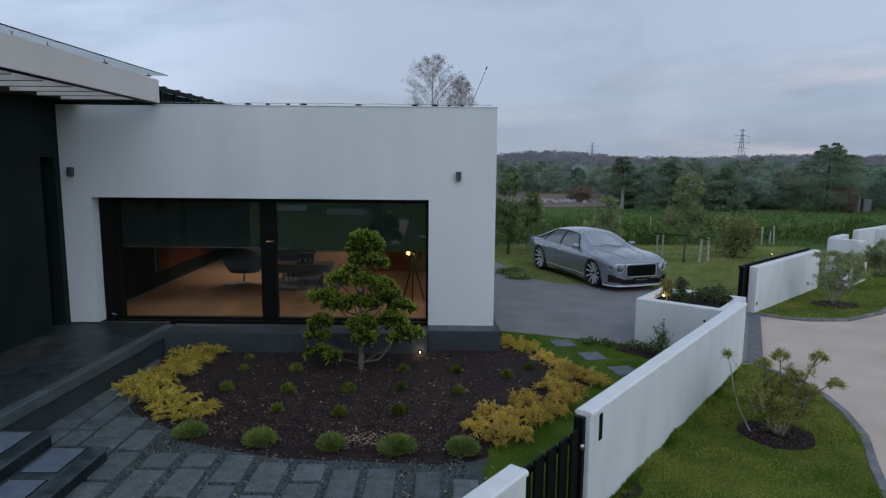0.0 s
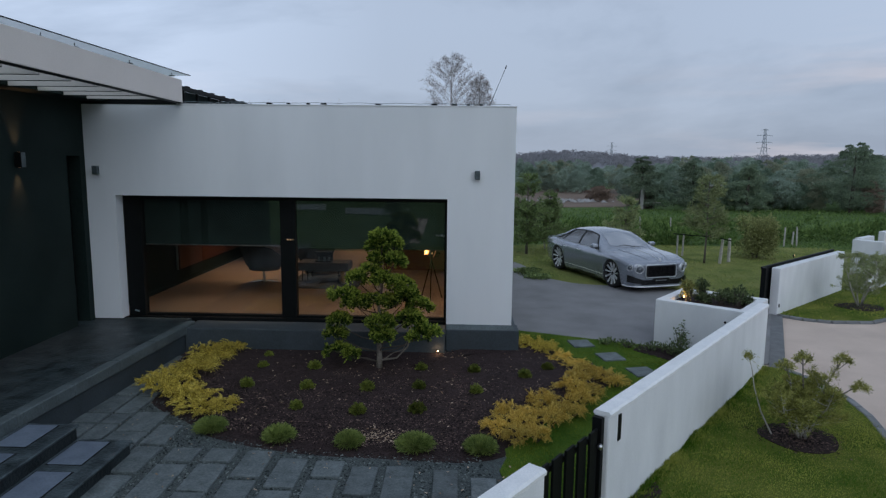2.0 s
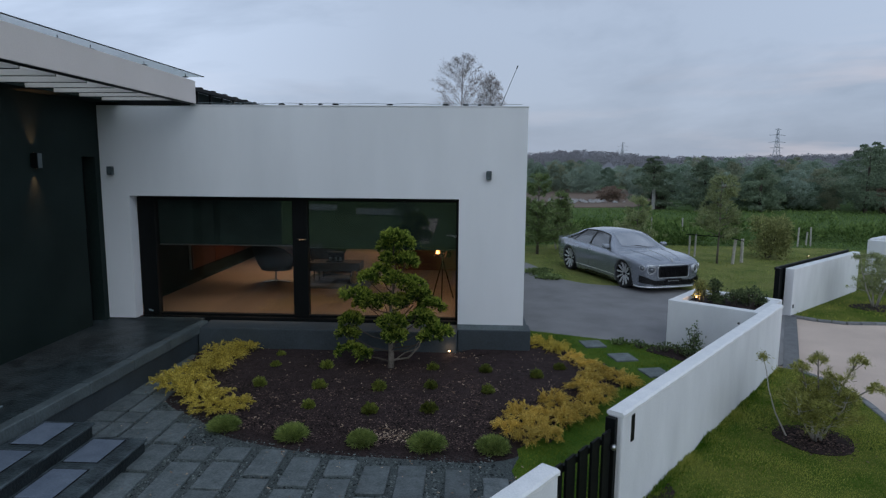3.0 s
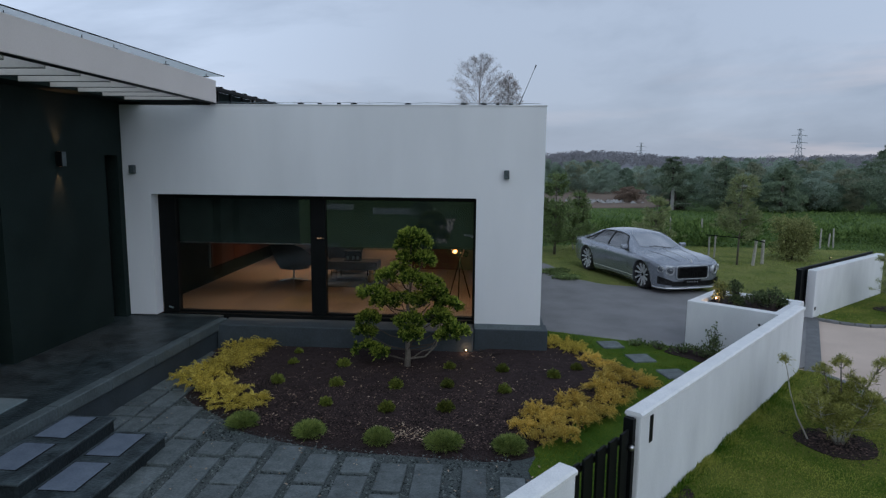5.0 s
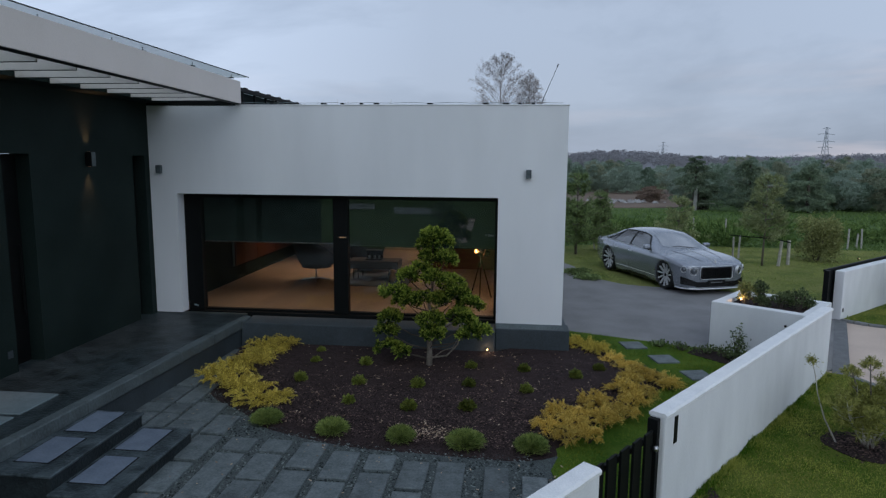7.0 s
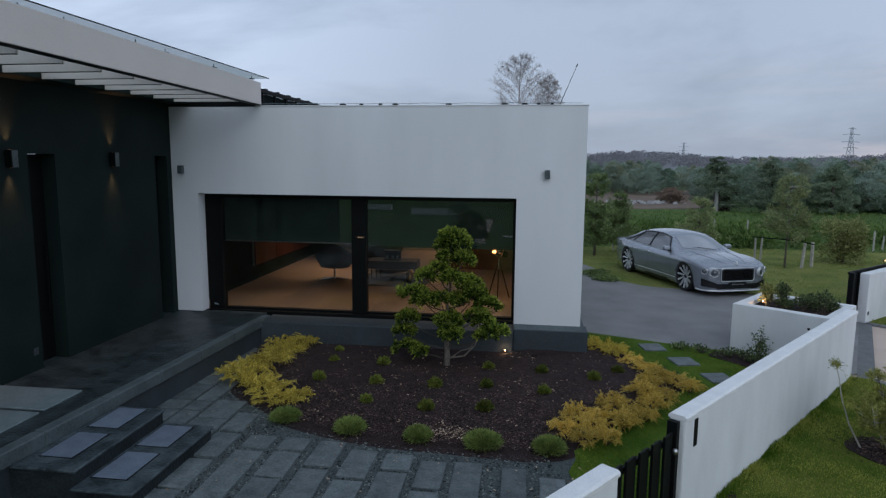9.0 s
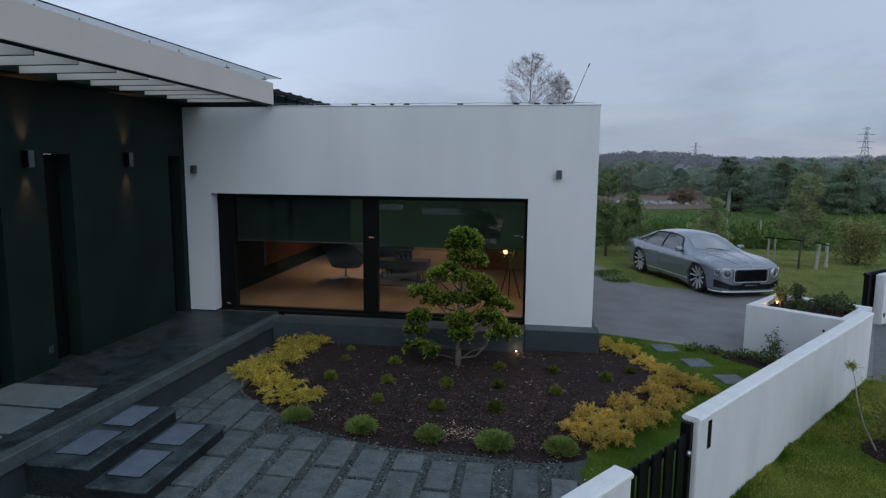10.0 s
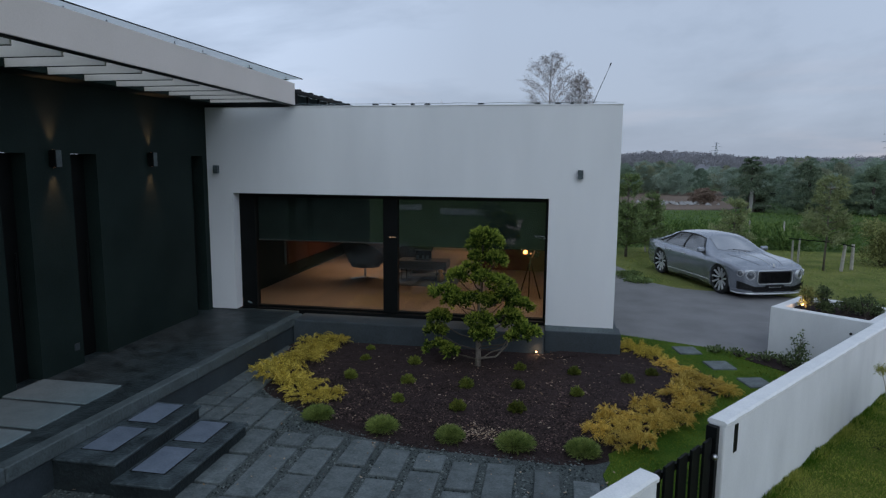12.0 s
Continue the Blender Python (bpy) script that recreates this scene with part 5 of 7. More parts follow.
# pads: across, height, half width, half height, in metres from the trunk's foot
pad_list = [(0.08, 2.18, 0.16, 0.1), (0.18, 2.05, 0.18, 0.12), (-0.06, 1.97, 0.16, 0.11), (0.03, 1.8, 0.18, 0.11), (0.27, 1.79, 0.14, 0.13), (-0.14, 1.56, 0.22, 0.14), (-0.35, 1.49, 0.13, 0.09), (0.08, 1.49, 0.15, 0.12), (0.34, 1.38, 0.19, 0.13),
            (0.48, 1.26, 0.15, 0.12), (-0.56, 1.21, 0.2, 0.14), (-0.37, 1.08, 0.2, 0.14), (-0.1, 1.13, 0.19, 0.12), (0.11, 1.08, 0.18, 0.12), (0.37, 1.09, 0.2, 0.13), (0.65, 1.0, 0.19, 0.13), (0.5, 0.87, 0.17, 0.1), (-0.66, 0.75, 0.19, 0.15),
            (-0.71, 0.57, 0.17, 0.06), (0.05, 0.77, 0.21, 0.16), (0.11, 0.58, 0.19, 0.11), (0.61, 0.7, 0.18, 0.11), (0.82, 0.63, 0.15, 0.1), (0.64, 0.57, 0.15, 0.07), (-0.7, 0.27, 0.21, 0.06), (-0.46, 0.23, 0.12, 0.05)]
clumps = []
for cx, cz, rx, rz_ in pad_list:
    clumps.append(((cx, g1.uniform(-0.16, 0.12), cz), (rx * 0.97, rx * 0.9, rz_ * 0.86)))
for k, (c, r) in enumerate(clumps):
    sets, tips = [], []
    for _ in range(int(12 + 520 * r[0] * r[2])):
        d = unit(g1.normal(size=3))
        if d[2] < -0.25:
            d[2] = -d[2]
        cc = np.array(c) + d * np.array(r) * g1.uniform(0.62, 1.0)
        sr = g1.uniform(0.05, 0.085)
        n = 34
        e = unit(g1.normal(size=(n, 3)) + d * 0.9 + np.array([0, 0, 0.3]))
        base = cc + e * np.array([sr, sr, sr * 0.7]) * g1.uniform(0.1, 0.8, (n, 1))
        sets.append(leaves(base, e + d * 0.5 + g1.normal(size=(n, 3)) * 0.3, g1.uniform(0.04, 0.065, n), 0.029, g1))
        # cupped fans of new growth, each a shell of tips paled as lit rims, standing off its spray
        for _f in range(2):
            m = 9
            fan = unit(np.cross(d, g1.normal(size=3)))
            turn = unit(np.cross(fan, d + np.array([0, 0, 0.01])))
            t = np.linspace(-1.15, 1.15, m)[:, None]
            e = d * np.cos(t) + turn * np.sin(t) + np.array([0, 0, 0.35]) + g1.normal(size=3) * 0.25
            tips.append(leaves(cc + unit(e) * sr * g1.uniform(0.7, 1.1), e + g1.normal(size=(m, 3)) * 0.12, g1.uniform(0.045, 0.072, m), 0.027, g1))
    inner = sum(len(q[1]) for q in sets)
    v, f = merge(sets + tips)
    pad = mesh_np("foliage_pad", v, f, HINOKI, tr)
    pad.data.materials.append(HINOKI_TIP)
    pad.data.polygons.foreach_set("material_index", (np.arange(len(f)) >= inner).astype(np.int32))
trunk = [(0.0, 0, -0.06), (0.01, 0, 0.2), (0.0, 0.01, 0.45), (0.03, 0.0, 0.75), (0.0, 0.0, 1.05), (0.05, 0, 1.35), (0.03, 0, 1.7), (0.06, 0, 2.05)]
part("trunk", tube(trunk, [0.058, 0.046, 0.038, 0.030, 0.025, 0.02, 0.016, 0.010], 10), BARK, tr, "gnarled grey trunk", True)
for c, r in clumps:
    h = min(max(c[2] - 0.28, 0.12), 1.9)
    tx = np.interp(h, [p[2] for p in trunk], [p[0] for p in trunk])
    m1 = (tx + (c[0] - tx) * 0.45, c[1] * 0.4, h + 0.06)
    part("limb", tube([(tx, 0, h), m1, (c[0], c[1], c[2] - 0.02)], [0.013, 0.010, 0.006], 6), BARK_DARK, tr)
part("limb", tube([(0.02, -0.03, 0.16), (0.30, -0.08, 0.22), (0.48, -0.1, 0.42), (0.52, -0.08, 0.62)], [0.017, 0.015, 0.013, 0.010], 7), BARK, tr, "pale bare twisting limb")
part("limb", tube([(0.04, -0.04, 0.14), (0.24, -0.07, 0.30), (0.40, -0.08, 0.36), (0.47, -0.1, 0.5)], [0.012, 0.010, 0.009, 0.006], 6), BARK, tr, "pale bare twisting limb")


def juniper(seed):
    """One spreading shrub: tiers of arching feathery plumes whose tips nod outwards, about a metre across at scale 1."""
    g = np.random.default_rng(seed)
    sets = []
    for c in range(24):
        a = c * 2.4 + g.uniform(-0.4, 0.4)
        reach = g.uniform(0.22, 0.50) if c > 5 else g.uniform(0.05, 0.2)
        lift = g.uniform(0.12, 0.30) * (1.25 - reach)
        out = np.array([math.cos(a), math.sin(a), 0])
        root, mid, end = np.array([0, 0, 0.04]), out * reach * 0.55 + np.array([0, 0, lift]), out * reach + np.array([0, 0, lift * 0.72])
        for _ in range(7):
            q = g.uniform(0.45, 1.0)
            p = (1 - q) ** 2 * root + 2 * q * (1 - q) * mid + q * q * end
            b = a + g.normal() * 0.75
            axis = unit(np.array([math.cos(b), math.sin(b), g.uniform(0.0, 0.75)]))
            ln = g.uniform(0.13, 0.25)
            m = 18
            t = np.linspace(0.05, 1, m)[:, None]
            base = p + axis * ln * t + np.array([0, 0, -0.065]) * t ** 2 + g.normal(size=3) * 0.012
            base[:, 2] = np.maximum(base[:, 2], 0.015)
            side = unit(np.cross(axis, np.array([0, 0, 1.0]) + g.normal(size=3) * 0.5))[None]
            way = axis * 0.9 + side * np.where(np.arange(m) % 2 == 0, 1, -1)[:, None] * 0.9 + g.normal(size=(m, 3)) * 0.25 + np.array([0, 0, 0.15])
            sets.append(leaves(base, way, (0.066 - 0.034 * t[:, 0]) * g.uniform(0.8, 1.3), 0.015, g))
    return merge(sets)


gold_meshes = []
for sd, mt in ((11, GOLD_GREEN), (12, GOLD_GREEN), (13, GOLD), (14, GOLD), (15, GOLD)):
    v, f = juniper(sd)
    o = mesh_np("foliage", v, f, mt)
    gold_meshes.append(o.data)
    bpy.data.objects.remove(o)
stem_bm = bmesh.new()
for k in range(9):
    a = k * 0.7
    tube([(0, 0, -0.05), (0.12 * math.cos(a), 0.12 * math.sin(a), 0.07), (0.34 * math.cos(a), 0.34 * math.sin(a), 0.12)], [0.014, 0.010, 0.005], 5, bm=stem_bm)
o = part("stem", stem_bm, BARK_DARK)
stem_me = o.data
bpy.data.objects.remove(o)
gj = np.random.default_rng(5)
left_gold = [(-4.98, -0.42, 0.85), (-5.30, -0.72, 0.85), (-5.02, -0.85, 0.7), (-5.32, -1.25, 0.8), (-5.05, -1.55, 0.8), (-5.42, -1.80, 0.75), (-5.38, -2.25, 0.75), (-5.02, -2.42, 0.8), (-4.70, -2.70, 0.85), (-4.42, -3.02, 0.8), (-4.18, -2.85, 0.6)]
right_gold = [(0.2, 0.5, 0.72), (0.4, 0.2, 0.74), (0.66, -0.1, 0.74), (0.86, -0.45, 0.72), (1.02, -0.82, 0.74), (1.12, -1.2, 0.74), (1.34, -1.4, 0.72), (1.52, -1.62, 0.66), (0.92, -1.62, 0.7), (0.76, -2.02, 0.74), (1.05, -2.05, 0.62), (0.82, -2.45, 0.72), (0.66, -2.82, 0.66), (0.26, -2.6, 0.72), (0.46, -2.9, 0.66), (0.3, -3.18, 0.7), (-0.26, -3.05, 0.7), (0.02, -2.98, 0.6), (-0.44, -3.44, 0.62), (-0.1, -3.34, 0.72), (0.06, -3.64, 0.64), (-0.24, -3.72, 0.60)]
for grp, lst, lab in (("golden shrubs left of the bed", left_gold, "low yellow-green feathery juniper shrub at the bed edge"), ("golden shrubs right of the bed", right_gold, "low golden-orange feathery juniper shrub at the bed edge")):
    for i, (x, y, sc) in enumerate(lst):
        j = thing("juniper_shrub", lab, "shrub", x, y, 0.0, gj.uniform(0, 360), group="golden junipers")
        wide = 0.78 if lst is left_gold else 0.66
        j.scale = (sc * wide, sc * wide, sc * gj.uniform(0.85, 1.35))
        me = gold_meshes[(i % 2) if lst is left_gold or y > -0.2 else 2 + i % 3]
        for nm, dat in (("foliage", me), ("stem", stem_me)):
            o = new(nm, dat)
            o.parent = j

# round tufts along the front edge
gt = np.random.default_rng(21)
n = 5200
d = unit(gt.normal(size=(n, 3)))
d[:, 2] = np.abs(d[:, 2])
base = np.array([0, 0, 0.02]) + d * np.array([0.185, 0.185, 0.125]) * gt.uniform(0.35, 1, (n, 1))
v, f = leaves(base, d * np.array([1, 1, 1.0]) + np.array([0, 0, 0.35]) + gt.normal(size=(n, 3)) * 0.3, gt.uniform(0.045, 0.085, n), 0.007, gt, droop=0.10)
o = mesh_np("foliage", v, f, TUFT)
tuft_me = o.data
bpy.data.objects.remove(o)
for x, y, sx, sz in ((-4.10, -3.52, 1.0, 0.85), (-3.15, -3.74, 1.0, 0.95), (-2.25, -3.86, 0.88, 0.95), (-1.45, -3.89, 1.15, 0.9), (-0.65, -3.93, 0.98, 0.95)):
    tf = thing("grass_tuft", "dense round green grass cushion in dark mulch", "grass tuft", x, y, 0.0, gt.uniform(0, 360), group="round tufts")
    tf.scale = (sx, sx, sz)
    o = new("foliage", tuft_me)
    o.parent = tf
    part("crown", prism([(0.07 * math.cos(t), 0.07 * math.sin(t)) for t in np.linspace(0, 6.283, 11)[:-1]], -0.03, 0.03), BARK_DARK, tf)

# small shrubs in rows
small_me = []
for sd in (31, 32, 33):
    g = np.random.default_rng(sd)
    n = 900
    d = unit(g.normal(size=(n, 3)))
    d[:, 2] = np.abs(d[:, 2])
    base = np.array([0, 0, 0.03]) + d * np.array([0.095, 0.095, 0.105]) * g.uniform(0.3, 1, (n, 1)) * (1 + 0.22 * np.sin(d[:, :1] * 8 + sd) * np.sin(d[:, 1:2] * 7))
    v, f = leaves(base, d + np.array([0, 0, 0.35]) + g.normal(size=(n, 3)) * 0.45, g.uniform(0.022, 0.045, n), 0.018, g)
    o = mesh_np("foliage", v, f, SMALLB)
    small_me.append(o.data)
    bpy.data.objects.remove(o)
for k, (x, y, s) in enumerate(((-4.24, -0.92, 0.85), (-4.21, -1.82, 1.0), (-3.26, -1.86, 1.0), (-3.22, -2.64, 0.9), (-2.32, -2.78, 1.05), (-2.33, -1.86, 1.05), (-1.54, -1.75, 0.95), (-0.67, -0.95, 1.0), (-0.66, -1.89, 0.95), (-1.50, -2.68, 1.1), (0.15, -1.17, 1.05), (0.58, -0.75, 0.95), (-3.35, -0.96, 1.1), (-4.32, -0.35, 0.8), (-1.56, -0.90, 0.95))):
    x, y = -1.06 + (x + 1.06) * 0.971, -11.16 + (y + 11.16) * 0.971
    sh = thing("small_shrub", "small yellow-green clipped shrub in dark mulch", "shrub", x, y, 0.035, k * 77, group="small bed shrubs")
    sh.scale = (s, s, s)
    o = new("foliage", small_me[k % 3])
    o.parent = sh
    part("stem", tube([(0, 0, -0.05), (0, 0, 0.08)], 0.012, 5), BARK_DARK, sh)

# spotlights in the beds
def spotlight(x, y, z, tx, ty, tz, energy, label):
    sl = thing("garden_spotlight", label, "spotlight", x, y, z, group="garden spotlights")
    part("spike", tube([(0, 0, -0.05), (0, 0, 0.06)], 0.010, 6), BLACK_METAL, sl)
    part("head", tube([(0, 0.03, 0.07), (0, -0.04, 0.09)], 0.03, 10), BLACK_METAL, sl)
    bm = bmesh.new()
    bmesh.ops.create_uvsphere(bm, u_segments=10, v_segments=6, radius=0.015, matrix=Matrix.Translation((0, -0.05, 0.095)))
    part("lens", bm, glow("spot_lens_%d" % int(x * 10 + 500), (1.0, 0.62, 0.32), 4.5), sl, "bright warm lens", True)
    if energy:
        p = new("garden_spot_light", bpy.data.lights.new("garden_spot_light", "POINT"))
        p.data.energy, p.data.color, p.data.shadow_soft_size = energy, (1.0, 0.62, 0.34), 0.03
        p.location = (x + tx, y + ty, z + tz)


spotlight(-1.31, -0.34, 0.04, 0, -0.09, 0.10, 0.5, "small bright garden spotlight at the house plinth")
pp = pl.matrix_basis @ Vector((0.55, 1.3, 0.82))
spotlight(pp.x, pp.y, 0.82, 0, -0.08, 0.12, 1.6, "small warm spotlight among the planter shrubs")
spotlight(11.6, 12.8, -0.02, 0, -0.08, 0.1, 0.0, "small warm lawn light")


def pine_tree(name, label, x, y, height, spread, stems, whorls, mat, bark, seed, category="pine tree", needle=0.09, tuft_n=46, group="", sparse=1.0, lean=0.15, z=-0.02, bare=0.25, width=0.006, girth=1.0):
    """A young pine: tapered stems, limbs in whorls and bottle-brush needle tufts at their ends."""
    g = np.random.default_rng(seed)
    p = thing(name, label, category, x, y, z, g.uniform(0, 360), group=group)
    sets, limbs = [], bmesh.new()

    def tuft(c, axis, s=1.0):
        n = int(tuft_n * s)
        t = g.uniform(0, 1, (n, 1))
        base = c - axis * 0.12 * s * t
        way = axis * 0.75 + unit(g.normal(size=(n, 3))) * 0.85
        sets.append(leaves(base, way, needle * g.uniform(0.7, 1.2, n) * s, width, g))

    for s in range(stems):
        a = 2 * math.pi * s / stems + g.uniform(-0.4, 0.4)
        out = spread * (0.0 if stems == 1 else g.uniform(0.15, 0.6))
        top = np.array([math.cos(a) * out, math.sin(a) * out, height * (1 if stems == 1 else g.uniform(0.62, 1.0))])
        ctrl = [np.zeros(3) + np.array([math.cos(a), math.sin(a), 0]) * 0.04 * (stems > 1), top * np.array([0.5, 0.5, 0.38]) + g.normal(size=3) * lean * 0.1, top * np.array([0.85, 0.85, 0.72]), top]
        r0 = (0.018 + 0.013 * height / (1 if stems == 1 else 1.6)) * girth
        tube(ctrl, [r0, r0 * 0.75, r0 * 0.45, r0 * 0.18], 7, bm=limbs)
        tuft(top, np.array([0, 0, 1.0]), 1.2)
        for wz in range(whorls):
            f = bare + (1 - bare) * (wz + g.uniform(0, 0.6)) / whorls
            q = (1 - f) ** 2 * ctrl[0] + 2 * f * (1 - f) * ctrl[1] + f * f * top
            reach = spread * (1 - f * 0.78) * g.uniform(0.55, 1.0) * (1 if stems == 1 else 0.62)
            for b in range(int(g.integers(3, 6) * sparse) + 1):
                ba = g.uniform(0, 2 * math.pi)
                dirv = np.array([math.cos(ba), math.sin(ba), g.uniform(0.15, 0.7)])
                end = q + dirv * reach * g.uniform(0.6, 1.0)
                mid = (q + end) / 2 + np.array([0, 0, -0.04 * reach])
                tube([q, mid, end], [r0 * 0.35, r0 * 0.24, r0 * 0.12], 5, bm=limbs)
                k = max(3, int(reach * 9))
                for e in range(k):
                    t = 0.25 + 0.75 * (e + 1) / k
                    c = q + (end - q) * t + g.normal(size=3) * 0.09 * reach
                    ax = unit(dirv + g.normal(size=3) * 0.5 + np.array([0, 0, 0.5]))
                    tuft(c + ax * 0.05, ax, g.uniform(0.7, 1.1))
    part("trunk", limbs, bark, p, "branching trunk and limbs", True)
    v, f = merge(sets)
    mesh_np("needle_foliage", v, f, mat, p)
    return p


near_pine = pine_tree("pine_shrub", "low multi-stemmed pine shrub with pale bare stems in lawn", 3.44, -3.36, 0.90, 1.12, 8, 6, PINE, BARK_PALE, 41, "pine shrub", 0.074, 46, group="road pines", bare=0.45, width=0.0068, sparse=0.7, girth=0.58)
single = thing("pine_sapling", "thin leaning pine sapling with one tuft", "pine sapling", 3.12, -3.27, -0.01)
part("stem", tube([(0, 0, 0), (-0.15, 0.03, 0.30), (-0.25, 0.05, 0.62), (-0.29, 0.06, 0.85), (-0.34, 0.07, 1.03)], [0.011, 0.009, 0.007, 0.006, 0.004], 6), BARK_PALE, single)
gs = np.random.default_rng(8)
sv = [leaves(np.tile(np.array([[-0.34, 0.07, 1.03]]), (260, 1)) + gs.normal(size=(260, 3)) * np.array([0.028, 0.028, 0.026]), np.array([0, 0, 0.2]) + unit(gs.normal(size=(260, 3))), 0.045, 0.008, gs)]
for zz in (0.5, 0.66, 0.8):
    e = np.array([[-0.20 + 0.16 * math.cos(zz * 9), 0.05 + 0.12 * math.sin(zz * 9), zz + 0.02]])
    sv.append(leaves(np.tile(e, (30, 1)) + gs.normal(size=(30, 3)) * 0.03, np.array([0, 0, 0.5]) + unit(gs.normal(size=(30, 3))), 0.07, 0.006, gs))
v, f = merge(sv)
mesh_np("needle_foliage", v, f, PINE, single)
for x, y, rx, ry, nm in ((3.42, -3.36, 0.46, 0.44, "mulch_ring"), (8.9, 4.35, 0.55, 0.45, "mulch_ring")):
    ring = [(x + rx * math.cos(t) * (1 + 0.08 * math.sin(3 * t)), y + ry * math.sin(t)) for t in np.linspace(0, 2 * math.pi, 25)[:-1]]
    setting(nm, prism(ring, -0.02, 0.004), SOIL, "dark bark mulch ring round a pine", "mulch")
pine_tree("pine_shrub", "low multi-stemmed pine shrub with pale stems on the far lawn", 8.9, 4.4, 1.55, 1.15, 4, 5, PINE_HAZE, BARK_PALE, 42, "pine shrub", 0.085, 34, group="road pines", width=0.009, bare=0.34, sparse=0.8, girth=0.7)
pine_tree("pine_shrub", "low bushy pine shrub by the white road wall", 10.9, 6.9, 1.1, 1.0, 4, 5, PINE_HAZE, BARK_PALE, 43, "pine shrub", 0.10, 40, group="road pines", width=0.010)
pine_tree("pine_shrub", "low bushy pine shrub by the white road wall", 12.9, 8.6, 1.2, 1.1, 4, 5, PINE_HAZE, BARK_PALE, 44, "pine shrub", 0.10, 40, group="road pines", width=0.010)
pine_tree("pine_shrub", "low bushy pine shrub by the white road wall", 15.2, 10.6, 1.2, 1.1, 4, 5, PINE_HAZE, BARK_PALE, 45, "pine shrub", 0.10, 40, group="road pines", width=0.010)
# leading shoots with paired tufts above the near pine shrub
gs = np.random.default_rng(18)
inv = near_pine.matrix_basis.inverted()
for root, top in (((3.45, -3.3, 0.62), (3.46, -3.2, 1.04)), ((3.70, -3.25, 0.45), (3.97, -3.2, 1.02)), ((3.80, -3.3, 0.5), (4.18, -3.25, 0.68)), ((3.30, -3.3, 0.6), (3.22, -3.25, 0.95))):
    a, b = np.array(inv @ Vector(root)), np.array(inv @ Vector(top))
    sv, bm = [], bmesh.new()
    tube([a, (a + b) / 2 + gs.normal(size=3) * 0.02, b], [0.011, 0.008, 0.005], 6, bm=bm)
    for off in ((0, 0, 0), (0.07, 0.02, -0.05), (-0.065, -0.03, -0.04)):
        e = b + np.array(off)
        tube([b - (b - a) * 0.3, e], [0.005, 0.004], 5, bm=bm)
        sv.append(leaves(np.tile(e[None], (190, 1)) + gs.normal(size=(190, 3)) * np.array([0.022, 0.022, 0.020]), np.array([0, 0, 0.25]) + unit(gs.normal(size=(190, 3))), 0.052, 0.007, gs))
    shoot = part("shoot", bm, BARK, near_pine)
    v, f = merge(sv)
    mesh_np("shoot_needles", v, f, PINE, shoot)
# staked young pines behind the drive
for x, y, h, s, sd, nm in ((1.55, 12.8, 3.0, 1.35, 51, "bushy"), (2.55, 13.9, 2.3, 1.0, 52, "bushy"), (7.63, 11.1, 3.1, 1.75, 53, "thin"), (5.66, 14.3, 2.1, 1.15, 54, "slim")):
    pine_tree("young_pine", "%s young pine tree with wooden stakes on the lawn" % nm, x, y, h, s * 1.15, 1, 10, PINE_BUSHY if nm == "bushy" else PINE_HAZE, BARK, sd, "pine tree", 0.17, 30 if nm == "bushy" else 22, group="young pines", width=0.020, sparse={"thin": 1.35, "bushy": 1.9, "slim": 1.6}[nm], bare=0.34 if nm == "thin" else 0.14, girth=0.65 if nm == "thin" else 1.0)
for k, (x, y, h, tl) in enumerate(((8.17, 11.12, 0.86, 3), (8.64, 11.5, 0.85, -1), (7.0, 12.1, 0.86, 1), (7.44, 12.8, 0.85, -1), (2.47, 14.4, 0.85, 6), (8.9, 18.8, 0.95, 0), (13.08, 16.5, 0.8, 0), (13.47, 16.6, 0.6, 2), (13.7, 16.65, 0.8, -2), (7.6, 19.2, 0.95, -1))):
    s = thing("tree_stake", "pale round wooden tree stake", "stake", x, y, -0.03, k * 40, group="tree stakes")
    part("pole", tube([(0, 0, -0.1), (0.02 * tl, 0, h)], [0.058, 0.052] if k < 2 else [0.036, 0.032], 8), BARK_PALE, s)
bar = thing("tree_tie", "dark strap tied between tree stakes", "strap", 7.5, 11.1, 0.9)
part("strap", tube([(-0.85, 0.45, 0.06), (-0.3, 0.15, 0.04), (0, 0, 0.04), (0.6, -0.1, -0.02), (0.95, -0.15, -0.10)], 0.018, 6), BLACK_METAL, bar)


def round_bush(name, label, x, y, rx, rz_, n, mat, seed, leaf=0.09, z=-0.03, group="", width=0.05):
    g = np.random.default_rng(seed)
    b = thing(name, label, "bush", x, y, z, g.uniform(0, 360), group=group)
    sets = []
    for _ in range(15):
        a = g.uniform(0, 2 * math.pi)
        c = np.array([math.cos(a) * rx * 0.5 * g.uniform(0.2, 1), math.sin(a) * rx * 0.5 * g.uniform(0.2, 1), rz_ * g.uniform(0.25, 1.35)])
        sets.append(pad_cloud(c, (rx * 0.5, rx * 0.5, rz_ * 0.5), n // 15, g, leaf, width, 0.3))
    v, f = merge(sets)
    mesh_np("foliage", v, f, mat, b)
    bm = bmesh.new()
    for k in range(5):
        a = k * 1.3
        tube([(0, 0, -0.05), (rx * 0.2 * math.cos(a), rx * 0.2 * math.sin(a), rz_ * 0.6), (rx * 0.4 * math.cos(a), rx * 0.4 * math.sin(a), rz_ * 1.2)], [0.03, 0.02, 0.01], 5, bm=bm)
    part("stem", bm, BARK_DARK, b)
    return b


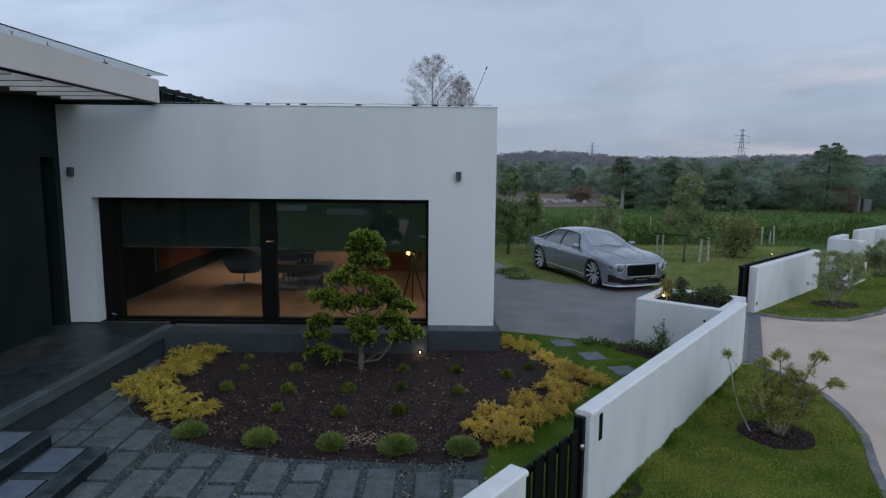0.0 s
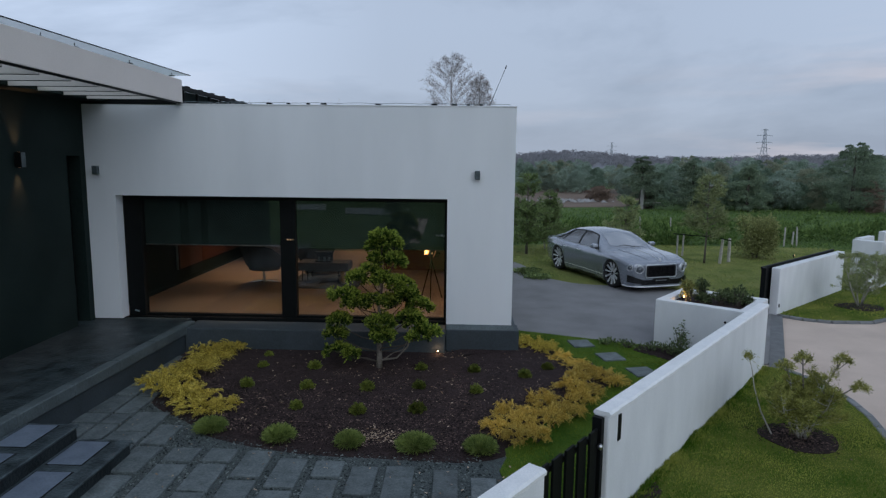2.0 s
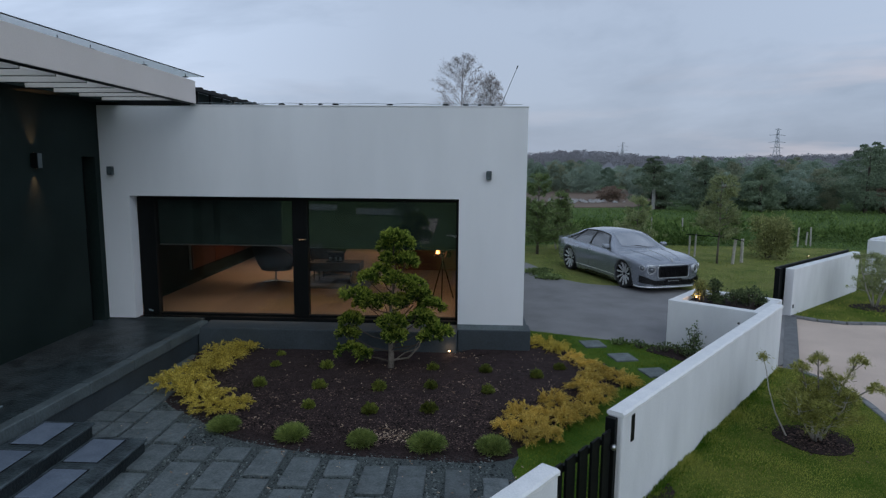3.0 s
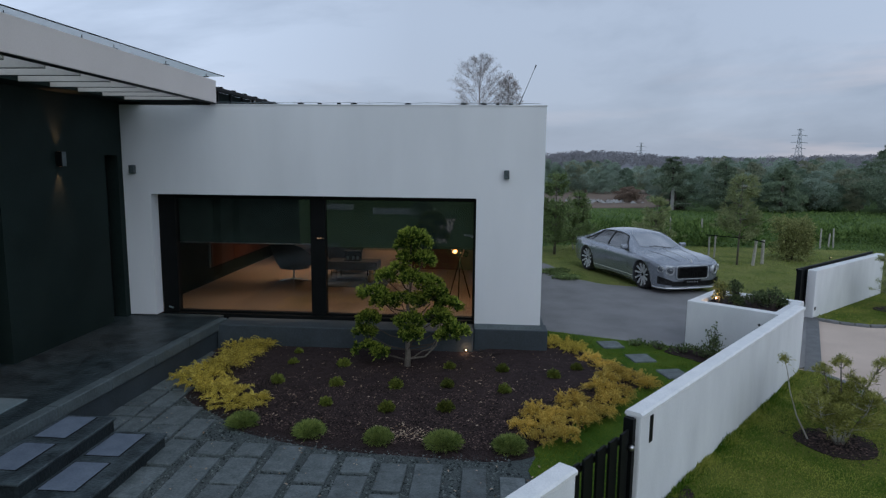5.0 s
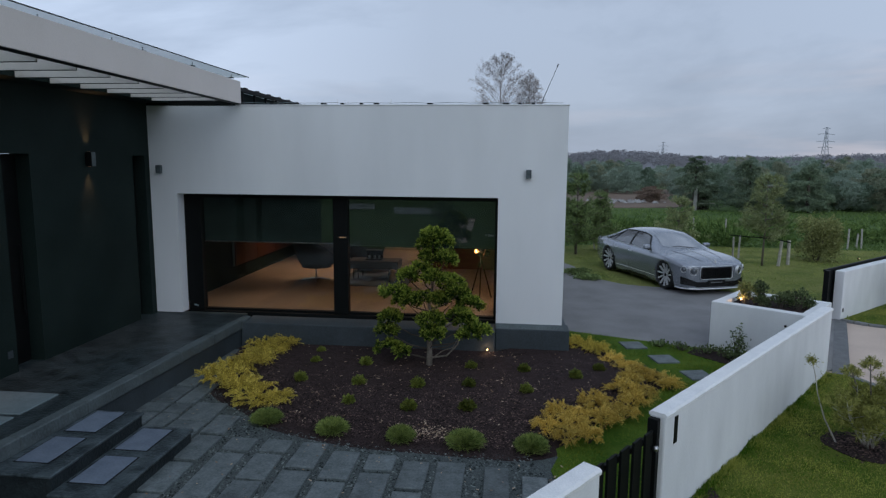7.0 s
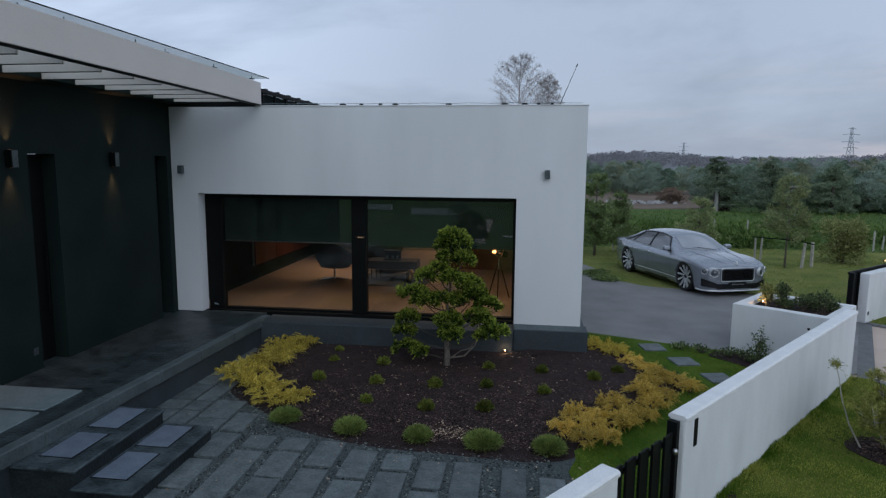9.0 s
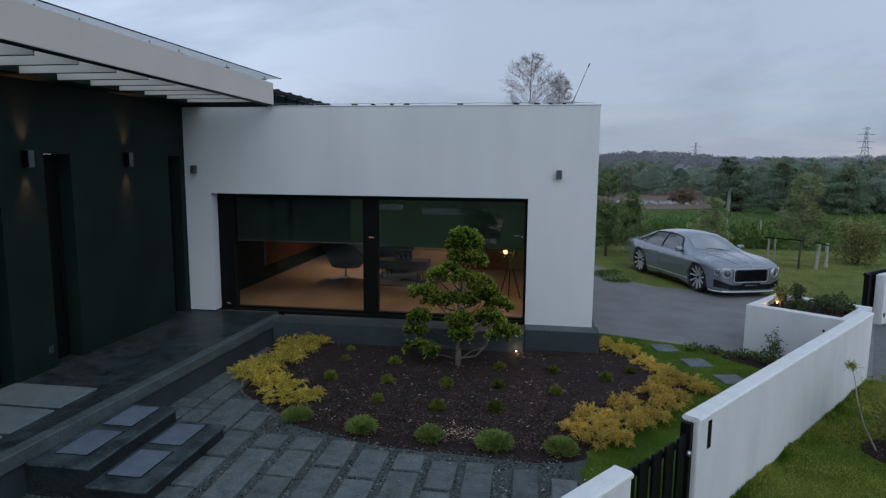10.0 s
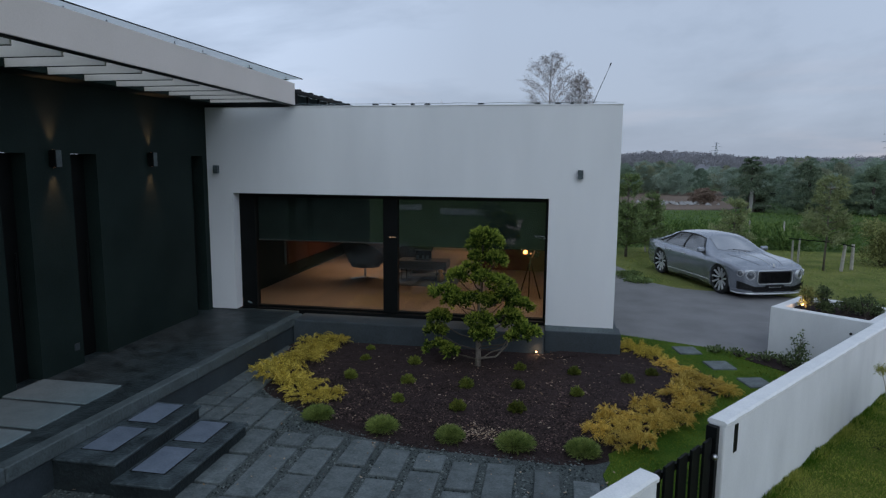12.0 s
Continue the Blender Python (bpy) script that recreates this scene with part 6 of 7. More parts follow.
round_bush("yellow_bush", "round yellowish-green leafy bush on the lawn", 10.1, 12.7, 0.95, 1.02, 8000, YELLOWB, 61, 0.09, -0.20)
# unseen bush, added for its dark mirror image in the panes
round_bush("lane_bush", "dark green bush added out of view for the panes", -4.6, -22.5, 0.9, 0.75, 2600, PINE_DARK, 64, 0.10)
round_bush("low_hedge_bush", "low dark green shrub by the drive corner", 1.15, 8.5, 0.55, 0.07, 1100, PINE_BUSHY, 62, 0.07)
round_bush("low_hedge_bush", "low dark green shrub by the drive corner", 1.42, 7.75, 0.48, 0.06, 1000, PINE_BUSHY, 63, 0.07)
# planter shrubs
PLANTER_LEAF = leafy("planter_leaf", (0.07, 0.085, 0.025), (0.34, 0.31, 0.10), rand=0.2)
PLANTER_DARK = leafy("planter_dark_leaf", (0.03, 0.05, 0.025), (0.16, 0.20, 0.085), rand=0.2)
for k, (u, v_, r, h, m_) in enumerate(((0.55, 1.20, 0.20, 0.24, PLANTER_LEAF), (0.62, 0.93, 0.17, 0.11, PLANTER_DARK), (0.75, 0.66, 0.20, 0.17, PLANTER_DARK), (0.80, 0.36, 0.21, 0.23, PLANTER_DARK), (1.0, 0.28, 0.16, 0.12, PLANTER_DARK), (1.05, 1.1, 0.18, 0.24, PLANTER_DARK), (1.15, 0.60, 0.20, 0.13, PLANTER_DARK))):
    q = pl.matrix_basis @ Vector((u, v_, 0.80))
    round_bush("planter_shrub", "small %s shrub growing in the white planter" % ("yellowish" if m_ is PLANTER_LEAF else "dark green"), q.x, q.y, r, h, 420, m_, 70 + k, 0.06, 0.80, "planter shrubs", 0.025)
# plants along the planter's foot
FOOT_LEAF = leafy("foot_leaf", (0.045, 0.075, 0.028), (0.21, 0.27, 0.11), rand=0.2)
for k, (x, y, r, h) in enumerate(((2.25, 0.55, 0.28, 0.07), (2.65, 0.35, 0.30, 0.08), (2.9, 0.12, 0.25, 0.12), (3.02, -0.12, 0.20, 0.14), (3.25, -0.28, 0.2, 0.12), (1.9, 0.75, 0.22, 0.05))):
    round_bush("foot_shrub", "low leafy green plant at the foot of the planter", x, y, r, h, 150, FOOT_LEAF, 80 + k, 0.055, -0.02, "planter foot plants", 0.03)
tall = thing("foot_shrub", "upright twiggy green shrub at the foot of the planter", "shrub", 3.05, 0.03, -0.02, group="planter foot plants")
gw = np.random.default_rng(88)
sv, bm = [], bmesh.new()
for dx, dy, h in ((0.02, 0.0, 0.60), (-0.09, 0.03, 0.50), (0.09, -0.04, 0.42), (-0.04, -0.07, 0.36), (0.07, 0.07, 0.52), (-0.13, 0.0, 0.28), (0.15, 0.02, 0.30)):
    tube([(0, 0, -0.02), (dx * 0.4, dy * 0.4, h * 0.5), (dx, dy, h)], [0.008, 0.006, 0.003], 5, bm=bm)
    for q in np.linspace(0.5, 1.0, 4):
        c = np.array([dx * q, dy * q, h * q])
        sv.append(leaves(c + gw.normal(size=(11, 3)) * np.array([0.035, 0.035, 0.028]), np.array([0, 0, 0.3]) + unit(gw.normal(size=(11, 3))), gw.uniform(0.04, 0.065, 11), 0.026, gw))
part("stem", bm, BARK_DARK, tall)
v, f = merge(sv)
mesh_np("foliage", v, f, FOOT_LEAF, tall)
# long uncut grass along the foot of the garden wall
nb = 5200
us = gw.uniform(0.0, 6.1, nb)
keep = np.array([noise.noise(Vector((u * 2.2, 4.0, 0))) for u in us])
root = np.array([(*st(u, -0.008 - abs(w) * 0.035), -0.02) for u, w in zip(us, gw.normal(size=nb))])
v, f = leaves(root, np.array([0, 0, 1.0]) + gw.normal(size=(nb, 3)) * 0.35, gw.uniform(0.04, 0.10, nb) * (1.0 + 0.9 * keep), 0.009, gw)
tagged(mesh_np("wall_foot_grass", v, f, GRASS), "long uncut grass along the foot of the wall", "grass", "", "stuff")
wall_soil = [st(0.25, -0.01), st(0.55, -0.26), st(0.95, -0.20), st(1.15, -0.01)]
setting("wall_foot_soil", prism(wall_soil, -0.03, 0.004), SOIL, "dark bare soil patch at the wall foot", "soil")
soil_spot = [(2.3, 0.35), (2.9, -0.35), (3.5, -0.62), (3.72, -0.38), (2.95, 0.48), (2.5, 0.66)]
setting("soil_patch", prism(soil_spot, -0.03, 0.0), SOIL, "dark soil patch at the planter foot", "soil")

# ---- loose stuff on the ground ----
def chips(name, pts, z, size, flat, mat, label, category, gen):
    """Small tilted angular bits, each a squashed wedge."""
    n = len(pts)
    c = np.concatenate([pts, np.full((n, 1), z)], 1) if np.isscalar(z) else np.concatenate([pts, z[:, None]], 1)
    s = size * gen.uniform(0.5, 1.5, (n, 1, 1))
    shp = np.array([[-1, -0.6, 0], [1, -0.5, 0], [0.8, 0.6, 0], [-0.9, 0.5, 0], [0.1, 0.0, flat]])[None] * s * gen.uniform(0.7, 1.3, (n, 5, 1))
    a = gen.uniform(0, 2 * math.pi, n)
    ca, sa = np.cos(a)[:, None], np.sin(a)[:, None]
    x, y, zz = shp[..., 0], shp[..., 1], shp[..., 2] + shp[..., 0] * gen.normal(0, 0.25, (n, 1))
    v = np.stack([x * ca - y * sa, x * sa + y * ca, zz], -1) + c[:, None]
    i = np.arange(n)[:, None] * 5
    f = np.concatenate([i + np.array([[0, 1, 4]]), i + np.array([[1, 2, 4]]), i + np.array([[2, 3, 4]]), i + np.array([[3, 0, 4]])])
    return tagged(mesh_np(name, v.reshape(-1, 3), f, mat), label, category, "", "stuff")


MULCH_CHIP = leafy("mulch_chip", (0.006, 0.0045, 0.004), (0.25, 0.165, 0.145), 0.9, 0.0)
PEBBLE = leafy("pebble_grey", (0.024, 0.031, 0.031), (0.30, 0.34, 0.33), 0.8, 0.0)
for chip_mat in (MULCH_CHIP, PEBBLE):
    ends = chip_mat.node_tree.nodes["Color Ramp"].color_ramp.elements
    ends[0].position, ends[1].position = 0.38, 0.95
DRYLEAF = leafy("dry_leaf", (0.18, 0.11, 0.065), (0.62, 0.48, 0.36), 0.8, 0.15)


def bed_z(p):
    return np.full(len(p), 0.052) + 0.03 * np.clip((p[:, 1] + 2.5) / 2.5, 0, 1)


g4 = np.random.default_rng(99)
inner_bed = [(x * 0.95 - 0.1, y * 0.95 - 0.06) for x, y in BED]
p = scatter(inner_bed, 24000, gen=g4)
chips("bark_chips", p, bed_z(p), 0.0105, 0.6, MULCH_CHIP, "brown bark mulch chips over the bed", "mulch", g4)
p = np.concatenate([scatter(inner_bed, 400, gen=g4), np.array([-1.87, -3.72]) + g4.normal(size=(150, 2)) * np.array([0.20, 0.13]), np.array([-1.0, -0.55]) + g4.normal(size=(18, 2)) * 0.12])
chips("fallen_leaves", p, bed_z(p) + 0.012, 0.014, 0.35, DRYLEAF, "scattered pale dry leaves on the mulch", "leaves", g4)
p = scatter([(-6.2, -7.5), (0.3, -7.5), (-0.5, -4.6), (-0.7, -4.0), (-5.0, -2.9), (-5.6, -0.3), (-6.2, -0.3)], 15000, [inner_bed], g4)
chips("gravel_stones", p, -0.019, 0.013, 0.75, PEBBLE, "small grey gravel stones between the slabs", "gravel", g4)
p = scatter([(-6.2, -7.0), (0.2, -7.0), (-0.3, -4.2), (-5.9, -0.6)], 330, gen=g4)
chips("blown_leaves", p, 0.016, 0.012, 0.3, DRYLEAF, "a few dry leaves blown over the slabs", "leaves", g4)
p = np.array([3.42, -3.36]) + g4.normal(size=(900, 2)) * np.array([0.20, 0.19])
chips("ring_chips", p, 0.006, 0.014, 0.5, MULCH_CHIP, "bark chips round the pine shrub", "mulch", g4)


def grass(name, polys, count, length, width, mat, label, holes=(), z=-0.008, gen=g4, upright=0.9):
    sets = []
    for poly in polys:
        p = scatter(poly, count, holes, gen)
        n = len(p)
        base = np.concatenate([p, np.full((n, 1), z)], 1)
        patch = 0.75 + 0.5 * np.sin(p[:, 0] * 2.3 + 1.2 * np.sin(p[:, 1] * 1.7)) * np.sin(p[:, 1] * 2.1)
        way = gen.normal(size=(n, 3)) * 0.55 + np.array([0, 0, upright])
        way[:, 2] = np.abs(way[:, 2])
        sets.append(leaves(base, way, length * gen.uniform(0.5, 1.3, n) * np.clip(patch, 0.45, 1.3), width, gen))
    v, f = merge(sets)
    return tagged(mesh_np(name, v, f, mat), label, "grass", "", "stuff")


stones = [[(1.1, 0.45), (1.65, 0.4), (1.7, 0.98), (1.15, 1.0)], [(1.5, -0.4), (2.05, -0.36), (2.05, 0.18), (1.5, 0.15)], [(1.85, -1.2), (2.4, -1.15), (2.4, -0.62), (1.85, -0.65)]]
ring1 = [(3.42 + 0.36 * math.cos(t), -3.36 + 0.33 * math.sin(t)) for t in np.linspace(0, 6.2, 20)]
near_lawn = [st(-0.9, -0.02), (1.2, -7.6), (3.0, -6.6), (3.84, -4.78), (4.14, -4.13), (4.55, -3.36), (4.78, -2.61), (4.88, -1.95), (4.86, -1.3), (4.62, -0.55), st(6.1, -0.02)]
grass("garden_grass", [LAWN_IN], 22000, 0.038, 0.006, GARDEN_GRASS, "short green garden grass", [BED, soil_spot, *stones])
grass("front_lawn_grass", [near_lawn], 70000, 0.034, 0.006, GRASS, "short mown green grass of the front lawn", [ring1])
edge = [st(0, -0.012), st(0, -0.14), st(6.1, -0.14), st(6.1, -0.012)]
grass("wall_foot_grass", [edge], 6500, 0.062, 0.007, GARDEN_GRASS, "longer green grass along the wall foot")
grass("back_lawn_grass", [LAWN_BACK], 26000, 0.050, 0.014, BACK_GRASS, "short mown grass behind the drive", [DRIVE], -0.03)
grass("far_lawn_grass", [LAWN_FAR], 12000, 0.055, 0.013, GRASS, "short grass on the far lawn island")

# ---- meadow and distance ----
meadow = [(-1, 15.6), (9, 16.2), (16, 15.3), (21, 17), (60, 20), (60, 26), (-6, 22)]
far_meadow = [(-6, 22), (60, 26), (60, 40), (-6, 36)]
grass("far_meadow_grass", [far_meadow], 24000, 0.22, 0.05, WEED, "lighter green meadow grass", (), -0.06)
grass("meadow_weeds", [meadow], 34000, 0.20, 0.04, WEED, "tall rough green meadow weeds", (), -0.06, upright=0.35)
g6 = np.random.default_rng(17)
sets = []
for _ in range(190):
    p = scatter(meadow, 1, gen=g6)
    if len(p):
        r = g6.uniform(0.35, 1.0)
        sets.append(pad_cloud((p[0, 0], p[0, 1], 0.05), (r, r, r * 0.75), 170, g6, 0.22, 0.10, 0.5))
v, f = merge(sets)
tagged(mesh_np("bramble_clumps", v, f, WEED), "rough green bramble clumps in the meadow", "brambles", "", "stuff")
FIELD = surf("bare_field", (0.12, 0.080, 0.056), (0.21, 0.15, 0.11), 0.3, 0.95, 0.8, 8)
setting("bare_field", prism([(-4, 36), (12, 40), (17, 52), (26, 75), (-10, 75)], -0.07, -0.03), FIELD, "brown bare field with rubble", "field")
RUB = surf("pale_rubble", (0.22, 0.21, 0.20), (0.45, 0.44, 0.43), 2, 0.9, 0.5, 20)
p = np.concatenate([np.array([9.0, 46.0]) + g6.normal(size=(46, 2)) * np.array([1.7, 1.0]), np.array([6.0, 44.0]) + g6.normal(size=(10, 2)) * np.array([0.6, 0.6])])
chips("rubble", p, 0.0, 0.20, 0.9, RUB, "pale rubble heaps on the bare field", "rubble", g6)


def far_tree(g, x, y, h, r, kind, fine=1, flat=0.7):
    """Leaf clumps of one distant tree."""
    sets = []
    n = (16 if kind else 20) * fine
    for k in range(n):
        f = (k + 0.5) / n
        rr = r * ((1 - f) ** 0.6 * 0.9 + 0.12 if kind else math.sin(0.25 + f * 2.6) * 0.9)
        a = g.uniform(0, 2 * math.pi)
        q = math.sqrt(g.uniform(0.05, 1)) * rr * g.uniform(0.6, 1.05)
        c = (x + math.cos(a) * q, y + math.sin(a) * q, h * (0.02 + 0.94 * f))
        s = max(0.3, rr * g.uniform(0.3, 0.6)) / fine ** 0.4
        sets.append(pad_cloud(c, (s, s, s * flat), 210, g, 0.13, 0.075, 0.4))
    return merge(sets)


g7 = np.random.default_rng(77)
# Three woodland tones, each with distance haze mixed into the leaf colour.
WOODS = ((WOOD_LEAF, "dense mixed green woodland beyond the meadow"), (leafy("hazy_woodland_pine", (0.18, 0.25, 0.185), (0.295, 0.385, 0.28), rand=0.0, through_light=0.42, far=True, blend=0.7, spec=0.05), "dark green pines among the woodland"), (leafy("hazy_woodland_olive", (0.28, 0.30, 0.215), (0.41, 0.435, 0.305), rand=0.0, through_light=0.42, far=True, blend=0.7, spec=0.05), "olive-brown broadleaf trees among the woodland"))
wood_sets = [[], [], []]
for k in range(200):
    x = g7.uniform(6, 62)
    y = 40 + g7.uniform(0, 26) + (9 if x < 16 else 0)
    if x < 15 and y < 60:
        y += 16
    tone = int(g7.choice([0, 0, 0, 1, 1, 2]))
    h = g7.uniform(2.8, 4.3) * (y / 46) ** 0.3 * (0.80 if x < 20 else 0.93)
    wood_sets[tone].append(far_tree(g7, x, y, h, h * g7.uniform(0.36, 0.66), tone == 1 or g7.random() < 0.3))
for k in range(34):
    x = g7.uniform(14.8, 46)
    h = g7.uniform(1.9, 3.2)
    wood_sets[int(g7.choice([0, 0, 1, 1, 2]))].append(far_tree(g7, x, 37.5 + g7.uniform(0, 4.5), h, h * g7.uniform(0.45, 0.7), False))
for k in range(46):
    x = g7.uniform(-12, 22)
    wood_sets[0].append(far_tree(g7, x, 74 + g7.uniform(0, 14), g7.uniform(2.3, 3.1), 2.2, False))
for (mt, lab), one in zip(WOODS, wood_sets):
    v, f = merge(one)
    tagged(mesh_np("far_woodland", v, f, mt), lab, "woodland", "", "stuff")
bm = bmesh.new()
for k in range(60):
    x, y = g7.uniform(18, 62), 44 + g7.uniform(0, 20)
    tube([(x, y, -0.1), (x + g7.normal() * 0.1, y, 2.0)], [0.10, 0.04], 5, bm=bm)
tagged(part("far_trunks", bm, BARK_DARK), "dark trunks of the woodland edge", "trunks", "", "stuff")
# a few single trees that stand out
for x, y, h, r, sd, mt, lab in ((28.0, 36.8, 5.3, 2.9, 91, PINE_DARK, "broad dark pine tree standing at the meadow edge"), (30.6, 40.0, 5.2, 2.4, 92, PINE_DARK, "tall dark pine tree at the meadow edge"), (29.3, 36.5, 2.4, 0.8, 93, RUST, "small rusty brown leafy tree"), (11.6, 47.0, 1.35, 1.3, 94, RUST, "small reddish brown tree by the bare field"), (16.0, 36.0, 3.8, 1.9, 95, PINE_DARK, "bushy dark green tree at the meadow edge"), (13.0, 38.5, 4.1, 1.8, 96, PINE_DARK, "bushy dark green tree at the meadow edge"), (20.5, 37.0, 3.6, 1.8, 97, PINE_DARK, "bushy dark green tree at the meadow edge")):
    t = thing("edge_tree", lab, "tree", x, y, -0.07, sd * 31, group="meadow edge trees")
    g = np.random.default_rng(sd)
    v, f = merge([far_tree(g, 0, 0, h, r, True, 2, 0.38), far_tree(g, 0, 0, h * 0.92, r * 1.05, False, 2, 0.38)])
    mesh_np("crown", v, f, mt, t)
    part("trunk", tube([(0, 0, -0.1), (0.05, 0, h * 0.5), (0, 0, h * 0.9)], [0.16, 0.10, 0.03], 7), BARK_DARK, t)

# wooded hill on the horizon, distance haze painted into its blue-grey
HILL = surf("hazy_hill_wood", (0.26, 0.265, 0.29), (0.31, 0.315, 0.34), 0.03, 0.95, 0.0, 0.2)


def ridge_at(x):
    """Height of the wooded ridge: a round hill, a dip, then a long low crest."""
    return 5.6 + 0.8 * noise.noise(Vector((x * 0.012, 3.1, 0))) + 3.2 * math.exp(-((x - 52) / 26) ** 2) + 2.3 / (1 + math.exp(-(x - 135) / 14))


bm = bmesh.new()
prev = None
for k in range(141):
    x = -120 + k * 6.5
    ridge = ridge_at(x) + 0.6 * noise.noise(Vector((x * 0.09, 0, 0)))
    col = [bm.verts.new((x, 270, -1)), bm.verts.new((x, 300 + 8 * noise.noise(Vector((x * 0.05, 9, 0))), ridge * 0.8)), bm.verts.new((x, 320, ridge)), bm.verts.new((x, 380, -1))]
    if prev:
        for j in range(3):
            bm.faces.new((prev[j], col[j], col[j + 1], prev[j + 1]))
    prev = col
bmesh.ops.recalc_face_normals(bm, faces=bm.faces[:])
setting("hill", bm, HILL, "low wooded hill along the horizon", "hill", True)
sets = []
for k in range(2400):
    x = g7.uniform(-60, 480)
    ridge = ridge_at(x)
    zc = ridge * g7.uniform(0.30, 0.95)
    s = g7.uniform(1.0, 2.4)
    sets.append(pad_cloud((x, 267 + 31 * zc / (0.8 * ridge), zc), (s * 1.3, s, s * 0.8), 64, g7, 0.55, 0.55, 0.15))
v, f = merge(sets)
# crowns near the sky's tone, so the haze sits in their colour
tagged(mesh_np("hill_trees", v, f, leafy("hazy_hill_twigs", (0.345, 0.34, 0.355), (0.40, 0.39, 0.405), 0.9, 0.5, 0.0, True, spec=0.0)), "bare trees over the far hill, greyed by painted haze", "woodland", "", "stuff")


def pylon(x, y, h, label):
    """A lattice power pylon."""
    p = thing("power_pylon", label, "pylon", x, y, -1, 20, group="pylons")
    steel = PYLON
    for sx in (-1, 1):
        for sy in (-1, 1):
            part("leg", tube([(sx * h * 0.09, sy * h * 0.09, 0), (sx * h * 0.03, sy * h * 0.03, h * 0.62), (sx * h * 0.012, sy * h * 0.012, h)], h * 0.0065, 4), steel, p)
    bm = bmesh.new()
    for k in range(9):
        a, b = h * k / 10, h * (k + 1) / 10
        wa, wb = h * (0.09 - 0.0082 * k), h * (0.09 - 0.0082 * (k + 1))
        for s in (-1, 1):
            tube([(-wa, s * wa, a), (wb, s * wb, b)], h * 0.004, 4, bm=bm)
            tube([(wa, s * wa, a), (-wb, s * wb, b)], h * 0.004, 4, bm=bm)
    part("bracing", bm, steel, p)
    for z, r in ((0.97, 0.10), (0.83, 0.24), (0.66, 0.26), (0.52, 0.20)):
        part("cross_arm", tube([(-r * h, 0, h * z), (0, 0, h * (z + 0.02)), (r * h, 0, h * z)], h * 0.009, 4), steel, p)


# Steel paled towards the sky to carry the haze of distance.
PYLON = surf("hazy_pylon_steel", (0.36, 0.38, 0.43), (0.42, 0.44, 0.49), 0.1, 0.7, 0.0, 1)
pylon(281, 597, 37.5, "grey lattice power pylon on the horizon")
pylon(232, 1000, 36.5, "distant grey lattice power pylon")

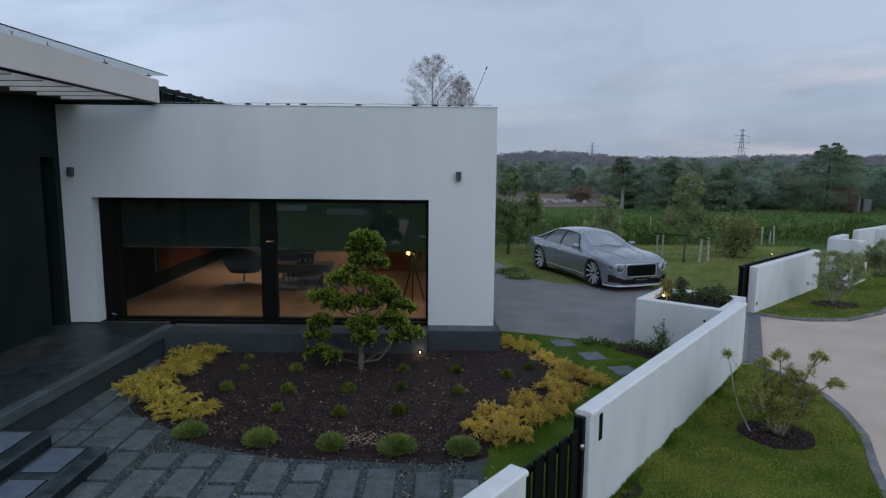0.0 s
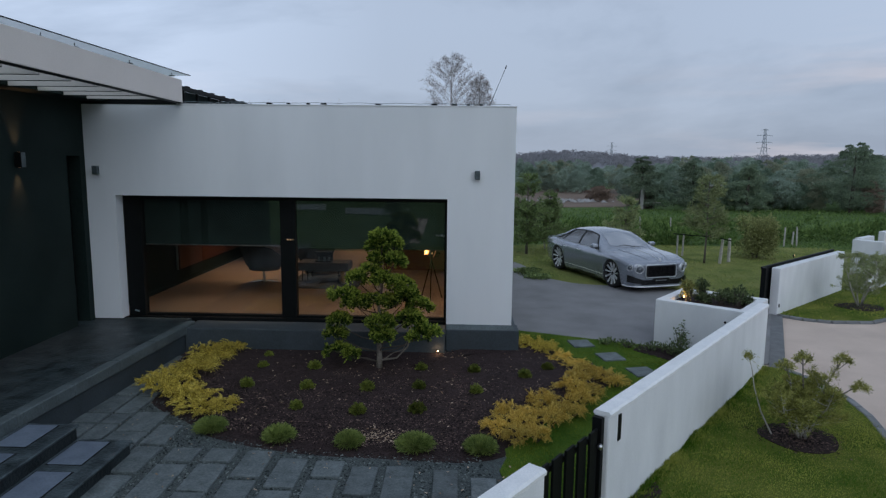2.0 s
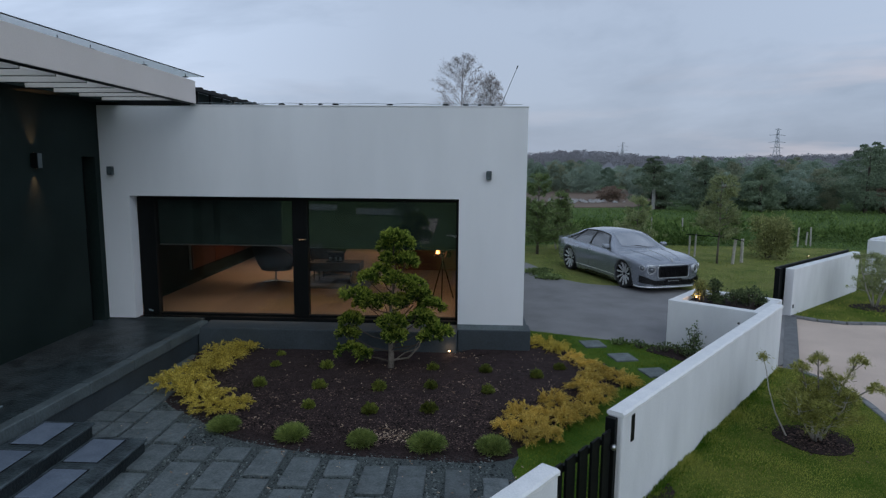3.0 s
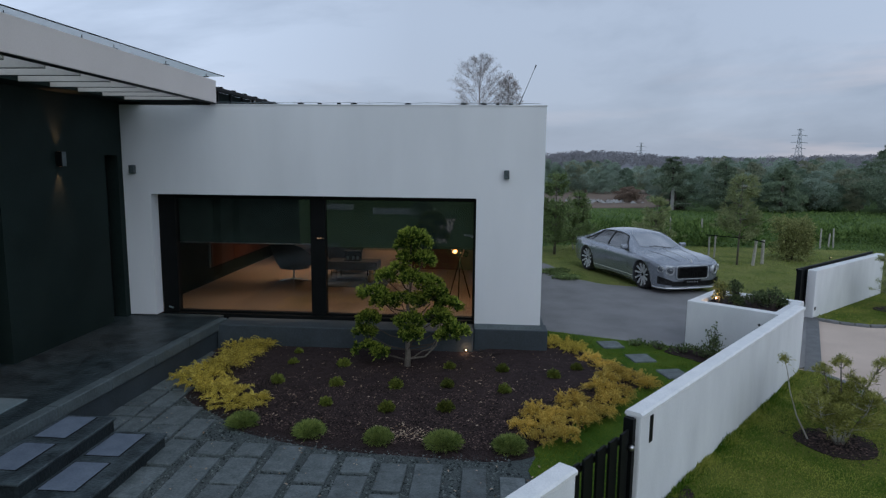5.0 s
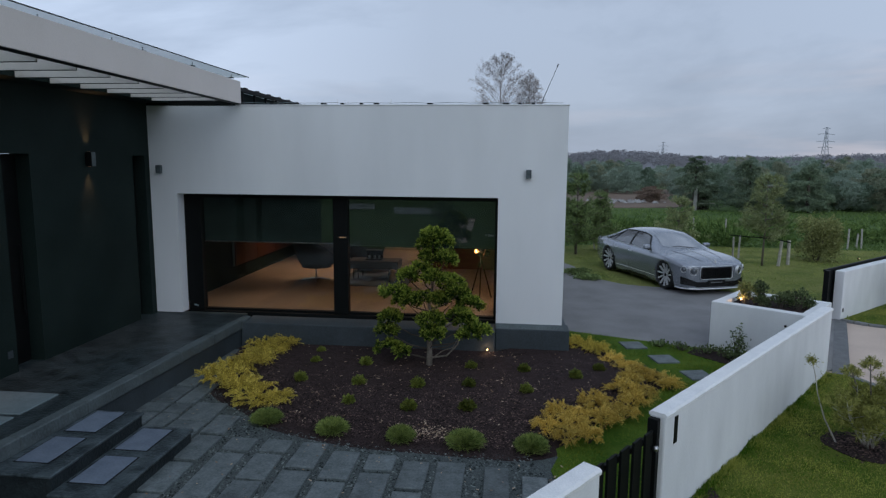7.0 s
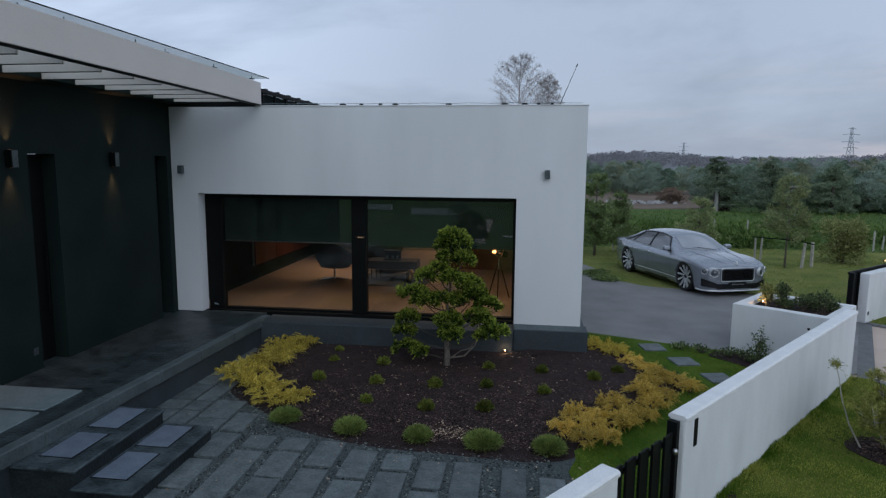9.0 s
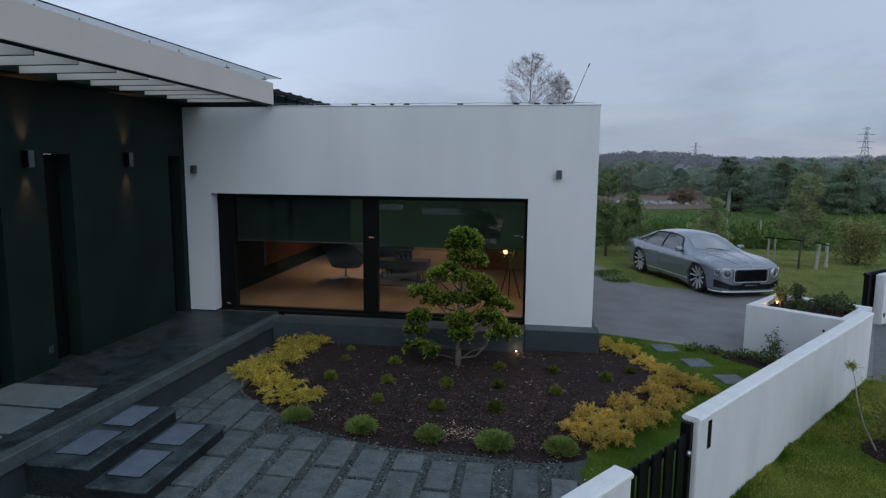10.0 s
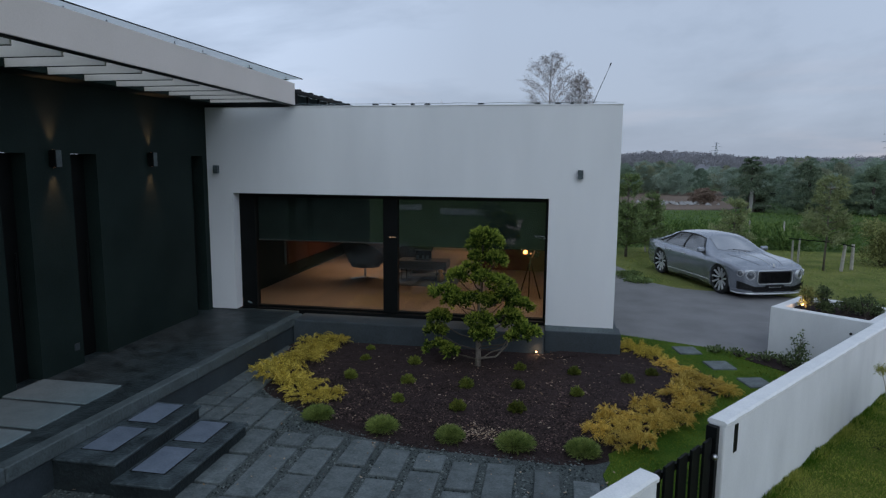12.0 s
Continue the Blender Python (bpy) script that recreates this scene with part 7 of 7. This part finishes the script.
# bare birches behind the house
def birch(x, y, h, half, low, seed, label):
    """A slender trunk, rising limbs and a round crown of fine forked twigs."""
    g = np.random.default_rng(seed)
    b = thing("bare_birch", label, "tree", x, y, -0.05, 0, group="bare trees")
    bm = bmesh.new()
    tw = []
    tube([(0, 0, 0), (0.04, 0, h * 0.4), (-0.03, 0, h * 0.75), (0.0, 0, h * 0.97)], [0.055, 0.042, 0.022, 0.006], 6, bm=bm)
    for k in range(46):
        z = low + (h * 0.95 - low) * ((k + g.uniform(0, 1)) / 46)
        f = (z - low) / (h - low)
        a = k * 2.4 + g.uniform(-0.4, 0.4)
        reach = half * (0.55 + 0.75 * math.sin(math.pi * min(1, 0.30 + f * 0.72))) * (1 - 0.45 * f) * g.uniform(0.75, 1.05)
        d = np.array([math.cos(a), math.sin(a), 0.0])
        p = np.array([0, 0, z])
        q = p + d * reach * 0.55 + np.array([0, 0, reach * 0.55])
        e = p + d * reach + np.array([0, 0, min(reach * 0.85, h * 1.0 - z)])
        tube([p, q, e], [0.010 * (1 - f * 0.5), 0.007, 0.003], 4, bm=bm, caps=False)
        for _ in range(19):
            t = g.uniform(0.25, 1.0)
            c = p + (q - p) * min(1, t * 2) if t < 0.5 else q + (e - q) * (t * 2 - 1)
            dd = unit(d * 0.7 + g.normal(size=3) * 0.55 + np.array([0, 0, 0.55]))
            ln = reach * g.uniform(0.22, 0.42)
            n = c + dd * ln
            tube([c, n], [0.0035, 0.002], 3, bm=bm, caps=False)
            m = 9
            tt = g.uniform(0.2, 1.0, (m, 1))
            tw.append(leaves(c + dd * ln * tt, dd * 0.8 + g.normal(size=(m, 3)) * 0.6, g.uniform(0.10, 0.24, m), 0.006, g, 0.0, 0.10))
    part("trunk", bm, TWIG, b, "thin bare grey branches")
    v, f = merge(tw)
    mesh_np("twig_crown", v, f, TWIG, b)


birch(-1.43, 16.0, 7.98, 1.08, 4.3, 105, "bare grey birch tree with fine twigs behind the house")
birch(-0.24, 16.2, 7.2, 0.60, 4.2, 106, "smaller bare birch tree with fine twigs behind the house")

# shed, posts and a flat lamp at the meadow edge
shed = thing("dark_shed", "dark open wooden shed at the woodland edge", "shed", 13.6, 38.2, -0.07, 12)
shed.scale = (0.55, 0.7, 0.8)
part("back", box(-1.2, 0.7, 0, 1.2, 0.8, 1.7), BARK_DARK, shed)
part("side", box(-1.2, -0.6, 0, -1.1, 0.7, 1.7), BARK_DARK, shed)
part("roof", box(-1.4, -0.8, 1.7, 1.4, 0.95, 1.8), BLACK_METAL, shed)
part("rail", box(-1.2, -0.6, 0.6, 1.2, -0.55, 0.7), BARK_PALE, shed)
post = thing("concrete_post", "grey upright concrete post", "post", 12.8, 37.6, -0.07)
part("shaft", box(-0.105, -0.1, 0, 0.105, 0.1, 1.75, 0.02), RUB, post)
cab = thing("utility_cabinet", "pale grey utility cabinet beside dark trees", "cabinet", 30.9, 36.6, -0.07)
part("body", box(-0.3, -0.2, 0, 0.3, 0.2, 1.05, 0.02), KERB, cab)
part("roof", box(-0.34, -0.24, 1.05, 0.34, 0.24, 1.10), BLACK_METAL, cab)
part("pole", tube([(-0.5, 0, 0), (-0.5, 0, 1.15)], 0.05, 6), BARK_PALE, cab)
sl = thing("street_lamp", "slim street lamp with a flat pale head", "street lamp", 16.5, 33.0, -0.07, 0)
part("column", tube([(0, 0, 0), (0, 0, 2.0)], 0.035, 6), KERB, sl)
part("head", box(-0.45, -0.15, 2.0, 0.35, 0.15, 2.09, 0.02), RUB, sl)
